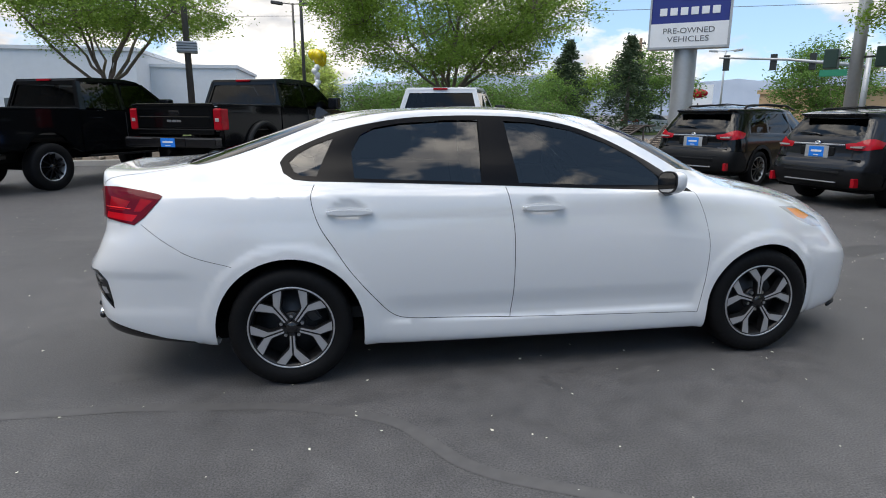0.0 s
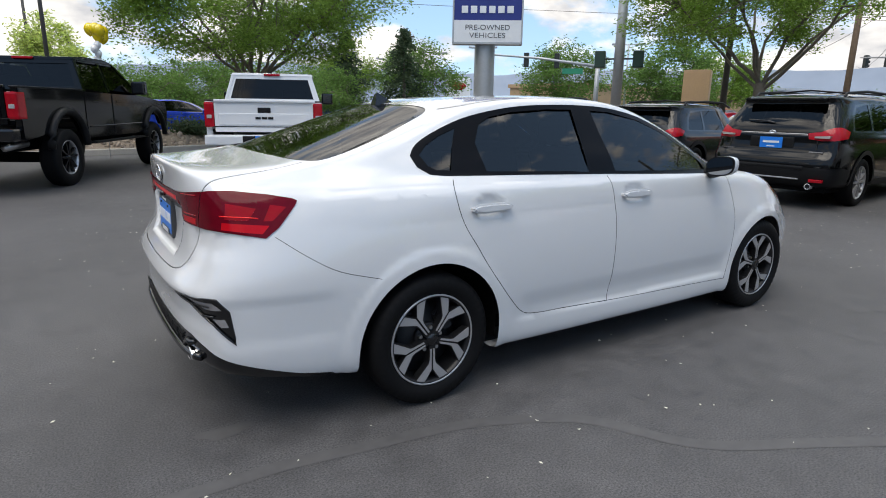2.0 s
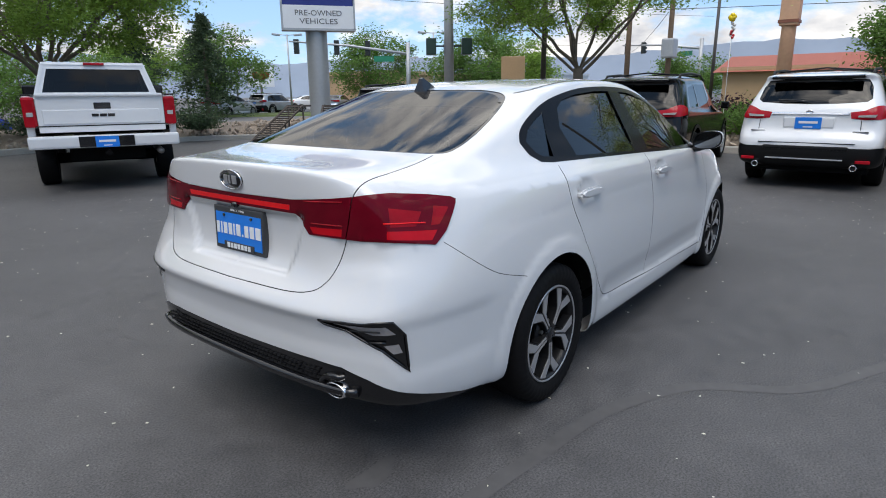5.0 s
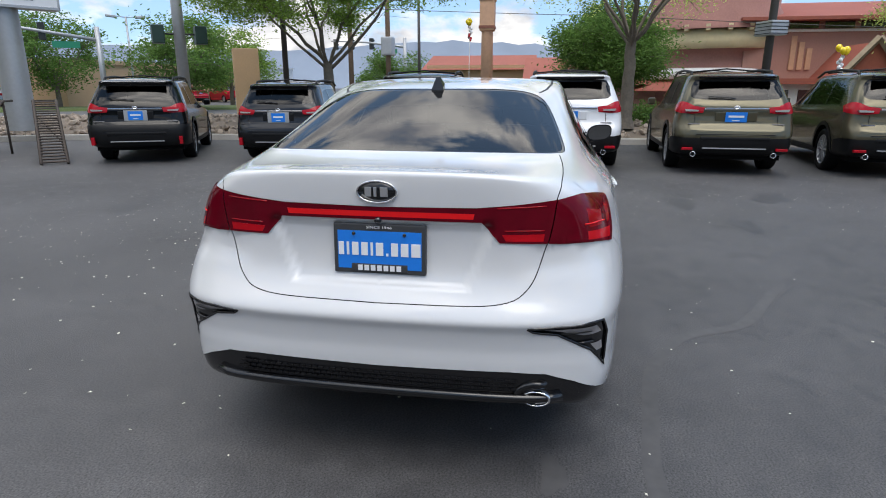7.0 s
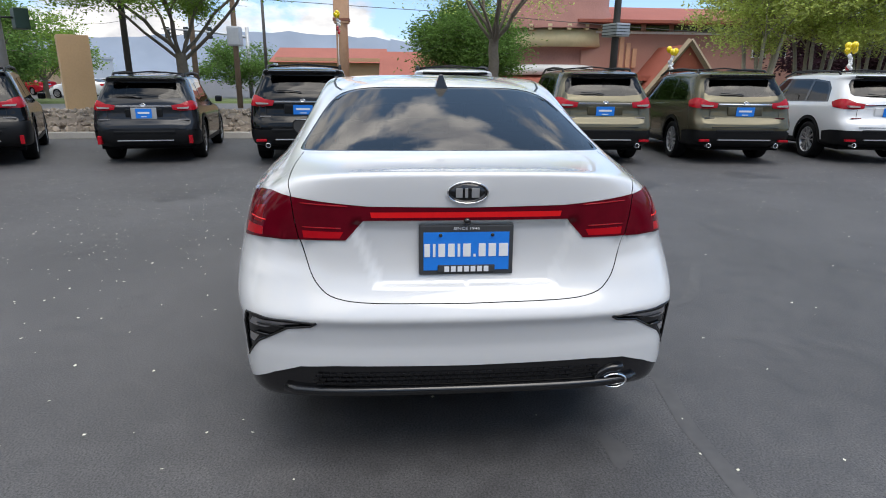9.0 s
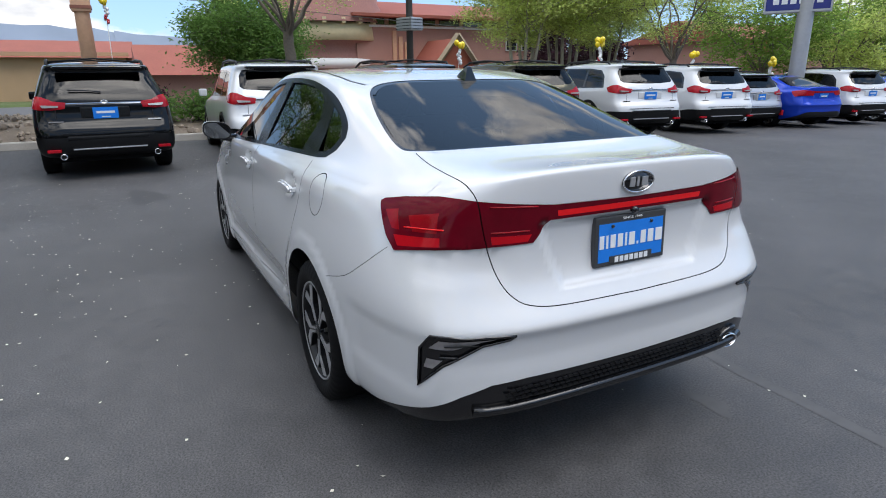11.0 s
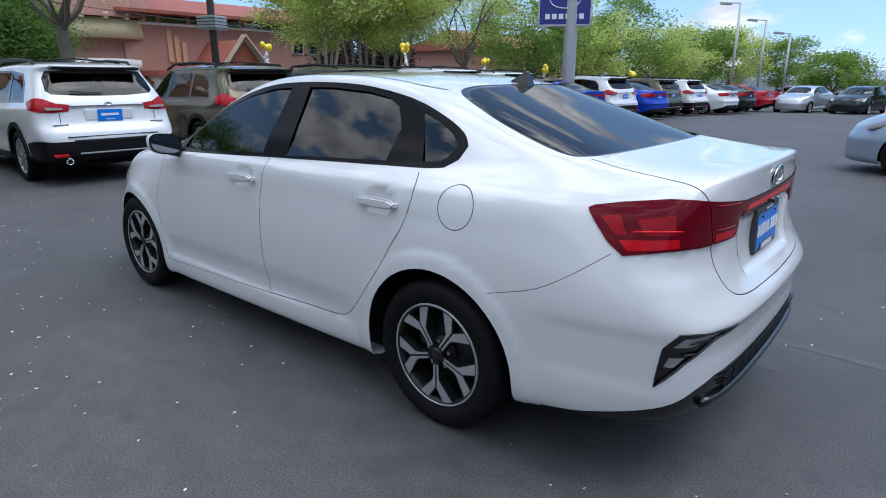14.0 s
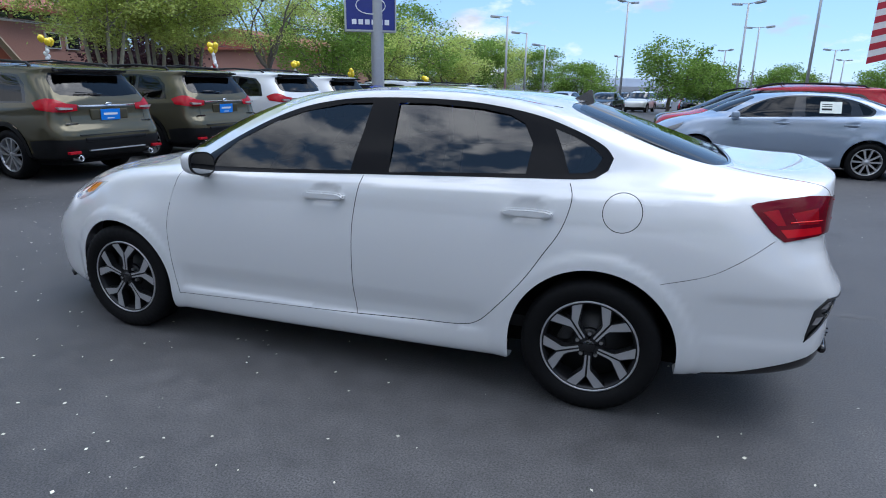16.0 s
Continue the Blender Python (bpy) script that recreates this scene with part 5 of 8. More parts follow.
M_CLAD = mat("grey_plastic_cladding", (0.009, 0.0093, 0.010), 0.45, var=0.2, scale=120, spec=0.2)
M_PAINTS = {"white": paint("white_car_paint", (0.66, 0.67, 0.68)), "black": paint("black_car_paint", (0.003, 0.0033, 0.0038)), "grey": paint("dark_grey_car_paint", (0.020, 0.022, 0.026), 0.3),
            "khaki": paint("khaki_green_car_paint", (0.100, 0.091, 0.060), 0.45), "blue": paint("blue_car_paint", (0.012, 0.050, 0.42), 0.2), "silver": paint("silver_car_paint", (0.40, 0.42, 0.46), 0.5),
            "red": paint("red_car_paint", (0.34, 0.012, 0.022)), "slate": paint("slate_blue_car_paint", (0.27, 0.33, 0.42), 0.4)}
COLOUR_WORD = {"khaki": "khaki green", "slate": "pale blue-grey", "grey": "dark grey"}
M_GREYFRAME = mat("grey_plate_frame", (0.34, 0.35, 0.36), 0.45, var=0.1, scale=60)
WHEELS = {}


def parked_wheel(parent, at, left, radius, rim, dark=False, width=0.23):
    key = (radius, rim, dark)
    if key not in WHEELS:
        keep = holder("wheel")
        WHEELS[key] = wheel_thing("wheel", None, (0, 0, 0), False, radius, rim, width, False, M_BLACKTRIM if dark else None)
        bpy.data.objects.remove(keep)
        src = WHEELS[key]
        src.parent, src.location = parent, at
        src.rotation_euler = (0, 0, 0 if left else math.pi)
        return src
    src = WHEELS[key]
    w = new("wheel")
    w.parent, w.location, w.rotation_euler = parent, at, (0, 0, 0 if left else math.pi)
    for o in src.children:
        c = o.copy()
        scene.collection.objects.link(c)
        c.parent = w
    return w


def plate_part(parent, x, z, tilt=8, w=0.305, name="number_plate"):
    p = box(name, (-0.006, -w / 2, -0.078), (0.0, w / 2, 0.078), M_PLATE, parent, "blue dealer plate with white bars", m=pose(x, 0, z, 0, -tilt, 0))
    box("plate_bar", (-0.0085, -w * 0.36, -0.006), (-0.006, w * 0.36, 0.026), M_PLATEWHITE, p, m=pose(x, 0, z, 0, -tilt, 0))
    box("plate_bar", (-0.0085, -w * 0.18, -0.060), (-0.006, w * 0.18, -0.046), M_PLATEWHITE, p, m=pose(x, 0, z, 0, -tilt, 0))
    return p


def wagon(kind, colour, m, label, dark_wheels=False, group="parked cars", clad_grey=False):
    """A tall wagon of one of three sizes: large, medium, small."""
    L, W, H, ax, bx, R, clad = {"large": (5.0, 0.905, 1.65, 1.12, 4.01, 0.41, 0.64), "medium": (4.80, 0.875, 1.57, 1.06, 3.80, 0.405, 0.80), "small": (4.45, 0.84, 1.50, 0.95, 3.60, 0.40, 0.66)}[kind]
    if kind not in WAGON_CUTS:
        WAGON_CUTS[kind] = suv_cut(L, W, H, ax, bx, R, clad)
    c = WAGON_CUTS[kind]
    h, s, k = H / 1.76, L / 5.0, W / 0.96
    v = holder("suv", m, label, "car", group)
    body_mat = M_PAINTS[colour]
    panel("body", c["body"], body_mat, v, both=True)
    for mir in (False, True):
        for nm in ("glass_a", "glass_b", "glass_c"):
            panel("side_window", c[nm], M_GLASSDARK, v, mirror=mir, push=-0.004)
        panel("window_frame", c["frame"], M_BLACKTRIM, v, mirror=mir)
        for nm in ("arch_rear", "arch_front"):
            panel("wheel_arch_trim", c[nm], M_CLAD, v, mirror=mir, push=0.012)
        panel("tail_lamp", c["lamp"], M_RED, v, "red and clear tail lamp", mirror=mir, push=0.008)
        sg = -1 if mir else 1
        prism("tail_lamp_insert", [(0.60, 1.075), (0.80, 1.075), (0.82, 1.115), (0.60, 1.10)], 0.118 * s, 0.19 * s, M_CLEARLENS, v, axes="yz", m=Matrix.Diagonal((1, sg * k, h, 1)))
        for wx in (ax, bx):
            parked_wheel(v, (wx, sg * (W - 0.125), R * 0.86), not mir, R * 0.86, R * 0.60, dark_wheels)
        # exhaust tip, reflector, rail, mirror
        if kind != "large":
            box("reflector", (0.0, sg * (W - 0.13) - 0.03, 0.40 * h), (0.10, sg * (W - 0.13) + 0.03, 0.56 * h), M_RED, v, bevel=0.008)
        et = None if kind != "large" else lathe("exhaust_tip", [(0.030, 0.12), (0.034, 0.0), (0.040, -0.004), (0.045, 0.004), (0.045, 0.2)], M_CHROME, v, "round chrome exhaust tip", 18, m=pose(0.035, sg * 0.60, 0.36 * h, 0, 0, -90))
        if et:
            lathe("exhaust_dark", [(0.0, 0.03), (0.033, 0.03)], M_GAP, et, steps=14, m=pose(0.035, sg * 0.60, 0.36 * h, 0, 0, -90))
        if et:
            box("reflector", (-0.005, sg * 0.70 - 0.085, 0.43 * h), (0.06, sg * 0.70 + 0.085, 0.475 * h), M_RED, v, bevel=0.008)
        tube("roof_rail", [(0.75, sg * 0.66 * k, 1.665 * h), (0.85, sg * 0.66 * k, 1.745 * h), (1.6, sg * 0.665 * k, 1.785 * h), (2.4, sg * 0.66 * k, 1.765 * h), (2.75, sg * 0.66 * k, 1.665 * h)], 0.022, M_SATIN, v, sides=6)
        bm = bmesh.new()
        add_box(bm, (3.42 * s, sg * 0.92 * k - 0.0, 1.10 * h), (3.60 * s, sg * 1.08 * k, 1.25 * h), None, 0.03)
        part("mirror", bm, body_mat, v)
    for bar in (1.15, 2.25):
        tube("cross_bar", [(bar, -0.66 * k, 1.74 * h), (bar + 0.02, 0, 1.80 * h), (bar, 0.66 * k, 1.74 * h)], 0.014, M_SATIN, v, sides=6)
    panel("rear_window", c["rear_glass"], M_GLASSDARK, v, "dark rear window", both=True, push=-0.003)
    panel("windshield", c["front_glass"], M_GLASSDARK, v, both=True)
    panel("cladding", c["skirt"], M_CLAD, v, "grey plastic lower cladding", both=True, push=0.006)
    prism("spoiler", [(0.30 * s, 1.655 * h), (0.30 * s, 1.625 * h), (0.62 * s, 1.60 * h), (0.78 * s, 1.70 * h), (0.60 * s, 1.70 * h)], -0.60 * k, 0.60 * k, M_BLACKTRIM, v, bevel=0.012)
    box("garnish_bar", (0.118 * s, -0.50 * k, 1.105 * h), (0.20, 0.50 * k, 1.135 * h), M_CHROME, v, "chrome bar above the plate", bevel=0.006)
    lathe("emblem", [(0, -0.010), (0.030, -0.010), (0.034, -0.014), (0.042, -0.012), (0.044, 0.01)], M_CHROME, v, "small oval emblem", steps=20, m=pose(0.105 * s, 0, 1.145 * h, 0, 0, -90) @ Matrix.Diagonal((1.1, 1, 0.62, 1)))
    box("plate_recess", (0.100 * s, -0.33 * k, 0.91 * h), (0.15, 0.33 * k, 1.075 * h), M_CLAD if colour in ("grey", "black") else body_mat, v, bevel=0.02)
    if kind != "large":
        box("plate_frame", (0.094 * s - 0.001, -0.20, 0.985 * h - 0.095), (0.110 * s, 0.20, 0.985 * h + 0.095), M_GREYFRAME, v, "pale grey plate surround", bevel=0.01)
    plate_part(v, 0.094 * s, 0.985 * h, 4 if kind == "large" else 0, 0.32 if kind == "large" else 0.25)
    for sg in (-1, 1):
        box("badge", (0.092 * s, sg * 0.62 - 0.09, 0.86 * h), (0.13 * s, sg * 0.62 + 0.09, 0.878 * h), M_CHROME, v)
    tube("wiper", [(0.195 * s, 0.02, 1.285 * h), (0.205 * s, 0.15, 1.31 * h), (0.21 * s, 0.42, 1.32 * h)], 0.011, M_BLACKTRIM, v, sides=6)
    box("bumper_step", (-0.012, -0.55 * k, 0.60 * h), (0.10, 0.55 * k, 0.66 * h), M_CLAD, v, bevel=0.02)
    box("hatch_seam", (0.004, -0.62 * k, 0.695 * h), (0.06, 0.62 * k, 0.707 * h), M_GAP, v, bevel=0.002)
    for sg in (-1, 1):
        tube("hatch_gap", [(0.10 * s, sg * 0.66 * k, 0.72 * h), (0.112 * s, sg * 0.655 * k, 0.80 * h), (0.125 * s, sg * 0.645 * k, 1.03 * h)], 0.004, M_GAP, v, sides=4)
    box("skid_trim", (-0.006, -0.50 * k, 0.455 * h), (0.06, 0.50 * k, 0.475 * h), M_ALLOY, v, bevel=0.006)
    box("floor_pan", (0.25, -0.75, 0.24), (L - 0.3, 0.75, 0.42), M_UNDER, v)
    box("cabin_floor", (0.45, -0.78 * k, 0.86 * h), (L * 0.72, 0.78 * k, 0.90 * h), M_CABIN, v)
    for sx in (1.25, 2.35):
        box("rear_seat", (sx * s, -0.62 * k, 0.88 * h), (sx * s + 0.16, 0.62 * k, 1.32 * h), M_SEAT, v, bevel=0.05)
    return v


WAGON_CUTS = {}


def far_sedan_cut():
    """A plainer cut of the sedan shell for the cars parked further off."""
    regs = [r for r in sedan_regions if r[0] in ("hole", "lamp", "glass_front", "glass_rear", "glass_quarter", "frame", "backlight", "frit", "windshield", "skirt")]
    return cut_shell(sedan, regs, 0.05)


SMALL_CUT = far_sedan_cut()


def small_sedan(colour, m, label, group="parked cars", bright=False):
    v = holder("sedan", m, label, "car", group)
    c = SMALL_CUT
    body_mat = M_PAINTS[colour]
    panel("body", c["body"], body_mat, v, both=True)
    for mir in (False, True):
        sg = -1 if mir else 1
        for nm in ("glass_front", "glass_rear", "glass_quarter"):
            panel("side_window", c[nm], M_GLASSDARK, v, mirror=mir, push=-0.004)
        panel("window_frame", c["frame"], M_BLACKTRIM, v, mirror=mir)
        for wx in (0.0, 2.7):
            parked_wheel(v, (wx, sg * 0.775, 0.316), not mir, 0.316, 0.225)
        bm = bmesh.new()
        add_box(bm, (2.02, sg * 0.84, 0.98), (2.16, sg * 1.0, 1.09), None, 0.03)
        part("mirror", bm, body_mat, v)
        prism("headlamp", [(2.95, 0.86), (3.25, 0.75), (3.28, 0.68), (3.05, 0.74)], sg * 0.60, sg * 0.78, M_CLEARLENS, v, bevel=0.015)
        for hx in (0.31, 1.33):
            box("door_handle", (hx - 0.11, sg * 0.845, 0.90), (hx + 0.11, sg * 0.885, 0.925), body_mat, v, bevel=0.008)
    panel("tail_lamp", c["lamp"], M_RED, v, "red tail lamp", both=True, push=0.004)
    panel("rear_window", c["backlight"], M_GLASSDARK, v, both=True)
    panel("rear_window_border", c["frit"], M_BLACKTRIM, v, both=True)
    panel("windshield", c["windshield"], M_GLASSDARK, v, both=True)
    panel("bumper_skirt", c["skirt"], M_CLAD, v, both=True)
    plate_part(v, -0.965, 0.86, 10)
    box("floor_pan", (-0.7, -0.66, 0.20), (3.1, 0.66, 0.32), M_UNDER, v)
    box("rear_seat", (0.55, -0.55, 0.6), (0.7, 0.55, 1.15), M_SEAT, v, bevel=0.05)
    return v


def pickup(colour, m, label, group="parked cars", flares=False, lamp_h=0.42, white_bumper=False, wheel_r=0.40, H=1.92, lift=0.0):
    """A crew-cab pickup truck with an open bed."""
    v = holder("pickup_truck", m, label, "truck", group)
    P = M_PAINTS[colour]
    W, bed0, bed1, ax, bx, L = 0.98, 0.06, 1.95, 1.28, 5.0, 5.9
    zb, zt = 0.62, 1.36

    def arch(cx, r, z0, n=14):
        return [(cx + r * math.cos(a), z0 + r * math.sin(a)) for a in (math.pi * (1 - i / n) for i in range(n + 1)) if z0 + r * math.sin(a) > zb - 0.02]

    R = wheel_r + 0.09
    for sg in (-1, 1):
        side = [(bed0 + 0.02, zb)] + arch(ax, R, wheel_r) + [(bed1, zb - 0.06), (bed1, zt), (bed0, zt + 0.01)]
        y0, y1 = sorted((sg * (W - 0.10), sg * W))
        prism("bed_side", side, y0, y1, P, v, bevel=0.012)
        side = [(bed1 + 0.02, zb - 0.06), (bx - R - 0.05, zb - 0.06)] + arch(bx, R, wheel_r) + [(L - 0.1, zb), (L, 0.95), (L - 0.08, 1.18), (4.35, 1.30), (bed1 + 0.02, zt - 0.02)]
        prism("cab_side", side, y0, y1, P, v, bevel=0.012)
        # side glass in a tapered cab wall
        for a, b, nm in ((2.12, 2.98, "rear"), (3.06, 4.05, "front")):
            top_b = min(b, 3.62)
            vs = [(a, sg * 0.945, 1.385), (b + (0.28 if nm == "front" else 0), sg * 0.945, 1.335), (top_b, sg * 0.80, H - 0.13), (a + 0.06, sg * 0.80, H - 0.13)]
            raw("side_window", vs, [(3, 2, 1, 0) if sg > 0 else (0, 1, 2, 3)], M_GLASSDARK, v)
        for wx in (ax, bx):
            parked_wheel(v, (wx, sg * (W - 0.13), wheel_r), sg > 0, wheel_r, wheel_r * 0.60, True, 0.27)
            if flares:
                bm = bmesh.new()
                pts = [(wx + (R + 0.02) * math.cos(q), sg * (W + 0.02), wheel_r + (R + 0.02) * math.sin(q)) for q in [math.pi * i / 16 for i in range(17)]]
                add_tube(bm, pts, 0.06, 8)
                part("fender_flare", bm, M_CLAD, v, "matt black fender flare", True)
        bm = bmesh.new()
        y0, y1 = sorted((sg * (W - 0.15), sg * (W + 0.012)))
        add_box(bm, (-0.004, y0, 0.92), (0.22, y1, 0.90 + lamp_h), None, 0.03)
        lm = part("tail_lamp", bm, M_RED, v, "tall red tail lamp")
        box("reverse_lens", (-0.010, sg * (W - 0.07) - 0.04, 1.07), (0.02, sg * (W - 0.07) + 0.04, 1.13), M_CLEARLENS, lm, bevel=0.006)
        y0, y1 = sorted((sg * (W - 0.115), sg * (W + 0.006)))
        box("bed_rail_cap", (bed0, y0, zt - 0.004), (bed1, y1, zt + 0.022), M_CLAD, v, bevel=0.01)
        y0, y1 = sorted((sg * (W - 0.02), sg * (W + 0.012)))
        box("body_crease", (2.05, y0, 0.74), (bx - R - 0.12, y1, 0.77), P, v, bevel=0.012)
        box("door_gap", (3.02, y0, zb), (3.03, sg * (W + 0.001) if sg > 0 else y1, zt - 0.05), M_GAP, v)
        bm = bmesh.new()
        add_box(bm, (3.95, sg * W, 1.32), (4.12, sg * (W + 0.26), 1.58), None, 0.035) if sg > 0 else add_box(bm, (3.95, sg * (W + 0.26), 1.32), (4.12, sg * W, 1.58), None, 0.035)
        part("mirror", bm, M_BLACKTRIM, v)
        for hx in (2.25, 3.2):
            box("door_handle", (hx, sg * W - 0.01, 1.16), (hx + 0.2, sg * W + 0.03, 1.20), P, v, bevel=0.008)
        box("running_board", (2.1, sg * W - 0.06, 0.46), (4.3, sg * W + 0.06, 0.50), M_CLAD, v, bevel=0.01)
    # cab upper: pillars, rear glass, roof
    def slab(name, a, b, material, lab=""):
        vs = a + b
        return raw(name, vs, [(0, 1, 2, 3), (7, 6, 5, 4), (0, 4, 5, 1), (1, 5, 6, 2), (2, 6, 7, 3), (3, 7, 4, 0)], material, v, lab)
    yb, yt = 0.95, 0.79
    rear = [(2.0, -yb, 1.36), (2.0, yb, 1.36), (2.12, yt, H - 0.06), (2.12, -yt, H - 0.06)]
    ring_i = [(2.012, -yb + 0.13, 1.42), (2.012, yb - 0.13, 1.42), (2.105, yt - 0.08, H - 0.14), (2.105, -yt + 0.08, H - 0.14)]
    vs = rear + ring_i + [(x + 0.05, y, z) for x, y, z in rear] + [(x + 0.05, y, z) for x, y, z in ring_i]
    fs = []
    for i in range(4):
        j = (i + 1) % 4
        fs += [(i, j, 4 + j, 4 + i), (8 + i, 12 + i, 12 + j, 8 + j), (i, 8 + i, 8 + j, j), (4 + i, 4 + j, 12 + j, 12 + i)]
    raw("cab_rear_frame", vs, fs, P, v)
    raw("rear_window", [(x + 0.02, y, z) for x, y, z in ring_i], [(3, 2, 1, 0)], M_GLASSDARK, v, "dark rear cab window")
    raw("windshield", [(4.35, -yb + 0.05, 1.31), (4.35, yb - 0.05, 1.31), (3.68, yt - 0.02, H - 0.08), (3.68, -yt + 0.02, H - 0.08)], [(0, 1, 2, 3)], M_GLASSDARK, v)
    prism("roof", [(2.10, H - 0.10), (2.12, H - 0.03), (2.5, H), (3.3, H - 0.005), (3.62, H - 0.05), (3.72, H - 0.11)], -yt - 0.02, yt + 0.02, P, v, bevel=0.03)
    for sg in (-1, 1):
        for a, b, c0, c1 in ((1.99, 2.12, 2.10, 2.20), (2.98, 3.06, 2.98, 3.06), (4.33, 4.42, 3.62, 3.72)):
            q0 = [(a, sg * yb, 1.35), (b, sg * yb, 1.35), (c1, sg * yt, H - 0.09), (c0, sg * yt, H - 0.09)]
            slab("pillar", q0, [(x, y - sg * 0.05, z) for x, y, z in q0], P)
    box("third_brake_lamp", (2.075, -0.16, H - 0.075), (2.14, 0.16, H - 0.035), M_RED, v, bevel=0.01)
    # tailgate, bumper, bed floor
    gate = box("tailgate", (0.0, -W + 0.155, 0.84), (0.07, W - 0.155, zt + 0.01), P, v, bevel=0.015)
    box("gate_panel", (-0.012, -W + 0.22, 0.96), (0.01, W - 0.22, 1.16), P, gate, bevel=0.010)
    box("gate_spoiler", (-0.03, -W + 0.16, zt - 0.015), (0.06, W - 0.16, zt + 0.03), P, gate, bevel=0.014)
    box("handle", (-0.012, -0.11, 1.17), (0.02, 0.11, 1.26), M_BLACKTRIM, gate, "black tailgate handle", bevel=0.01)
    for i in range(3):
        box("badge", (-0.018, -0.15 + 0.105 * i, 1.06), (0.0, -0.06 + 0.105 * i, 1.10), M_BLACKTRIM if colour == "white" else M_STEEL, gate)
    box("gate_crease", (-0.004, -W + 0.12, 0.925), (0.0, W - 0.12, 0.94), M_GAP, gate)
    box("bed_floor", (0.07, -W + 0.10, 0.84), (bed1, W - 0.10, 0.90), M_UNDER, v)
    box("bed_front", (bed1 - 0.04, -W + 0.10, 0.84), (bed1 + 0.02, W - 0.10, zt - 0.01), P, v)
    bmp = box("rear_bumper", (-0.20, -W, 0.62), (0.02, W, 0.80), M_PAINTS["white"] if white_bumper else M_BLACKTRIM, v, bevel=0.035)
    box("plate_well", (-0.212, -0.36, 0.635), (-0.19, 0.36, 0.785), M_BLACKTRIM, bmp, bevel=0.008)
    plate_part(v, -0.214, 0.705, 0)
    tube("hitch", [(-0.22, 0, 0.54), (0.3, 0, 0.54)], 0.05, M_UNDER, v, sides=4, smooth=False)
    tube("exhaust_pipe", [(0.02, -0.72, 0.52), (0.6, -0.70, 0.55)], 0.05, M_STEEL, v, sides=12)
    box("chassis", (0.1, -0.5, 0.42), (L - 0.3, 0.5, 0.60), M_UNDER, v)
    box("axle", (ax - 0.08, -0.8, wheel_r - 0.08), (ax + 0.08, 0.8, wheel_r + 0.08), M_UNDER, v, bevel=0.03)
    prism("hood", [(4.30, 1.28), (4.35, 1.33), (5.3, 1.26), (L - 0.1, 1.14), (L - 0.04, 0.9), (4.3, 0.9)], -W + 0.09, W - 0.09, P, v, bevel=0.03)
    box("cabin_block", (2.2, -0.8, 0.7), (4.2, 0.8, 1.30), M_CABIN, v, bevel=0.05)
    for sx in (2.45, 3.3):
        for yy in (-0.42, 0.42):
            box("seat_back", (sx, yy - 0.25, 1.2), (sx + 0.14, yy + 0.25, 1.62), M_SEAT, v, bevel=0.05)
    for o in v.children:
        if not o.name.startswith(("wheel", "axle")):
            o.location.z += lift
    return v


# the row that backs on to the lane
ROW = "suv row facing the planted bed"
wagon("medium", "black", pose(7.12, 6.92, 0, 0, 0, 25), "black wagon with grey cladding and roof rails, parked tail out", True, ROW)
wagon("small", "grey", pose(7.62, 4.38, 0, 0, 0, 9), "dark grey crossover with black cladding, parked tail out", True, ROW)
wagon("large", "black", pose(7.42, 1.72, 0, 0, 0, 4), "black large suv with chrome rear bar, parked tail out", False, ROW)
wagon("large", "white", pose(7.42, -0.86, 0, 0, 0, -1), "white large suv with twin exhaust tips, parked tail out", False, ROW)
wagon("large", "khaki", pose(7.35, -3.47, 0, 0, 0, -3), "khaki green large suv with twin exhausts, parked tail out", False, ROW)
wagon("large", "khaki", pose(7.30, -6.0, 0, 0, 0, -5), "khaki green large suv with silver wheels, parked tail out", False, ROW)
wagon("large", "white", pose(7.25, -8.75, 0, 0, 0, -7), "white large suv beside a khaki one, parked tail out", False, ROW)
wagon("large", "white", pose(7.45, -11.5, fall(7, -11.5), 0, 0, -9), "white large suv with a yellow balloon above it", False, ROW)


def far_spot(x, y, yaw, colour, kind, label):
    m = pose(x, y, fall(x, y), 0, 0, yaw)
    if kind == "sedan":
        small_sedan(colour, m @ pose(1.05, 0, 0), label, "far row of parked cars")
    else:
        wagon(kind, colour, m, label, False, "far row of parked cars")


far_spot(8.2, -13.9, -9, "silver", "small", "silver crossover between two larger cars")
far_spot(7.55, -15.6, -9, "blue", "sedan", "bright blue sports sedan parked tail out")
far_spot(7.75, -18.4, -9, "white", "large", "white large suv beside a blue sedan")
far_spot(7.6, -21.2, -10, "blue", "sedan", "bright blue sedan between white cars")
far_spot(8.0, -23.8, -10, "khaki", "large", "khaki green suv in the far row")
far_spot(7.7, -26.3, -10, "white", "large", "white suv in the far row")
far_spot(7.0, -28.8, -10, "white", "sedan", "white sedan in the far row")
far_spot(6.8, -31.2, -10, "grey", "sedan", "dark grey sedan in the far row")
far_spot(6.6, -34.4, -10, "red", "sedan", "red sedan at the end of the far row")
slate = small_sedan("slate", pose(-3.64, -8.88, fall(0, -8.9), 0, 0, -6.3) @ Matrix.Scale(0.97, 4), "pale blue-grey sedan with a price sheet in its window", "cars across the lane")
gy = [on_side(0.62, zz) for zz in (1.10, 1.29)]
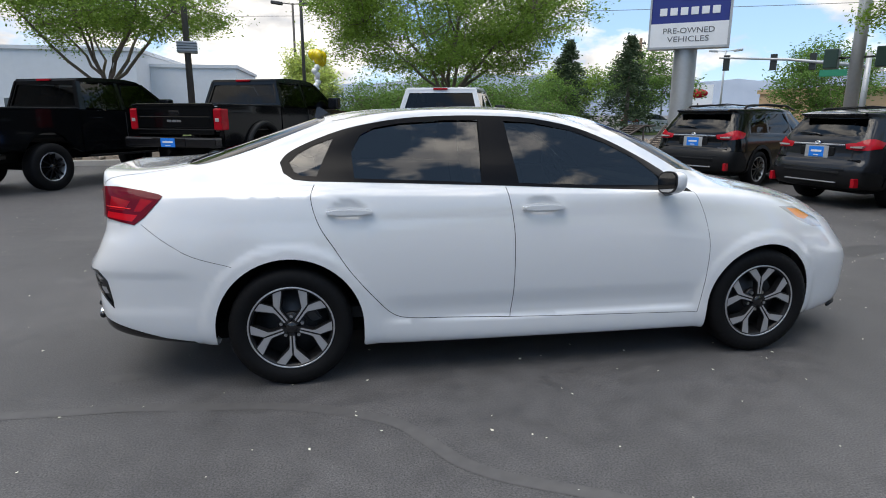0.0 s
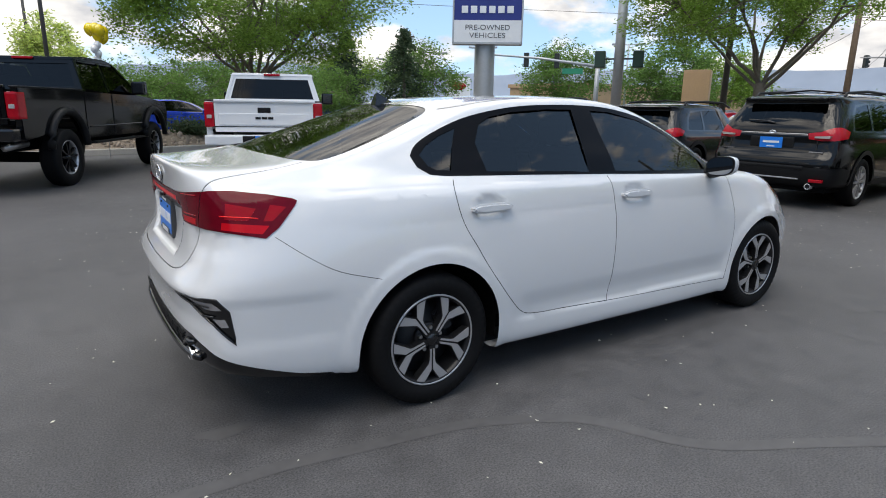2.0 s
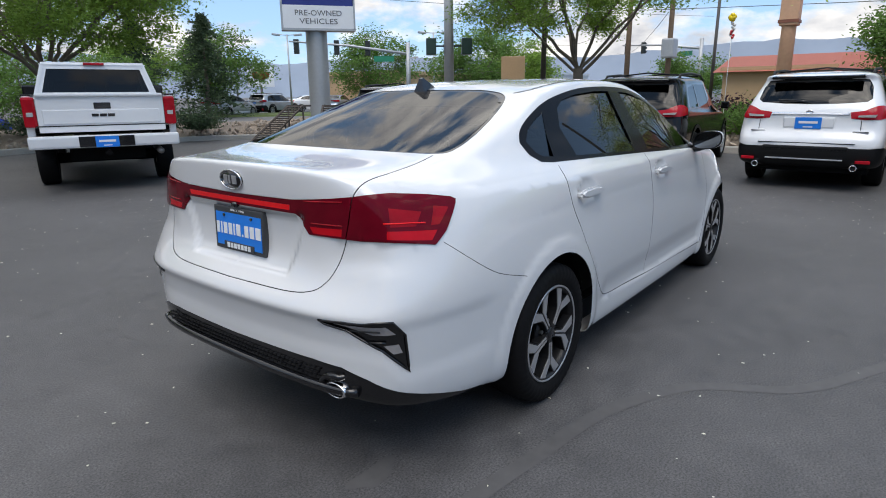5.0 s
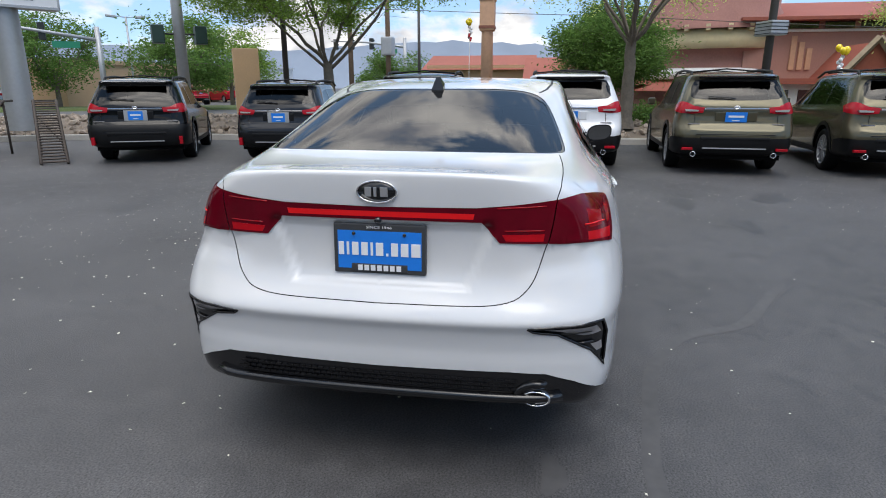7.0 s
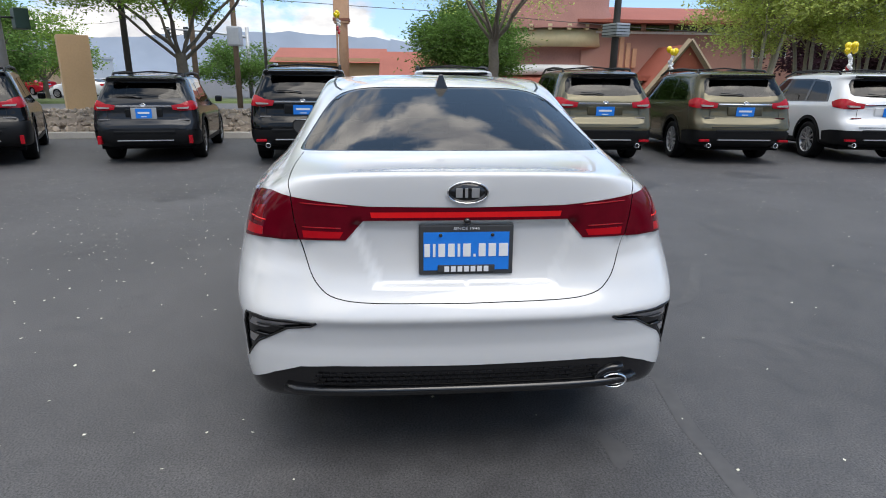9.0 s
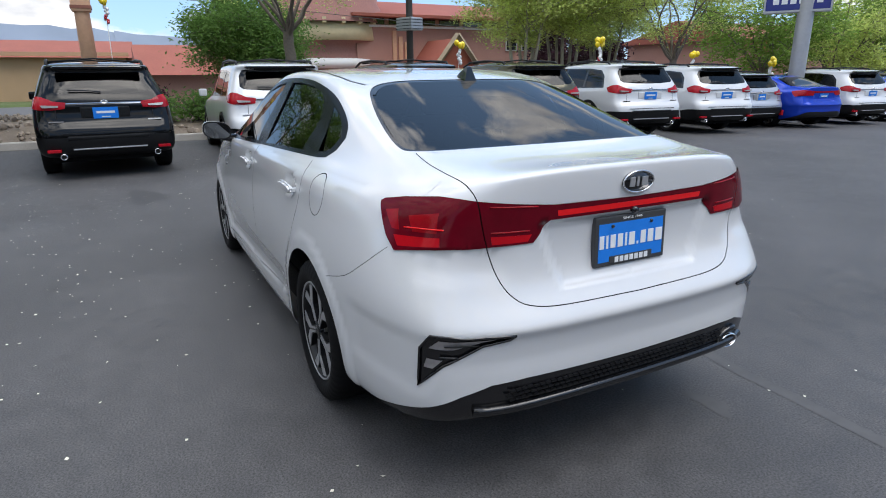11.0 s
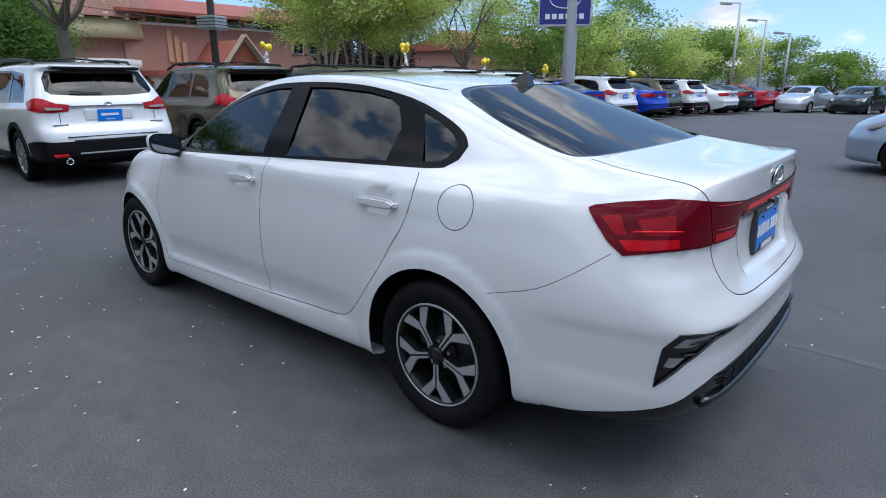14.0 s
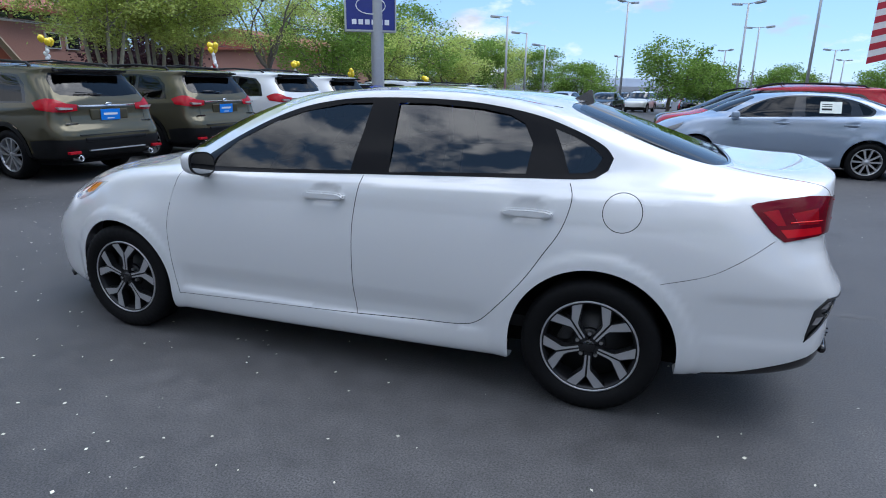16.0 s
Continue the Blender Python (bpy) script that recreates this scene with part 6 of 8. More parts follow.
sheet = raw("price_sheet", [(0.48, gy[0] + 0.012, 1.10), (0.80, gy[0] + 0.012, 1.10), (0.80, gy[1] + 0.018, 1.29), (0.48, gy[1] + 0.018, 1.29), (0.48, gy[0] + 0.009, 1.10), (0.80, gy[0] + 0.009, 1.10), (0.80, gy[1] + 0.015, 1.29), (0.48, gy[1] + 0.015, 1.29)], [(0, 1, 2, 3), (7, 6, 5, 4), (0, 4, 5, 1), (1, 5, 6, 2), (2, 6, 7, 3), (3, 7, 4, 0)], mat("paper", (0.72, 0.76, 0.70), 0.7, var=0.05), slate, "white price sheet in the rear door window")
for a, b in ((0.25, 0.42), (0.55, 0.62), (0.72, 0.78)):
    p0, p1 = (gy[0] + 0.0135 + (gy[1] - gy[0] + 0.006) * f for f in (a, b))
    raw("sheet_bar", [(0.62, p0, 1.10 + 0.19 * a), (0.77, p0, 1.10 + 0.19 * a), (0.77, p1, 1.10 + 0.19 * b), (0.62, p1, 1.10 + 0.19 * b)], [(0, 1, 2, 3)], M_SATIN, sheet)
wagon("medium", "red", pose(-4.97, -11.27, fall(0, -11.2), 0, 0, -6.3), "dark red wagon with roof rails", False, "cars across the lane")
wagon("small", "black", pose(-4.6, -14.1, fall(0, -14.1), 0, 0, -6.3), "black crossover behind the red wagon", False, "cars across the lane")
small_sedan("silver", pose(5.2, -37.8, fall(0, -37.8), 0, 0, 80), "silver sedan parked nose to the kerb", "cars across the lane")
small_sedan("grey", pose(2.6, -38.0, fall(0, -38), 0, 0, 80), "dark sedan parked nose to the kerb", "cars across the lane")

# trucks to the north
pickup("black", pose(-5.2, 7.5, 0, 0, 0, 62) @ pose(-0.6, 0.85, 0), "black crew-cab pickup truck on dark wheels", "trucks", False, 0.40, False, 0.43, 1.96, 0.10)
pickup("black", pose(-2.57, 7.75, 0, 0, 0, 62.5), "black lifted pickup truck with wide fender flares", "trucks", True, 0.40, False, 0.46, 1.94, 0.17)
pickup("white", pose(1.80, 7.50, 0, 0, 0, 68), "white pickup truck with black tailgate handle", "trucks", False, 0.44, True, 0.41, 1.95, 0.03)


# ---- kerbs, planted beds, street ----
M_CONCRETE = mat("kerb_concrete", (0.36, 0.34, 0.31), 0.85, var=0.18, scale=40, bump=0.3, dist=0.004)
M_BEDSOIL = mat("bed_gravel", (0.19, 0.15, 0.115), 0.95, var=0.35, scale=26, big=1.4, bump=0.8, dist=0.03)
M_ROCK = mat("rubble_stone", (0.30, 0.245, 0.195), 0.9, var=0.3, scale=14, big=2, bump=0.5, dist=0.01, per_island=0.25)
M_GRASS = mat("grass", (0.085, 0.115, 0.035), 0.95, var=0.35, scale=30, big=0.6, bump=0.6, dist=0.03)
M_ROAD = mat("road_asphalt", (0.10, 0.10, 0.102), 0.85, var=0.15, scale=60, big=0.3)
M_BARK = mat("bark", (0.15, 0.125, 0.10), 0.95, var=0.35, scale=18, big=4, bump=0.7, dist=0.01)
M_PALEBARK = mat("pale_bark", (0.30, 0.28, 0.22), 0.9, var=0.3, scale=14, big=3, bump=0.4, dist=0.008)


def leaf_mat(name, col, var=0.35):
    m = mat(name, col, 0.6, var=var, scale=3.0, big=0.7, per_island=0.30)
    nt = m.node_tree
    p = nt.nodes["Principled BSDF"]
    out = nt.nodes["Material Output"]
    tl, mx = nt.nodes.new("ShaderNodeBsdfTranslucent"), nt.nodes.new("ShaderNodeMixShader")
    mx.inputs[0].default_value = 0.52
    p.inputs["Specular IOR Level"].default_value = 0.2
    src = p.inputs["Base Color"].links[0].from_socket
    nt.links.new(src, tl.inputs[0])
    nt.links.new(p.outputs[0], mx.inputs[1])
    nt.links.new(tl.outputs[0], mx.inputs[2])
    nt.links.new(mx.outputs[0], out.inputs[0])
    return m


M_LEAF = leaf_mat("locust_leaves", (0.20, 0.315, 0.06))
M_LEAFDEEP = leaf_mat("deep_green_leaves", (0.13, 0.23, 0.055))
M_LEAFLIGHT = leaf_mat("pale_green_leaves", (0.52, 0.60, 0.18))
M_LEAFPINE = leaf_mat("pine_needles", (0.07, 0.105, 0.055))
M_LEAFPURPLE = leaf_mat("purple_leaves", (0.055, 0.025, 0.035))

KERB = [(-40, 9.5), (-20, 11.8), (-8, 13.2), (0.0, 14.6), (2.0, 15.3), (6.0, 16.0), (8.6, 15.6), (10.6, 13.6), (11.9, 10.8), (12.3, 7.6), (12.4, 3.0), (12.6, -1.0), (12.7, -6.0), (12.6, -12.0), (12.4, -20.0), (12.2, -30.0), (12.0, -40.0)]
kerb_line = curve_through(KERB, 5)


def offset_line(line, d):
    P = np.array(line)
    t = np.gradient(P, axis=0)
    t /= np.linalg.norm(t, axis=1, keepdims=True)
    return P + np.stack([-t[:, 1], t[:, 0]], 1) * d


def ribbon(name, line, profile, material):
    """A profile of (offset, height) drawn along a line on the ground."""
    rows_ = [[(x, y, z + fall(x, y)) for x, y in offset_line(line, d)] for d, z in profile]
    n = len(line)
    vs = [p for r in rows_ for p in r]
    fs = [(k * n + i, k * n + i + 1, (k + 1) * n + i + 1, (k + 1) * n + i) for k in range(len(rows_) - 1) for i in range(n - 1)]
    return raw(name, vs, fs, material)


kerb = tagged(ribbon("kerb", kerb_line, [(0.0, 0.0), (0.02, 0.13), (0.04, 0.15), (0.17, 0.15), (0.19, 0.08)], M_CONCRETE), "worn pale concrete kerb", "kerb", kind="structure")
bed = tagged(ribbon("planting_bed", kerb_line, [(0.18, 0.10), (0.6, 0.16), (1.6, 0.36), (2.8, 0.45), (4.2, 0.42), (5.5, 0.30)], M_BEDSOIL), "stony brown planting bed behind the kerb", "planting bed", kind="structure")
verge = tagged(ribbon("verge", kerb_line, [(5.4, 0.30), (6.5, 0.26), (7.2, 0.22), (7.4, 0.05)], M_GRASS), "thin grass verge beside the street", "verge", kind="structure")
street = tagged(ribbon("road", kerb_line, [(7.4, 0.03), (11.0, 0.05), (16.0, 0.03), (22.0, 0.03)], M_ROAD), "grey asphalt street beyond the lot", "road", kind="structure")
far_verge = tagged(ribbon("far_verge", kerb_line, [(22.0, 0.02), (22.2, 0.15), (26.0, 0.2), (30.0, 0.04)], M_GRASS), "far grass verge across the street", "verge", kind="structure")
M_MARK = mat("road_marking", (0.62, 0.62, 0.58), 0.7, var=0.15, scale=30)
lane_line = tagged(ribbon("road_line", kerb_line, [(10.6, 0.056), (10.75, 0.057)], M_MARK), "white painted lane line", "marking", kind="structure")


def stones(name, count, place, size, label, seed=3):
    rnd = random.Random(seed)
    vs, fs = [], []
    base = bmesh.new()
    bmesh.ops.create_icosphere(base, subdivisions=1, radius=1)
    bv = [v.co.copy() for v in base.verts]
    bf = [[v.index for v in f.verts] for f in base.faces]
    base.free()
    for _ in range(count):
        x, y, z = place(rnd)
        s = size * rnd.uniform(0.45, 1.3)
        rot = Euler((rnd.uniform(0, 6), rnd.uniform(0, 6), rnd.uniform(0, 6))).to_matrix()
        sc = Vector((s, s * rnd.uniform(0.6, 1), s * rnd.uniform(0.35, 0.7)))
        o = len(vs)
        for v in bv:
            q = v * rnd.uniform(0.8, 1.15)
            q = rot @ Vector((q.x * sc.x, q.y * sc.y, q.z * sc.z))
            vs.append((x + q.x, y + q.y, z + q.z))
        fs += [[o + i for i in f] for f in bf]
    return tagged(raw(name, vs, fs, M_ROCK), label, "rocks", kind="stuff")


def bed_spot(lo, hi):
    lines = {d: offset_line(kerb_line, d) for d in (0.5, 1.0, 1.6, 2.2, 2.8, 3.4, 4.0, 4.6)}
    hs = {0.5: 0.15, 1.0: 0.23, 1.6: 0.36, 2.2: 0.41, 2.8: 0.45, 3.4: 0.44, 4.0: 0.42, 4.6: 0.38}

    def place(rnd):
        d = rnd.choice(list(lines))
        ln = lines[d]
        while True:
            i = rnd.randrange(len(ln) - 1)
            f = rnd.random()
            p = ln[i] + (ln[i + 1] - ln[i]) * f
            if lo <= p[1] <= hi and p[0] > -14:
                break
        return p[0] + rnd.uniform(-0.3, 0.3), p[1] + rnd.uniform(-0.3, 0.3), hs[d] + fall(p[0], p[1]) + 0.02
    return place


stones("rubble", 2900, bed_spot(-16, 17), 0.115, "scattered angular brown rubble stones", 5)


def flecks():
    """Blossom flecks and leaf bits scattered on the asphalt."""
    rnd = random.Random(11)
    vs, fs = [], []
    for _ in range(3400):
        r = rnd.random()
        if r < 0.45:
            x, y = rnd.gauss(6.2, 1.5), rnd.uniform(-12, 11)
        elif r < 0.8:
            x, y = rnd.uniform(-7, 9), rnd.uniform(-9, 9)
        else:
            x, y = rnd.gauss(2.8, 1.8), rnd.gauss(3.6, 1.6)
        s, a = rnd.uniform(0.004, 0.0115), rnd.uniform(0, 6.3)
        e, o = rnd.uniform(0.4, 1.0), len(vs)
        for q in (0, 1.57, 3.14, 4.71):
            u, w = math.cos(q) * s, math.sin(q) * s * e
            vs.append((x + u * math.cos(a) - w * math.sin(a), y + u * math.sin(a) + w * math.cos(a), fall(x, y) + 0.003 + rnd.uniform(0, 0.004)))
        fs.append((o, o + 1, o + 2, o + 3))
    return tagged(raw("fallen_petals", vs, fs, mat("petal_flecks", (0.62, 0.60, 0.50), 0.8, var=0.3, scale=3, per_island=0.3)), "pale fallen petals and leaf bits on asphalt", "petals", kind="stuff")


flecks()


def patches():
    """Worn and oily stains, a faint seal line and cracks of the paving."""
    rnd = random.Random(21)
    dark, pale = mat("oil_stain", (0.048, 0.047, 0.048), 0.62, var=0.25, scale=14), mat("worn_seal", (0.074, 0.0715, 0.0715), 0.7, var=0.25, scale=16)
    for n, (x, y, s, mt) in enumerate([(3.6, -2.6, 0.16, dark), (4.8, -2.2, 0.2, dark), (5.3, -3.4, 0.22, dark), (4.6, 2.9, 0.2, dark), (-0.9, -0.62, 0.06, pale), (3.4, 4.4, 0.2, dark), (2.2, 6.2, 0.25, dark), (-2.6, 3.4, 0.2, pale), (-1.2, -3.4, 0.05, pale), (5.6, 1.4, 0.25, dark), (6.1, -5.4, 0.3, dark)]):
        k = 22
        ph = [rnd.uniform(0, 6.3) for _ in range(4)]
        vs = [(x, y, 0.0015)]
        for i in range(k):
            a = 2 * math.pi * i / k
            r = s * (1 + 0.25 * math.sin(2 * a + ph[0]) + 0.2 * math.sin(3 * a + ph[1]) + 0.14 * math.sin(5 * a + ph[2]))
            vs.append((x + r * math.cos(a) * 1.5, y + r * math.sin(a), 0.0015))
        tagged(raw("stain", vs, [(0, 1 + i, 1 + (i + 1) % k) for i in range(k)], mt), "faint stain on the asphalt", "stain", kind="structure")
    for pts, half in (([(-1.7, -0.97), (-1.07, -0.98), (-0.63, -1.01), (-0.05, -1.10), (0.43, -1.30), (0.64, -1.58), (0.76, -1.76), (1.05, -1.94), (1.6, -2.25)], 0.036), ([(3.2, -1.3), (3.9, -1.55), (4.6, -1.5), (5.4, -1.8)], 0.02)):
        ln = curve_through(pts, 10)
        P = np.array(ln)
        P[:, 1] += 0.006 * np.sin(np.arange(len(P)) * 0.45)
        out = strip2(P, half)
        n = len(P)
        vs = [(a, b, 0.0015) for a, b in out]
        fs = [(i, i + 1, 2 * n - 2 - i, 2 * n - 1 - i) for i in range(n - 1)]
        tagged(raw("seal_line", vs, fs, pale), "pale wavy seal line on the asphalt", "marking", kind="structure")


patches()


# ---- trees and shrubs ----
def leaf_cloud(points, size, rnd, flat=0.5):
    """Small pointed leaves at the points, turned at random."""
    n = len(points)
    P = np.array(points)
    rs = np.random.RandomState(rnd.randrange(10**6))
    d = rs.normal(size=(n, 3))
    d[:, 2] *= flat
    d /= np.linalg.norm(d, axis=1, keepdims=True)
    e = np.cross(d, rs.normal(size=(n, 3)))
    e /= np.maximum(np.linalg.norm(e, axis=1, keepdims=True), 1e-6)
    s = size * rs.uniform(0.6, 1.35, (n, 1))
    V = np.stack([P - d * s, P + e * s * 0.42, P + d * s, P - e * s * 0.42], 1).reshape(-1, 3)
    F = np.arange(4 * n).reshape(-1, 4)
    return V, F


def tree(name, at, crown, label, leaves=9000, leaf=0.075, fork=1.8, trunk_r=0.16, bark=None, foliage=None, seed=1, stems=1, clusters=90, puff=0.34, category="tree", lean=0.0):
    """A tree: tapered trunk, forking limbs and twigs that reach into the crown, and single leaves in clumps round the twigs.
    crown: half width, lowest and highest leaf; fork: the height at which the trunk parts."""
    rnd = random.Random(seed)
    t = holder(name, pose(*at), label, category)
    R, z0, z1 = crown
    zc, rz = (z0 + z1) / 2, (z1 - z0) / 2
    bm = bmesh.new()

    def bent(a, b, r0, r1, n=6, wob=0.12, sides=6):
        a, b = Vector(a), Vector(b)
        L, jit = (b - a).length, 0.003 if sides == 10 else 0.012
        o = Vector((rnd.gauss(0, wob), rnd.gauss(0, wob), rnd.gauss(0.3 * wob, wob * 0.5))) * L
        pts = [a.lerp(b, i / n) + o * math.sin(math.pi * i / n) * 0.6 + Vector((rnd.gauss(0, jit), rnd.gauss(0, jit), 0)) * L for i in range(n + 1)]
        pts[0], pts[-1] = a, b
        add_tube(bm, pts, [r0 + (r1 - r0) * i / n for i in range(n + 1)], sides, False)
        return pts

    heads = []
    for k in range(stems):
        q = 2 * math.pi * k / stems + rnd.uniform(-0.3, 0.3)
        off = 0.0 if stems == 1 else 0.22
        top = Vector((off * 3 * math.cos(q) + lean, off * 3 * math.sin(q), fork * rnd.uniform(0.92, 1.08)))
        foot = Vector((off * math.cos(q), off * math.sin(q), -0.1))
        r = trunk_r if stems == 1 else trunk_r * 0.55
        bent(foot, top, r * 1.15, r * 0.8, 7, 0.02, 10)
        add_tube(bm, [foot, foot + Vector((0, 0, 0.3))], [r * 1.6, r * 1.05], 10, False)
        heads.append((top, r * 0.75))
    limbs = []
    n_limb = 9 if stems == 1 else 3
    for top, r in heads:
        for k in range(n_limb):
            q = 2 * math.pi * (k + rnd.uniform(-0.3, 0.3)) / n_limb
            f = rnd.uniform(0.45, 0.75)
            end = Vector((R * f * math.cos(q) + top.x * 0.5, R * f * math.sin(q) + top.y * 0.5, zc + rz * rnd.uniform(-0.35, 0.55)))
            pts = bent(top - Vector((0, 0, rnd.uniform(0, 0.25))), end, r * rnd.uniform(0.32, 0.52), 0.02, 8, 0.10)
            limbs += pts[3:]
    cl = []
    while len(cl) < clusters:
        v = Vector((rnd.uniform(-1, 1), rnd.uniform(-1, 1), rnd.uniform(-1, 1)))
        if 0.28 < v.length < 1.0 and noise.noise(v * 1.9 + Vector((seed * 3.1, 0, 0))) > -0.22:
            low = 0.55 * (v.x * v.x + v.y * v.y)
            cl.append(Vector((v.x * R, v.y * R, zc + rz * (v.z * 0.95 - low * 0.35 + 0.1))))
    pts = []
    per = leaves // clusters
    for c in cl:
        near = min(limbs, key=lambda p: (p - c).length)
        tw = bent(near, c, 0.022, 0.006, 5, 0.10, 4)
        for _ in range(3):
            e = c + Vector((rnd.gauss(0, puff), rnd.gauss(0, puff), rnd.gauss(0, puff * 0.5)))
            tw += bent(tw[3], e, 0.009, 0.004, 3, 0.1, 3)
        s_ = puff * rnd.uniform(0.7, 1.25)
        for _ in range(int(per * rnd.uniform(0.5, 1.5))):
            p = rnd.choice(tw) if rnd.random() < 0.45 else c
            u, v, w = (2.2 * s_ * (rnd.random() + rnd.random() - 1) for _ in range(3))
            pts.append((p.x + u, p.y + v, p.z + 0.55 * w))
    part("trunk", bm, bark or M_BARK, t, smooth=True)
    V, F = leaf_cloud(pts, leaf, rnd)
    raw("crown", V, F, foliage or M_LEAF, t)
    return t


def conifer(name, at, height, spread, label, seed=1, foliage=None):
    rnd = random.Random(seed)
    t = holder(name, pose(*at), label, "tree")
    tube("trunk", [(0, 0, -0.1), (0.05, 0, height * 0.5), (0, 0.03, height)], [0.17, 0.1, 0.02], M_BARK, t)
    pts = []
    for k in range(150):
        z = height * (0.12 + 0.88 * (k / 150) ** 0.9)
        R = spread * (1 - z / height) ** 0.8 * rnd.uniform(0.65, 1.15) + 0.15
        a = rnd.uniform(0, 6.283)
        for _ in range(42):
            f = rnd.random() ** 0.6
            pts.append((R * f * math.cos(a) + rnd.gauss(0, 0.12), R * f * math.sin(a) + rnd.gauss(0, 0.12), z - 0.25 * f * R + rnd.gauss(0, 0.09)))
    V, F = leaf_cloud(pts, 0.11, rnd, 0.4)
    raw("crown", V, F, foliage or M_LEAFPINE, t)
    return t


def shrub(name, at, size, label, seed=1, foliage=None, leaves=2600, leaf=0.05):
    rnd = random.Random(seed)
    t = holder(name, pose(*at), label, "shrub")
    bm = bmesh.new()
    pts = []
    sx, sy, sz = size
    for k in range(26):
        a, f = rnd.uniform(0, 6.283), rnd.uniform(0.2, 1)
        tip = Vector((sx * f * math.cos(a), sy * f * math.sin(a), sz * rnd.uniform(0.35, 1.0) * (1.05 - 0.4 * f)))
        add_tube(bm, [(tip.x * 0.1, tip.y * 0.1, -0.05), tip * 0.55 + Vector((0, 0, 0.05)), tip], [0.02, 0.012, 0.004], 4, False)
        for _ in range(leaves // 26):
            g = rnd.uniform(0.35, 1.05)
            pts.append(tuple(tip * g + Vector((rnd.gauss(0, 0.16), rnd.gauss(0, 0.16), rnd.gauss(0, 0.10)))))
    part("bark", bm, M_BARK, t)
    V, F = leaf_cloud([(x, y, max(z, 0.02)) for x, y, z in pts], leaf, rnd, 0.8)
    raw("foliage", V, F, foliage or M_LEAFDEEP, t)
    return t


def polar(t_eye, az, dist, z=0.0):
    return (t_eye[0] + dist * math.cos(radians(az)), t_eye[1] + dist * math.sin(radians(az)), z)


tree("locust_tree", (-6.6, 16.6, 0.3), (3.9, 2.8, 6.6), "broad green locust tree with a dark trunk", 60000, 0.048, 2.0, 0.17, M_BARK, M_LEAF, 4, 1, 110)
tree("locust_tree", (4.0, 15.6, 0.3), (4.4, 1.9, 6.8), "large spreading green locust tree", 105000, 0.049, 1.7, 0.2, M_BARK, M_LEAF, 9, 1, 170)
tree("locust_tree", (14.2, 5.8, 0.4), (3.9, 2.3, 6.0), "locust tree with a forked grey trunk", 66000, 0.045, 1.6, 0.17, M_BARK, M_LEAF, 13, 1, 110, 0.32)
tree("locust_tree", (13.9, -2.55, 0.42), (3.4, 2.5, 6.4), "thinly leaved tree with a straight grey trunk", 22000, 0.042, 2.0, 0.16, M_BARK, M_LEAFLIGHT, 17, 1, 90, 0.32)
tree("maple_tree", (19.6, -2.55, 0.2), (1.85, 0.9, 3.9), "dense bright green maple tree", 48000, 0.06, 1.1, 0.16, M_BARK, M_LEAFDEEP, 23, 1, 110, 0.36)
for k, (x, y, s) in enumerate([(16.6, -11.9, 31), (17.0, -14.0, 32), (17.4, -16.4, 33)]):
    tree("aspen_tree", (x, y, 0.4), (2.5, 1.8, 6.6), "tall pale-stemmed tree cluster with light green leaves", 40000, 0.056, 2.6, 0.12, M_PALEBARK, M_LEAFLIGHT, s, 5, 90, 0.36)
tree("crab_tree", (13.6, -16.3, 0.3), (2.5, 2.0, 5.6), "dark-branched tree with sparse leaves", 15000, 0.044, 1.6, 0.15, M_BARK, M_LEAFLIGHT, 41, 1, 70, 0.34)
tree("plum_tree", (21.8, -18.8, 0.2), (2.3, 0.6, 3.8), "small dark purple-leaved ornamental tree", 9000, 0.1, 1.0, 0.15, M_BARK, M_LEAFPURPLE, 43)
for k, (x, y, h, s) in enumerate([(15.5, -24, 5.4, 51), (15.0, -28.5, 5.6, 52), (14.6, -33, 6.0, 53), (14.2, -38, 5.2, 54), (13.6, -43, 5.6, 55), (13, -49, 5.6, 56), (11, -56, 5.2, 57)]):
    tree("roadside_tree", (x, y, fall(x, y) + 0.3), (3.0, 0.9, h), "roadside tree in fresh light green leaf", 13000, 0.088, 1.3, 0.15, M_BARK, M_LEAFLIGHT if k % 2 else M_LEAF, s, 1, 70, 0.42)
for k, (x, y, h, s) in enumerate([(5.8, -48.2, 3.7, 61), (-1.1, -42.6, 5.1, 62), (-3.9, -46.4, 3.7, 63), (-10.3, -55.7, 4.0, 64), (-20, -62, 4.4, 65), (-28, -60, 4.4, 66)]):
    tree("lot_tree", (x, y, fall(x, y)), (2.6, 0.7, h), "small green tree in a far car park", 9000, 0.105, 1.2, 0.14, M_BARK, M_LEAF, s, 1, 60, 0.42)
for k, (x, y, h, s) in enumerate([(18, 40, 5.0, 72), (22, 36, 5.8, 73), (31, 30, 6.2, 75), (38, 22, 5.4, 77), (46, 12, 4.2, 79), (30, 20.5, 5.2, 80)]):
    tree("street_tree", (x, y, 0), (3.0, 0.8, h), "green street tree across the road", 13000, 0.10, 1.4, 0.16, M_BARK, M_LEAFDEEP if k % 3 else M_LEAF, s, 1, 70, 0.45)
for k, (az, d, h, s) in enumerate([(85.0, 34, 3.2, 81), (80.0, 37, 3.8, 82), (75.0, 33, 3.4, 83), (70.0, 39, 3.6, 84)]):
    tree("street_tree", polar((-0.63, -3.5), az, d), (2.8, 0.3, h), "low green street tree beyond the trucks", 16000, 0.075, 0.9, 0.13, M_BARK, M_LEAFDEEP, s, 1, 80, 0.42)
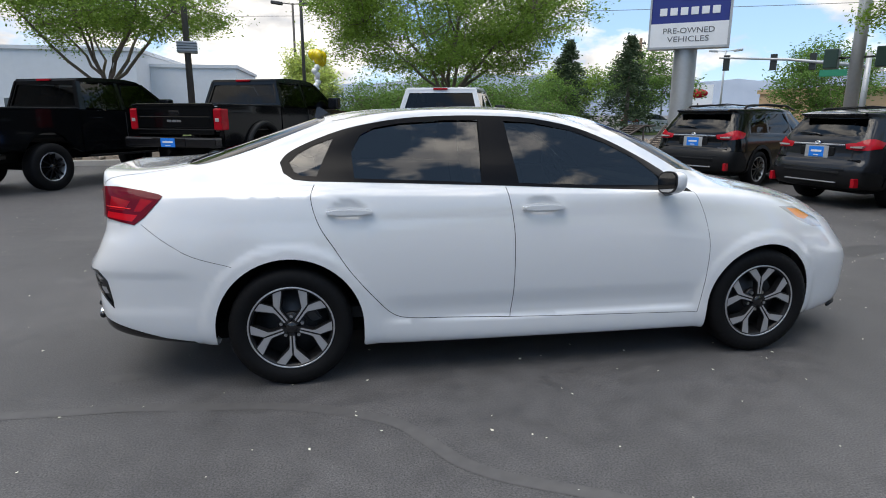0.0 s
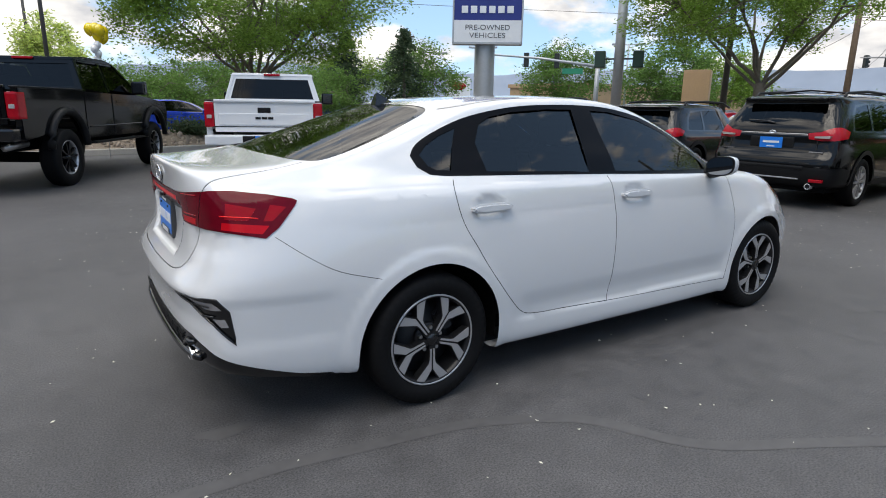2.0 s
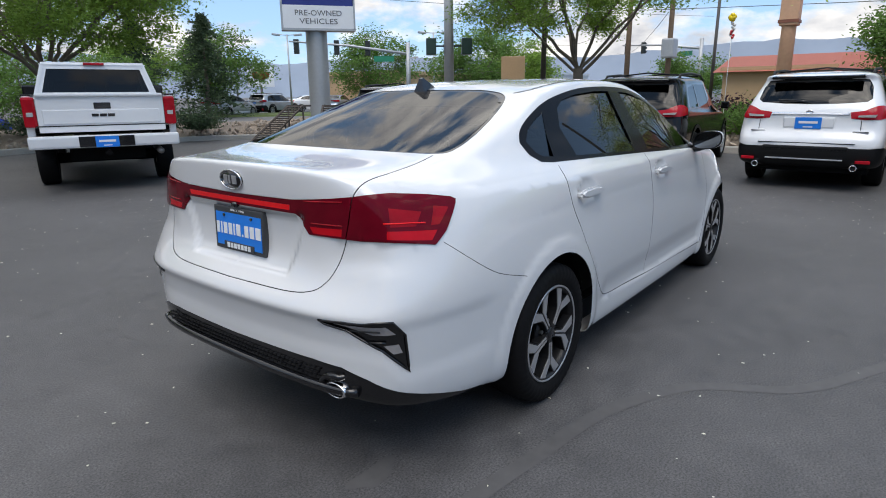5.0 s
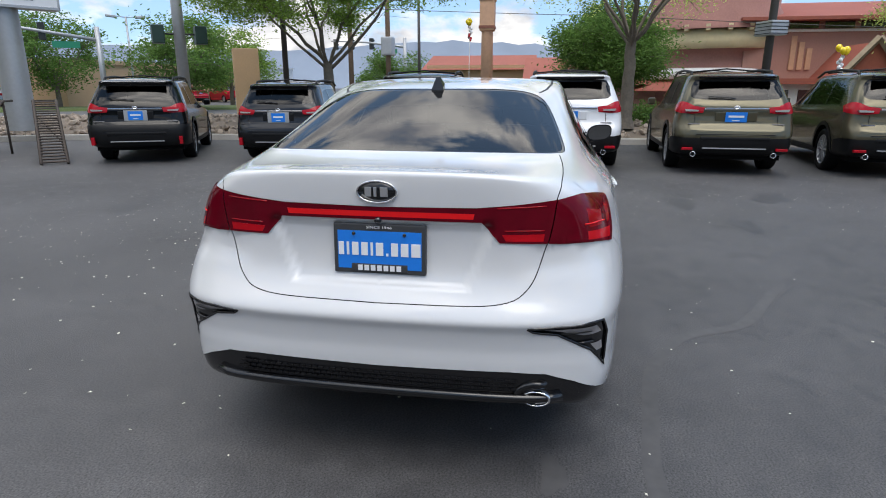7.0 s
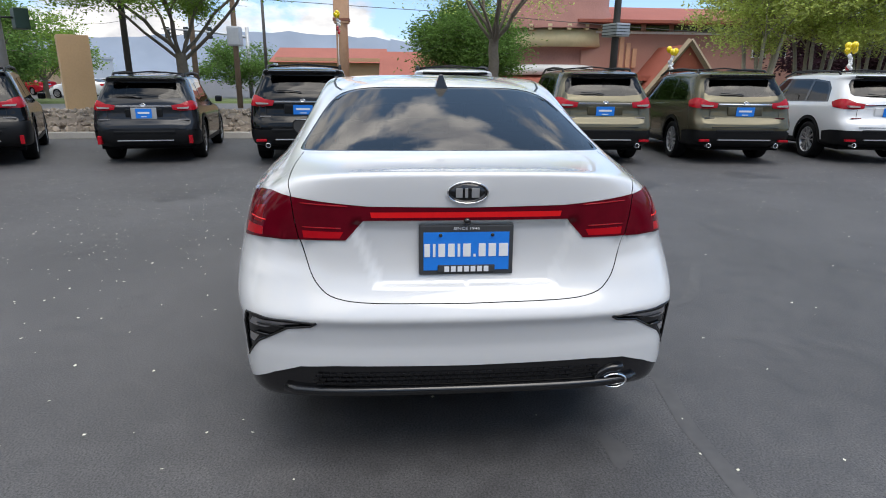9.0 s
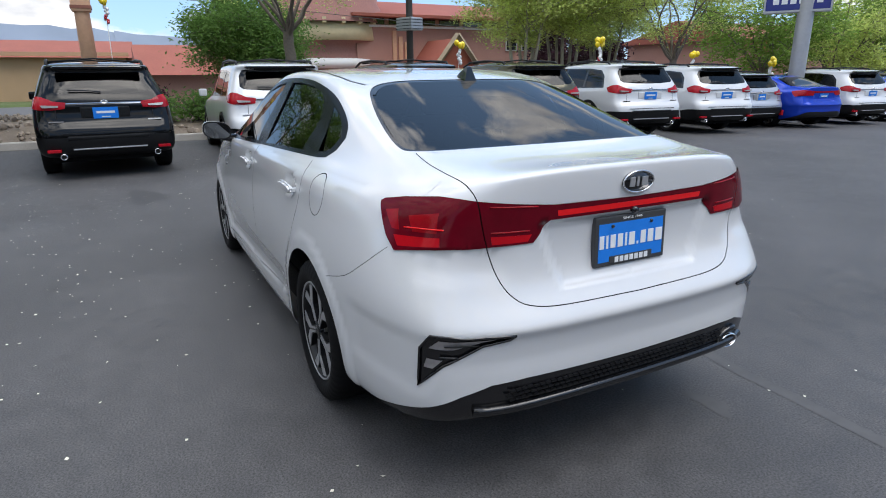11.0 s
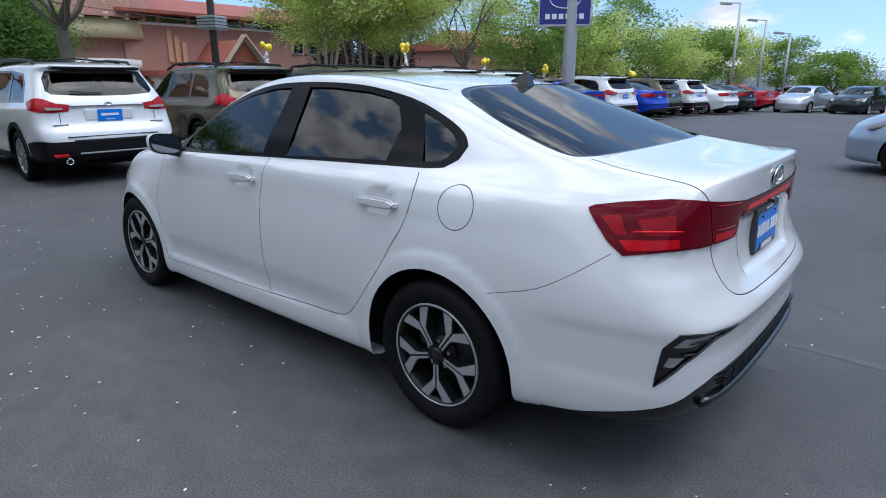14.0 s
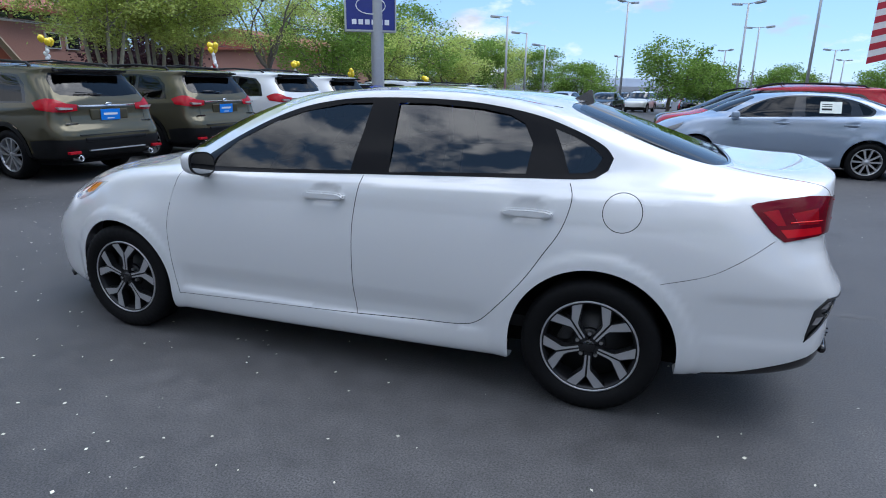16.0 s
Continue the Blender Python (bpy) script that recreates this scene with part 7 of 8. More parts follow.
tree("poplar_tree", (-0.9, 30, 0), (1.35, 0.6, 5.0), "narrow green poplar tree behind the trucks", 12000, 0.085, 1.4, 0.12, M_BARK, M_LEAFLIGHT, 71, 1, 60, 0.3)
conifer("pine_tree", (15.5, 34.5, 0), 6.0, 2.4, "dark bluish pine tree", 1)
conifer("pine_tree", (19.0, 33.0, 0), 6.2, 2.6, "dark bluish pine tree beside a utility pole", 2)
for k, (x, y, sx, sz) in enumerate([(2.6, 17.2, 1.1, 0.6), (4.6, 17.4, 1.2, 0.7), (6.6, 17.2, 1.2, 0.75), (8.4, 16.2, 1.0, 0.7), (-2, 16.2, 1.0, 0.6), (13.6, 2.6, 0.9, 0.85), (13.9, 1.2, 1.0, 0.9), (14.1, -0.2, 0.9, 0.8), (14.6, -4.6, 0.9, 0.7), (14.9, -6.0, 0.9, 0.7), (15.2, -3.2, 0.8, 0.6)]):
    shrub("juniper_shrub", (x, y, 0.36), (sx, sx * 0.9, sz), "low spreading juniper shrub on the bed", 100 + k, M_LEAFPINE if k < 5 else M_LEAFDEEP)
for k, y in enumerate((-1.2, -0.2)):
    shrub("barberry_shrub", (15.4, 2.1 + y, 0.36), (0.7, 0.7, 0.95), "dark red barberry shrub", 130 + k, M_LEAFPURPLE)


# ---- signs, poles, ramps ----
M_GALV = mat("galvanised_pole", (0.42, 0.43, 0.44), 0.5, 0.5, 0.1, 12, 1.2)
M_SIGNBLUE = mat("sign_blue", (0.018, 0.03, 0.20), 0.35, var=0.06, scale=10)
M_SIGNWHITE = mat("sign_white", (0.76, 0.77, 0.78), 0.4, var=0.05, scale=10)
M_SIGNTEXT = mat("sign_lettering", (0.10, 0.10, 0.11), 0.5)
M_DARKPOLE = mat("dark_pole", (0.06, 0.055, 0.05), 0.6, var=0.2, scale=12)
M_WOODPOLE = mat("wood_pole", (0.19, 0.13, 0.085), 0.9, var=0.3, scale=10, bump=0.4)
M_RUST = mat("rusty_ramp_steel", (0.07, 0.055, 0.046), 0.75, 0.3, 0.3, 30, 3)
M_SIGNGREEN = mat("street_sign_green", (0.02, 0.22, 0.12), 0.4)
M_SIGNAL = mat("signal_housing", (0.018, 0.022, 0.020), 0.5)
M_SIGNALGREEN = mat("dark_green_housing", (0.02, 0.05, 0.04), 0.5)


def brand_sign(at, yaw, width, z0, z1, pole_at, pole_r, white_h, label):
    t = holder("pylon_sign", pose(*pole_at), label, "sign")
    top = z1 + 0.4
    lathe("pole", [(pole_r, 0.0), (pole_r, top)], M_GALV, t, steps=28, m=Matrix.Rotation(radians(90), 4, "X"))
    m = Matrix.Translation(-Vector(pole_at)) @ pose(at[0], at[1], 0, 0, 0, yaw)
    w = width / 2
    p = box("cabinet", (-w, 0.0, z0), (w, 0.42, z1), M_SIGNBLUE, t, m=m, bevel=0.02)
    for lo, hi in (((-w - 0.05, -0.02, z0 - 0.03), (-w, 0.44, z1 + 0.05)), ((w, -0.02, z0 - 0.03), (w + 0.05, 0.44, z1 + 0.05)), ((-w - 0.05, -0.02, z0 - 0.06), (w + 0.05, 0.44, z0 - 0.001))):
        box("edge_trim", lo, hi, M_GALV, p, m=m)
    zb = z0
    if white_h:
        box("white_panel", (-w, -0.012, z0), (w, -0.001, z0 + white_h), M_SIGNWHITE, p, m=m)
        for k, txt in enumerate(("PRE-OWNED", "VEHICLES")):
            lettering("lettering", txt, white_h * 0.34, m @ pose(0, -0.016, z0 + white_h * (0.66 - 0.36 * k), 90, 0, 0), M_SIGNTEXT, p, 0.003, width * (0.66 if k == 0 else 0.54))
        zb = z0 + white_h
    # maker's name and oval as plain shapes
    for k in range(6):
        a = -0.39 * width + k * 0.135 * width
        box("name_bar", (a, -0.014, zb + 0.10 * width), (a + 0.095 * width, -0.001, zb + 0.20 * width), M_SIGNWHITE, p, m=m, bevel=0.01)
    ring = []
    for k in range(40):
        q = 2 * math.pi * k / 40
        ring.append((0.30 * width * math.cos(q), -0.012, zb + 0.47 * width + 0.165 * width * math.sin(q)))
    bm = bmesh.new()
    add_tube(bm, ring + ring[:1], 0.018, 6, False)
    bmesh.ops.transform(bm, matrix=m, verts=bm.verts)
    part("oval_ring", bm, M_SIGNWHITE, p)
    return t


brand_sign((9.96, 11.94), -37, 2.0, 3.24, 5.35, (10.15, 12.3, 0.35), 0.31, 0.62, "tall blue and white dealership pylon sign on a steel pole")
brand_sign((9.68, -17.0), 31 + 180, 1.72, 3.20, 5.1, (9.55, -17.25, fall(9, -17)), 0.23, 0.0, "blue dealership pylon sign on a steel pole")


def ramp(at, yaw, label):
    t = holder("vehicle_ramp", pose(*at, 0, 0, yaw), label, "ramp", "display ramps")
    L, H, w = 2.8, 1.10, 0.21
    ang = math.degrees(math.atan2(H, L))
    for sg in (-1, 1):
        tube("rail", [(0, sg * w, 0.03), (L, sg * w, H), (L + 0.5, sg * w, H)], 0.028, M_RUST, t, sides=6)
        tube("leg", [(L, sg * w, H), (L, sg * w, 0.0)], 0.025, M_RUST, t, sides=6)
        tube("leg", [(L * 0.62, sg * w, H * 0.62), (L * 0.62, sg * w, 0.0)], 0.022, M_RUST, t, sides=6)
    for k in range(24):
        f = (k + 0.5) / 24
        box("slat", (-0.02, -w, -0.008), (0.02, w, 0.012), M_RUST, t, m=pose(L * f, 0, 0.03 + (H - 0.03) * f, 0, -ang, 0))
    for k in range(4):
        box("slat", (L + 0.06 + 0.12 * k, -w, H - 0.01), (L + 0.13 + 0.12 * k, w, H + 0.012), M_RUST, t)
    tube("brace", [(L * 0.62, -w, 0.25), (L, w, 0.8)], 0.016, M_RUST, t, sides=5)
    tube("brace", [(L * 0.62, w, 0.12), (L, w, 0.12)], 0.016, M_RUST, t, sides=5)
    return t


ramp((5.63, 9.77, 0), 26, "rusty slatted steel vehicle ramp standing on asphalt")
ramp((6.71, 8.37, 0), 43, "rusty slatted steel vehicle ramp with braced legs")


def lamp_post(at, height, heads, label, box_at=None, r=0.07, material=None, yaw=0, arm=0.55):
    t = holder("lamp_post", pose(*at, 0, 0, yaw), label, "street lamp")
    tube("pole", [(0, 0, -0.05), (0, 0, height)], [r, r * 0.7], material or M_DARKPOLE, t, sides=10)
    for k in range(heads):
        a = math.pi * k
        tube("arm", [(0, 0, height - 0.05), (arm * math.cos(a), arm * math.sin(a), height)], 0.03, material or M_DARKPOLE, t, sides=6)
        box("lamp_head", (-0.30, -0.16, -0.08), (0.30, 0.16, 0.06), M_GALV if material is None else material, t, bevel=0.03, m=pose((arm + 0.25) * math.cos(a), (arm + 0.25) * math.sin(a), height, 0, -6, math.degrees(a)))
    if box_at:
        b = box("flood_lamp", (-0.28, -0.22, box_at - 0.16), (0.28, 0.22, box_at + 0.16), M_GALV, t, "ribbed grey flood lamp box", bevel=0.02)
        for k in range(4):
            box("fin", (-0.29, -0.23, box_at - 0.13 + 0.075 * k), (0.29, 0.23, box_at - 0.115 + 0.075 * k), M_SATIN, b)
    return t


lamp_post((12.9, -5.55, 0.2), 7.5, 0, "dark pole with a ribbed flood lamp box", 2.5, 0.10, yaw=20)
lamp_post((-4.0, 15.9, 0.2), 7.5, 0, "dark pole with a ribbed flood lamp box", 3.1, 0.11, yaw=10)
lamp_post((16.0, 7.9, 0.2), 7.0, 0, "dark pole with a ribbed flood lamp box", 3.45, 0.10, yaw=-60)
for k, (x, y, h, n) in enumerate([(9.1, -35.5, 5.9, 1), (8.9, -40.7, 5.4, 1), (8.1, -43.9, 4.8, 1), (2.2, -41.5, 7.4, 2), (4.1, -66.5, 5.3, 2), (0.2, -66.6, 6.0, 1), (-6.5, -66.3, 5.9, 2), (-5.2, -41.3, 7.1, 2), (-7.3, -51.1, 6.6, 2), (-7.7, -33.8, 9.5, 0), (-14.8, -59.9, 5.5, 2), (-19.1, -74.3, 5.4, 2)]):
    lamp_post((x, y, fall(x, y)), h, n, "grey car-park lamp post with shoebox heads", None, 0.085, M_GALV, yaw=20 * k)
for k, (az, d, h) in enumerate([(55.8, 46, 5.2), (51.2, 48, 5.8), (38.0, 44, 5.6), (40.6, 62, 5.0), (60.0, 50, 5.0)]):
    lamp_post(polar((-2.4, -1.6), az, d), h, 2, "street lamp with twin flat heads", None, 0.08, M_GALV, yaw=az + 90)
lamp_post(polar((0.3, -3.8), 93.3, 34), 7.0, 2, "twin-head lamp post by the street", None, 0.08, M_DARKPOLE)
lamp_post(polar((0.3, -3.8), 92.6, 30), 11.0, 0, "slim tall dark pole", None, 0.09, M_DARKPOLE)


def utility_pole(at, h, label, arms=0, box_z=None, r=0.14, mt=None):
    t = holder("utility_pole", pose(*at), label, "pole")
    tube("pole", [(0, 0, -0.1), (0, 0, h)], [r, r * 0.75], mt or M_WOODPOLE, t, sides=10)
    for k in range(arms):
        z = h - 0.35 - 0.7 * k
        box("cross_arm", (-1.1, -0.06, z - 0.06), (0.35, 0.06, z + 0.06), M_DARKPOLE, t, m=pose(0, 0, 0, 0, 0, -30))
        for q in (-1.0, -0.5, 0.25):
            tube("insulator", [(q * math.cos(radians(-30)), q * math.sin(radians(-30)), z + 0.06), (q * math.cos(radians(-30)), q * math.sin(radians(-30)), z + 0.22)], 0.035, M_GALV, t, sides=6)
    if box_z:
        box("transformer", (-0.35, -0.3, box_z - 0.45), (0.35, 0.3, box_z + 0.45), M_GALV, t, bevel=0.08)
    return t


utility_pole(polar((0.25, -3.84), 62.2, 46), 6.6, "utility pole with two dark cross arms", 2)
utility_pole(polar((-2.5, -1.65), 20.4, 32), 10, "brown wooden utility pole")
utility_pole(polar((-2.5, -1.65), 17.0, 32), 10, "brown wooden utility pole with a grey box", 0, 3.4)
utility_pole(polar((-2.5, -1.65), 13.6, 44), 8.0, "slim dark utility pole", 0, None, 0.12, M_DARKPOLE)
M_SALMON = mat("salmon_paint", (0.58, 0.34, 0.21), 0.7, var=0.1, scale=8)
op = utility_pole((26.3, 2.45, 0), 9, "salmon painted square sign post", 0, None, 0.30, M_SALMON)
box("box_sign", (-0.34, -0.34, 3.9), (0.34, 0.34, 5.4), M_SALMON, op, "salmon box on the post", bevel=0.05)
box("band", (-0.37, -0.37, 4.0), (0.37, 0.37, 4.12), mat("brown_band", (0.22, 0.08, 0.05), 0.6), op)
box("band", (-0.37, -0.37, 5.2), (0.37, 0.37, 5.32), M_SALMON, op)


def wires():
    for k, (a, b, za, zb) in enumerate([((-20, 46, 0), (60, 14, 0), 8.2, 8.2), ((-2.4 + 30, 9.6, 0), (30, -60, 0), 6.6, 6.2), ((27.5, 9.6, 0), (29, -60, 0), 5.2, 4.6), ((24, -2, 0), (22, -50, 0), 4.3, 3.6), ((27.6, 7.7, 0), (60, 30, 0), 6.0, 6.5), ((27.6, 7.7, 0), (62, 24, 0), 5.0, 5.5)]):
        pts = []
        for i in range(17):
            f = i / 16
            pts.append((a[0] + (b[0] - a[0]) * f, a[1] + (b[1] - a[1]) * f, za + (zb - za) * f - 0.8 * 4 * f * (1 - f)))
        tagged(tube("overhead_wire", pts, 0.014, M_DARKPOLE, sides=4), "thin dark overhead wire", "wire", "overhead wires", "structure")


wires()


def signal_head(parent, m, facing=True):
    b = box("signal_head", (-0.16, -0.12, -0.45), (0.16, 0.12, 0.45), M_SIGNAL, parent, m=m, bevel=0.02)
    for k in range(3):
        tube("visor", [m @ Vector((0, -0.12, 0.29 - 0.29 * k)), m @ Vector((0, -0.28, 0.28 - 0.29 * k))], 0.105, M_SIGNAL, b, sides=12)
    return b


def mast(at, yaw, h, arm, label, heads, sign=True):
    t = holder("traffic_signal", pose(*at, 0, 0, yaw), label, "traffic light")
    tube("pole", [(0, 0, 0), (0, 0, h)], [0.17, 0.13], M_GALV, t, sides=12)
    tube("mast_arm", [(0, 0, h - 0.7), (arm * 0.5, 0, h - 0.15), (arm, 0, h + 0.15)], [0.10, 0.075, 0.05], M_GALV, t, sides=8)
    for x in heads:
        signal_head(t, Matrix.Translation((x, -0.15, h - 0.1 + 0.25 * x / arm - 0.3)))
    if sign:
        box("street_name_sign", (0.9, -0.06, h - 1.15), (2.2, -0.02, h - 0.8), M_SIGNGREEN, t, "green street name sign")
        box("name_bar", (1.1, -0.068, h - 1.05), (2.0, -0.06, h - 0.92), M_SIGNWHITE, t)
    return t


mast(polar((-2.47, -1.65), 40.3, 40), 127, 4.6, 7.6, "traffic signal mast with three dark heads", (2.6, 4.6, 7.2))
mast(polar((-2.88, 0.25), 12.5, 50), 60, 5.2, 9.0, "traffic signal mast with a green street sign", (4.0, 6.5, 8.6))
sp = holder("signal_pole", pose(13.6, 10.0, 0.3), "thick steel signal pole with two dark green housings", "traffic light")
tube("pole", [(0, 0, -0.3), (0, 0, 7)], [0.17, 0.13], M_GALV, sp, sides=14)
for sg in (-1, 1):
    tube("bracket", [(0, 0, 2.55), (sg * 0.27, -sg * 0.36, 2.55)], 0.03, M_SIGNAL, sp, sides=6)
    box("housing", (-0.22, -0.16, 2.28), (0.22, 0.16, 2.78), M_SIGNALGREEN, sp, bevel=0.03, m=pose(sg * 0.34, -sg * 0.45, 0, 0, 0, 40))
gs = holder("roadside_sign", pose(*polar((-2.47, -1.65), 53.8, 60)), "small white roadside sign with a red oval", "sign")
tube("post", [(0, 0, 0), (0, 0, 2.4)], 0.12, M_DARKPOLE, gs)
box("board", (-1.2, -0.1, 2.2), (1.2, 0.1, 4.0), M_SIGNWHITE, gs, m=pose(0, 0, 0, 0, 0, -38), bevel=0.03)
lathe("oval", [(0, -0.13), (0.6, -0.13), (0.6, -0.1)], M_RED, gs, steps=24, m=pose(0, 0, 3.25, 0, 0, -38) @ Matrix.Diagonal((1.3, 1, 0.65, 1)))


# ---- buildings ----
M_BRICKRED = mat("brown_red_wall", (0.40, 0.215, 0.17), 0.85, var=0.14, scale=18, big=0.8, bump=0.2)
M_ROOFRED = mat("red_roof", (0.30, 0.085, 0.055), 0.75, var=0.15, scale=10, big=1)
M_CREAM = mat("cream_plaster", (0.60, 0.50, 0.30), 0.8, var=0.1, scale=6)
M_PALEWALL = mat("pale_wall", (0.58, 0.59, 0.60), 0.8, var=0.06, scale=2, big=0.3)
M_TAN = mat("tan_stucco", (0.46, 0.31, 0.18), 0.9, var=0.1, scale=20, big=1.0, bump=0.2)
M_PANE = mat("dark_window", (0.02, 0.025, 0.03), 0.08, var=0.1, scale=2, coat=1)
M_WHITETRIM = mat("white_trim", (0.70, 0.70, 0.68), 0.6, var=0.06, scale=6)
M_TIMBER = mat("timber", (0.32, 0.25, 0.17), 0.8, var=0.2, scale=8)


M_TOWER = mat("tower_brick", (0.30, 0.145, 0.12), 0.85, var=0.2, scale=14, big=0.8, bump=0.3)


def restaurant():
    t = holder("restaurant", pose(0, 0, 0), "brown brick restaurant with red roofs and a cream band", "building")
    w = box("wall", (25.5, -21.0, 0), (36, -8.6, 4.1), M_BRICKRED, t)
    box("eave_band", (25.42, -21.0, 3.60), (25.5, -8.6, 3.70), M_WHITETRIM, w)
    for k in range(9):
        box("clerestory_window", (25.44, -20.8 + 1.35 * k, 3.74), (25.5, -19.7 + 1.35 * k, 4.02), M_PANE, w)
    bm = bmesh.new()
    add_prism(bm, [(24.8, 4.05), (30.7, 5.35), (36.5, 4.05)], -21.4, -8.2, "xz")
    part("roof", bm, M_ROOFRED, t, "red metal roof")
    box("cornice", (24.75, -21.4, 4.02), (25.5, -8.2, 4.15), M_ROOFRED, t)
    # round tower with cream band
    prof = [(2.7, 0), (2.7, 1.7), (3.0, 1.75), (3.0, 2.15), (2.75, 2.2), (2.75, 2.85), (3.1, 2.95), (3.0, 3.7), (2.75, 3.75), (2.75, 7.5)]
    lathe("tower", [(r, -z) for r, z in prof][::-1], M_TOWER, t, "round brown tower", steps=36, m=pose(28.2, -7.8, 0, -90, 0, 0))
    lathe("cream_band", [(3.05, -2.96), (3.18, -3.0), (3.12, -3.75), (2.76, -3.8)], M_CREAM, t, "cream plaster band", steps=36, m=pose(28.2, -7.8, 0, -90, 0, 0))
    lathe("white_band", [(2.8, -1.72), (3.06, -1.75), (3.06, -2.14), (2.76, -2.2)], M_WHITETRIM, t, steps=36, m=pose(28.2, -7.8, 0, -90, 0, 0))
    lathe("canopy", [(2.7, -1.72), (3.9, -1.25), (3.9, -1.2), (2.7, -1.55)], M_ROOFRED, t, steps=36, m=pose(28.2, -7.8, 0, -90, 0, 0))
    lathe("tower_roof", [(3.35, -3.78), (3.3, -3.95), (2.2, -5.6), (0.6, -8.0), (0.05, -8.6)], M_TOWER, t, "brown conical tower roof", steps=36, m=pose(28.2, -7.8, 0, -90, 0, 0))
    for k in range(24):
        q = 2 * math.pi * k / 24
        box("cornice_block", (-0.12, -0.09, 3.70), (0.12, 0.09, 3.95), M_CREAM, t, m=pose(28.2 + 3.2 * math.cos(q), -7.8 + 3.2 * math.sin(q), 0, 0, 0, math.degrees(q)))
    # gabled porch
    for (a, b) in (((22.4, -14.2, 0.8), (22.4, -12.3, 3.15)), ((22.4, -10.4, 0.8), (22.4, -12.3, 3.15))):
        tube("gable_board", [a, b], 0.13, M_TIMBER, t, sides=4, smooth=False)
    bm = bmesh.new()
    add_prism(bm, [(-14.1, 0.75), (-12.3, 3.0), (-10.5, 0.75)], 22.5, 26, "yz")
    part("porch_roof", bm, M_ROOFRED, t, "red gabled porch roof")
    box("porch_post", (22.6, -13.9, 0), (22.8, -13.7, 1.0), M_TIMBER, t)
    box("porch_post", (22.6, -10.9, 0), (22.8, -10.7, 1.0), M_TIMBER, t)
    # low wing with windows
    box("low_wing", (24.0, -12.2, 0), (25.5, -9.2, 1.5), M_WHITETRIM, t)
    for k in range(3):
        wd = box("window", (23.95, -12.0 + 0.95 * k, 0.55), (24.02, -11.25 + 0.95 * k, 1.35), M_WHITETRIM, t)
        box("pane", (23.93, -11.92 + 0.95 * k, 0.62), (23.96, -11.33 + 0.95 * k, 1.28), M_PANE, wd)
    box("wing_roof", (23.6, -12.4, 1.5), (25.6, -9.0, 1.72), M_ROOFRED, t)
    # ornament on the wall
    for k in range(3):
        box("wall_ornament", (25.42, -10.6 - 0.32 * k, 2.1), (25.5, -10.4 - 0.32 * k, 3.45 - 0.25 * k), M_SALMON, t)
    for k in range(4):
        wd = box("window", (25.42, -20.6 + 1.0 * k, 2.6), (25.52, -19.9 + 1.0 * k, 3.3), M_WHITETRIM, t)
        box("pane", (25.40, -20.55 + 1.0 * k, 2.65), (25.43, -19.95 + 1.0 * k, 3.25), M_PANE, wd)
    box("north_wing", (27, -6.5, 0), (34, 0.5, 1.6), M_BRICKRED, t)
    bm = bmesh.new()
    add_prism(bm, [(26.4, 1.5), (30.5, 2.9), (34.6, 1.5)], -6.8, 0.8, "xz")
    part("north_roof", bm, M_ROOFRED, t)
    return t


restaurant()


def simple_building(name, lo, hi, mt, label, roof=None, windows=(), roof_mat=None):
    t = holder(name, pose(0, 0, 0), label, "building")
    w = box("wall", lo, hi, mt, t)
    box("parapet", (lo[0] - 0.15, lo[1] - 0.15, hi[2]), (hi[0] + 0.15, hi[1] + 0.15, hi[2] + 0.3), roof_mat or mt, t)
    for a, b in windows:
        wd = box("window", a, b, M_WHITETRIM, t)
        box("pane", (a[0] + 0.06, a[1] - 0.03, a[2] + 0.06), (b[0] - 0.06, b[1] + 0.03, b[2] - 0.06), M_PANE, wd)
    if roof:
        bm = bmesh.new()
        add_prism(bm, [(lo[0] - 0.5, hi[2]), ((lo[0] + hi[0]) / 2, hi[2] + roof), (hi[0] + 0.5, hi[2])], lo[1] - 0.5, hi[1] + 0.5, "xz")
        part("roof", bm, roof_mat or M_ROOFRED, t)
    return t


simple_building("warehouse", (-60, 52, 0), (-16.0, 70, 6.4), M_PALEWALL, "large pale grey warehouse", None, [((-22 - 2.2 * k, 51.9, 1.0), (-21.2 - 2.2 * k, 52.05, 2.6)) for k in range(8)])
simple_building("warehouse", (-16.0, 56, 0), (-8.5, 70, 5.4), M_PALEWALL, "lower pale grey wing of a warehouse")
simple_building("small_shop", (38, 1.0, 0), (46, 7.5, 2.5), M_TAN, "low tan shop with a red hipped roof", 1.1)
simple_building("long_shop", (34, 32, 0), (60, 40, 3.0), M_TAN, "long low tan shop across the junction")
simple_building("lodge", (21, -43, 0), (30, -30, 3.2), M_BRICKRED, "brown two-level shop with a red roof", 1.3)
simple_building("far_shop", (70, 40, 0), (90, 70, 4.0), M_PALEWALL, "pale low shop far across the street")
rs = holder("red_sign", pose(19.7, -30.3, 0), "weathered red roadside sign board", "sign")
tube("post", [(0, 0, -0.4), (0, 0, 2.4)], 0.14, M_DARKPOLE, rs)
box("board", (-0.12, -1.3, 2.2), (0.12, 1.3, 3.3), mat("sign_cream_red", (0.50, 0.14, 0.10), 0.6, var=0.3, scale=4), rs, m=pose(0, 0, 0, 0, 0, 30), bevel=0.03)
box("name_bar", (-0.135, -1.0, 2.75), (-0.12, 1.0, 3.1), M_SIGNWHITE, rs, m=pose(0, 0, 0, 0, 0, 30))

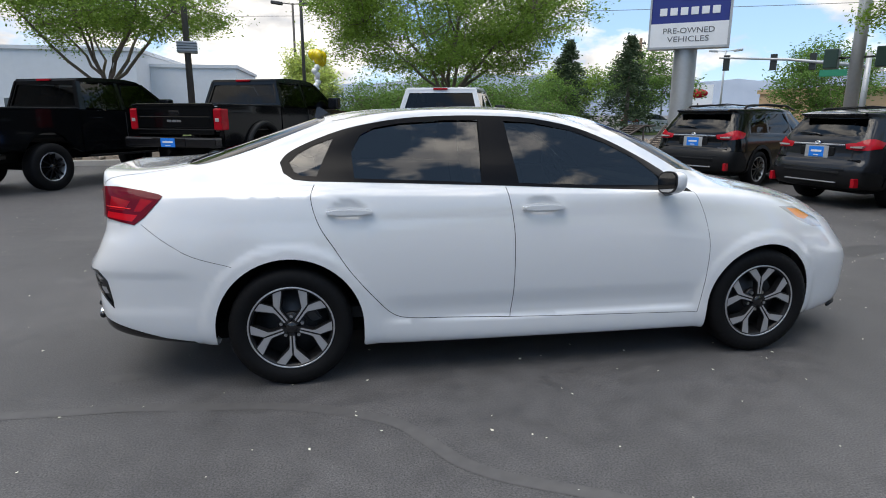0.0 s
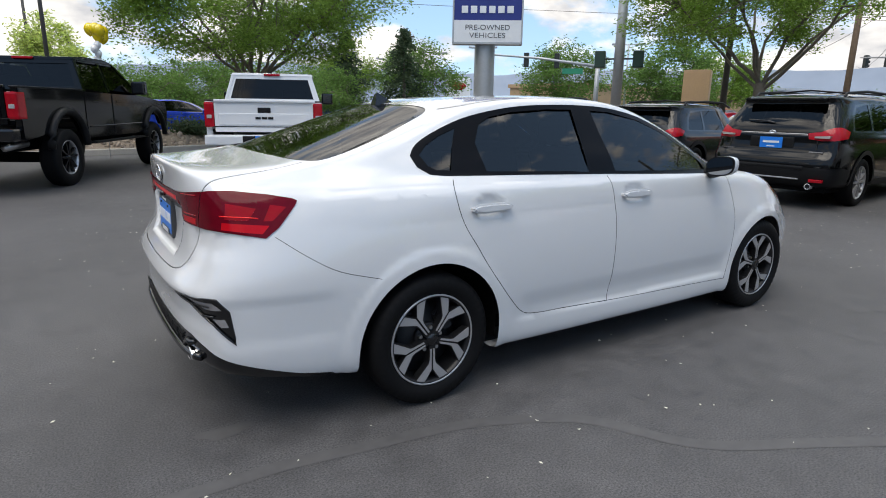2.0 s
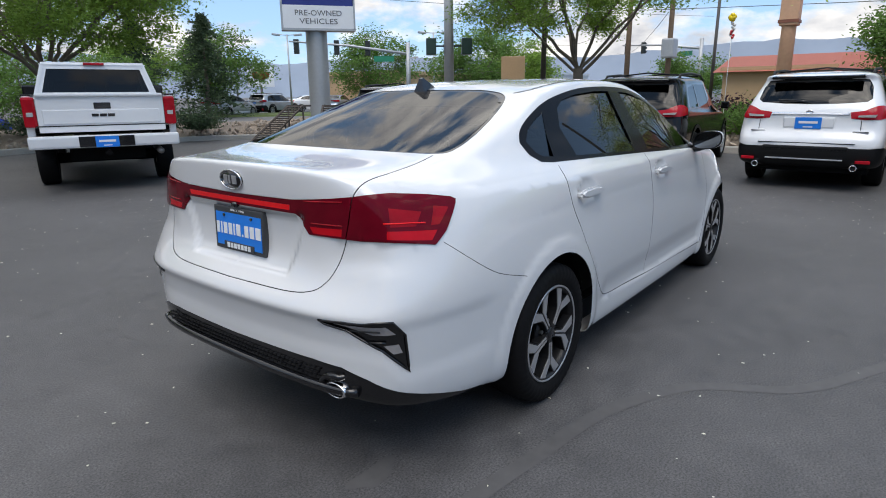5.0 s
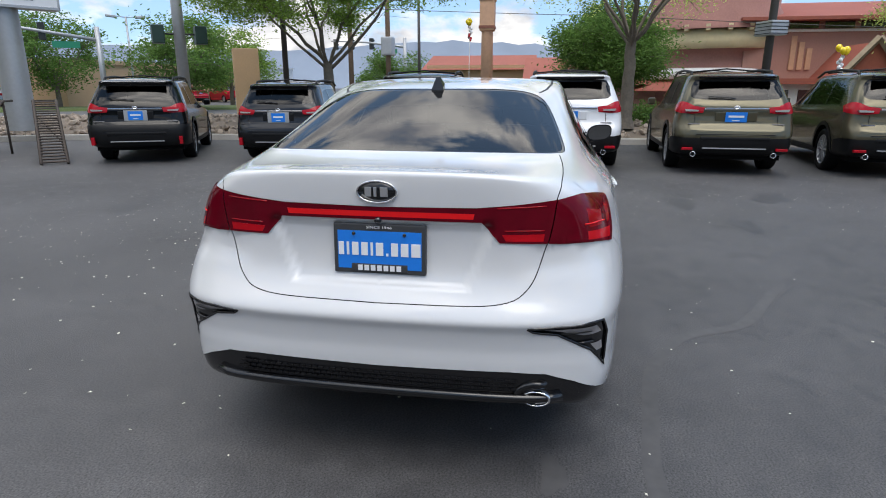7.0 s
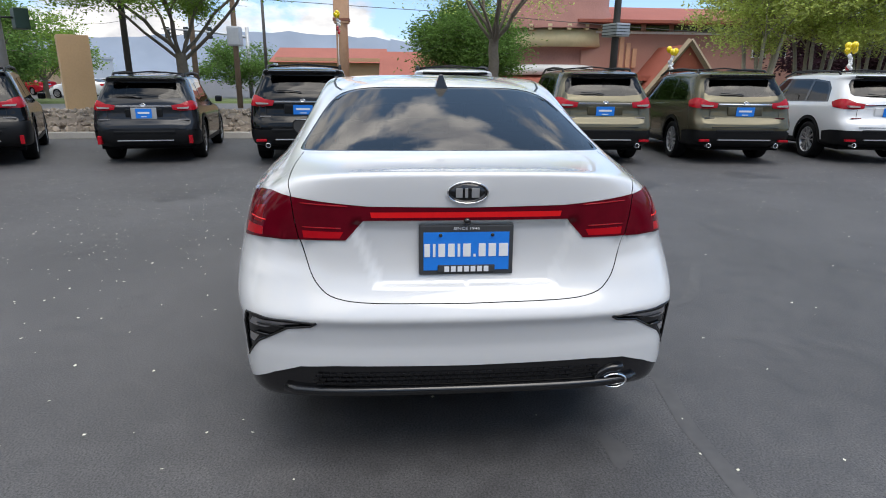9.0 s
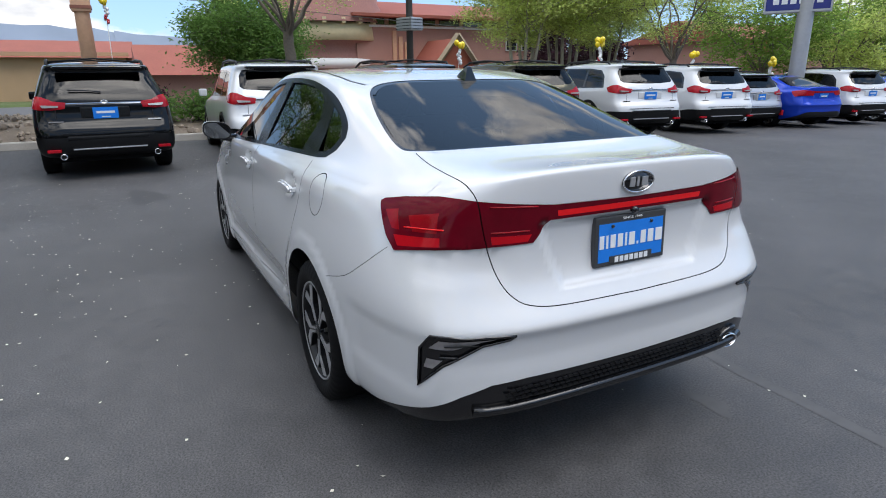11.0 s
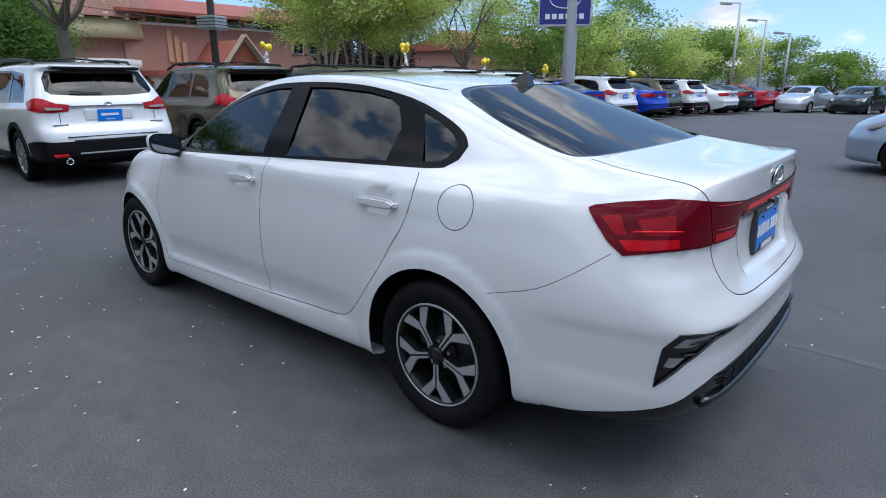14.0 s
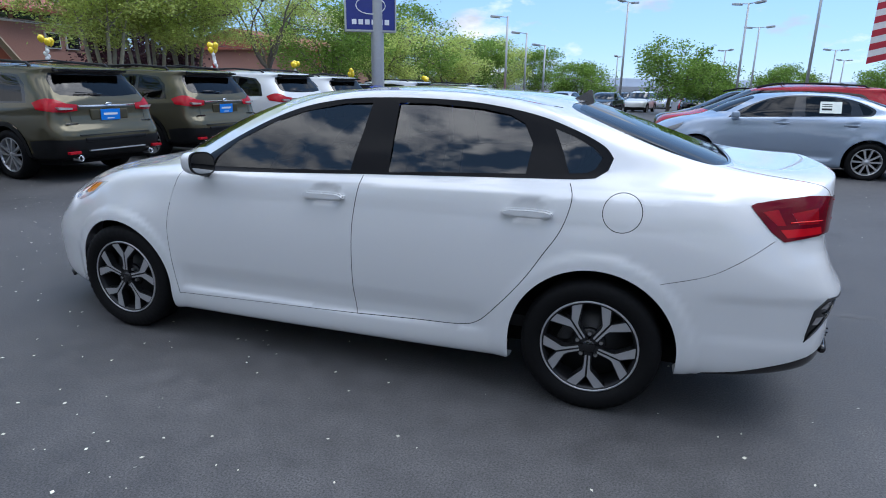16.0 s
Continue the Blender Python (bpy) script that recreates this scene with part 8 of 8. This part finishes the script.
mw = holder("monument_wall", pose(18.6, 10.75, 0), "tan stucco monument pillar on a stone base", "wall")
box("pillar", (-0.35, -0.45, 0.3), (0.55, 0.45, 2.75), M_TAN, mw, m=pose(0, 0, 0, 0, 0, -60), bevel=0.02)
box("base", (-0.6, -0.7, 0.0), (0.8, 0.7, 0.35), M_CONCRETE, mw, m=pose(0, 0, 0, 0, 0, -60), bevel=0.03)


# ---- balloons on the parked cars ----
M_YELLOW = mat("yellow_balloon", (0.85, 0.62, 0.01), 0.2, var=0.05, scale=4, coat=0.6)
M_BALLWHITE = mat("white_balloon", (0.78, 0.78, 0.78), 0.2, var=0.04, scale=4, coat=0.6)
M_BALLRED = mat("red_balloon", (0.50, 0.02, 0.03), 0.2, var=0.05, scale=4, coat=0.6)


def balloon(parent, at, r, mt):
    prof = [(0.001, r * 1.1), (r * 0.45, r * 1.0), (r * 0.85, r * 0.55), (r, 0.05 * r), (r * 0.85, -r * 0.55), (r * 0.5, -r * 1.0), (r * 0.15, -r * 1.25), (r * 0.05, -r * 1.32)]
    return lathe("balloon", prof, mt, parent, steps=14, m=Matrix.Translation(at) @ Matrix.Rotation(radians(90), 4, "X"))


def bouquet(at, base_z, label, r=0.13, red=0, seed=1):
    rnd = random.Random(seed)
    t = holder("balloon_bouquet", pose(at[0], at[1], base_z), label, "balloons")
    h = at[2] - base_z
    r *= 0.55
    tube("string", [(0, 0, 0), (0.03, 0.02, h * 0.5), (0, 0, h)], 0.008, M_BALLWHITE, t, sides=4)
    for k in range(6):
        balloon(t, (rnd.uniform(-1, 1) * r * 1.1, rnd.uniform(-1, 1) * r * 1.1, h + rnd.uniform(-0.9, 0.9) * r), r, M_YELLOW)
    for k in range(7):
        balloon(t, (rnd.uniform(-1, 1) * r * 0.7, rnd.uniform(-1, 1) * r * 0.7, h - r * (2.3 + 0.75 * k)), r * 0.62, M_BALLWHITE)
    for k in range(red):
        balloon(t, (rnd.uniform(-1, 1) * r * 0.5, rnd.uniform(-1, 1) * r * 0.5, h - r * (5.6 + 0.8 * k)), r * 0.6, M_BALLRED)
    return t


bouquet((-0.15, 13.9, 2.95), 0.0, "yellow and white balloons on a string", 0.24, 0, 2)
bouquet((13.2, 1.55, 3.0), 0.4, "yellow, white and red balloons on a leaning stick", 0.10, 4, 3)
bouquet((13.4, -7.35, 2.25), 0.3, "yellow and white balloons tied above a car", 0.14, 0, 4)
bouquet((12.0, -11.4, 2.3), 0.2, "yellow and white balloons with a red tail", 0.15, 2, 5)
bouquet((11.6, -15.0, 1.95), -0.1, "yellow balloons tied above a white car", 0.15, 0, 6)
bouquet((11.5, -18.8, 1.75), -0.2, "yellow balloons tied above a white suv", 0.17, 0, 7)
bouquet((11.2, -26.5, 1.6), -0.4, "yellow balloons above the far row", 0.2, 0, 8)


# ---- cars across the street and in the far lots ----
for k, (az, d, colour, kind, yaw) in enumerate([(57.5, 44, "silver", "sedan", 20), (54.5, 47, "silver", "medium", 15), (50.5, 56, "white", "sedan", -30), (47.5, 50, "slate", "sedan", 30), (43.0, 52, "white", "large", 10), (36.0, 58, "white", "large", 190), (33.0, 60, "red", "sedan", 60), (30.0, 62, "red", "sedan", 60), (26.5, 52, "white", "sedan", 80), (24.5, 54, "white", "sedan", 80), (66.5, 42, "blue", "sedan", -20)]):
    x, y, _ = polar((-2.47, -1.65), az, d)
    lab = COLOUR_WORD.get(colour, colour) + " car parked across the street"
    if kind == "sedan":
        small_sedan(colour, pose(x, y, 0, 0, 0, yaw), lab, "cars across the street")
    else:
        wagon(kind, colour, pose(x, y, 0, 0, 0, yaw), lab, False, "cars across the street")
for k, (x, y, colour, kind, yaw) in enumerate([(5.6, -66, "white", "large", 80), (2.5, -66, "grey", "medium", 80), (-1.0, -64, "silver", "sedan", 80), (-4, -58, "red", "sedan", 70), (9, -56, "red", "sedan", 60), (12, -52, "blue", "sedan", 60), (0.5, -50, "white", "large", 80), (-3.5, -52, "black", "sedan", 80)]):
    lab = COLOUR_WORD.get(colour, colour) + " car in a far car park"
    if kind == "sedan":
        small_sedan(colour, pose(x, y, fall(x, y), 0, 0, yaw), lab, "cars in the far lot")
    else:
        wagon(kind, colour, pose(x, y, fall(x, y), 0, 0, yaw), lab, False, "cars in the far lot")
bv = small_sedan("blue", pose(*polar((-1.03, -3.26), 84.5, 24), 0, 0, 20), "blue car behind the trucks", "cars across the street")

# flag on a tall pole
fl = holder("flag", pose(-16.6, -45, fall(0, -45)), "large striped red and white flag on a tall pole", "flag")
tube("flag_pole", [(0, 0, 0), (0, 0, 10.2)], [0.12, 0.08], M_GALV, fl)
M_STRIPE = (mat("flag_red", (0.45, 0.03, 0.05), 0.8), mat("flag_white", (0.75, 0.74, 0.73), 0.8))
for k in range(13):
    vs, fs = [], []
    for i in range(13):
        x = 3.4 * i / 12
        y = 0.14 * math.sin(x * 2.2)
        for z in (9.9 - 0.42 * k, 9.9 - 0.42 * (k + 1)):
            vs += [(x, y - 0.01, z - 0.25 * x), (x, y + 0.01, z - 0.25 * x)]
    for i in range(12):
        a = 4 * i
        fs += [(a, a + 2, a + 6, a + 4), (a + 1, a + 5, a + 7, a + 3)]
    raw("stripe", vs, fs, M_STRIPE[k % 2], fl)

# distant ridge; the air's haze is put into its pale blue-grey colour
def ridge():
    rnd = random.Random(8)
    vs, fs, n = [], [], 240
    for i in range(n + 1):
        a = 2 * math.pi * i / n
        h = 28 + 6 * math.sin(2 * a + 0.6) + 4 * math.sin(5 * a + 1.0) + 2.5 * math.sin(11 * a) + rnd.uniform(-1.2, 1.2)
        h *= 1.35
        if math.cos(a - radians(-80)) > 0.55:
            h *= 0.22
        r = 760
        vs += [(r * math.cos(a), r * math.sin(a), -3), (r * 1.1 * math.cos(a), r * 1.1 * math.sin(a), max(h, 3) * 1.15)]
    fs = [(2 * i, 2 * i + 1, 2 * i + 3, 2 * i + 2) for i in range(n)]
    return tagged(raw("backdrop", vs, fs, mat("haze_tinted_ridge", (0.22, 0.26, 0.32), 1.0, var=0.2, scale=0.02, big=0.006), smooth=True), "distant hills tinted blue-grey for haze", "hills", kind="structure")



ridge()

# plain unseen wall added behind the camera; closes the lot, darkens paint reflections
dw = holder("dealership_building", pose(0, 0, 0), "plain grey-brown unseen wall, added to darken reflections and close the lot", "building")
box("wall", (-30, -46, -1), (-22, 20, 7.5), mat("unseen_wall_grey", (0.16, 0.15, 0.14), 0.8, var=0.12, scale=4, big=0.3, bump=0.2), dw)
box("parapet", (-30.2, -46.2, 7.5), (-21.8, 20.2, 7.9), M_CONCRETE, dw)


# the stones that lie nearest to the lot, one by one
def near_stones(count):
    rnd = random.Random(77)
    shapes = []
    for k in range(7):
        bm = bmesh.new()
        bmesh.ops.create_icosphere(bm, subdivisions=1, radius=1)
        for v in bm.verts:
            v.co *= rnd.uniform(0.75, 1.15)
            v.co.z *= 0.6
        me = bpy.data.meshes.new("stone")
        bm.to_mesh(me)
        bm.free()
        me.materials.append(M_ROCKPIECE)
        shapes.append(me)
    place = bed_spot(0, 15)
    for k in range(count):
        x, y, z = place(rnd)
        s = 0.12 * rnd.uniform(0.5, 1.35)
        o = new("stone", rnd.choice(shapes))
        o.parent = bed
        o.matrix_basis = pose(x, y, z + 0.02, rnd.uniform(-25, 25), rnd.uniform(-25, 25), rnd.uniform(0, 360)) @ Matrix.Diagonal((s, s * rnd.uniform(0.7, 1), s, 1))


M_ROCKPIECE = mat("loose_stone", (0.31, 0.25, 0.20), 0.9, var=0.3, scale=14, big=2, bump=0.5, dist=0.01, per_object=0.25)
near_stones(280)
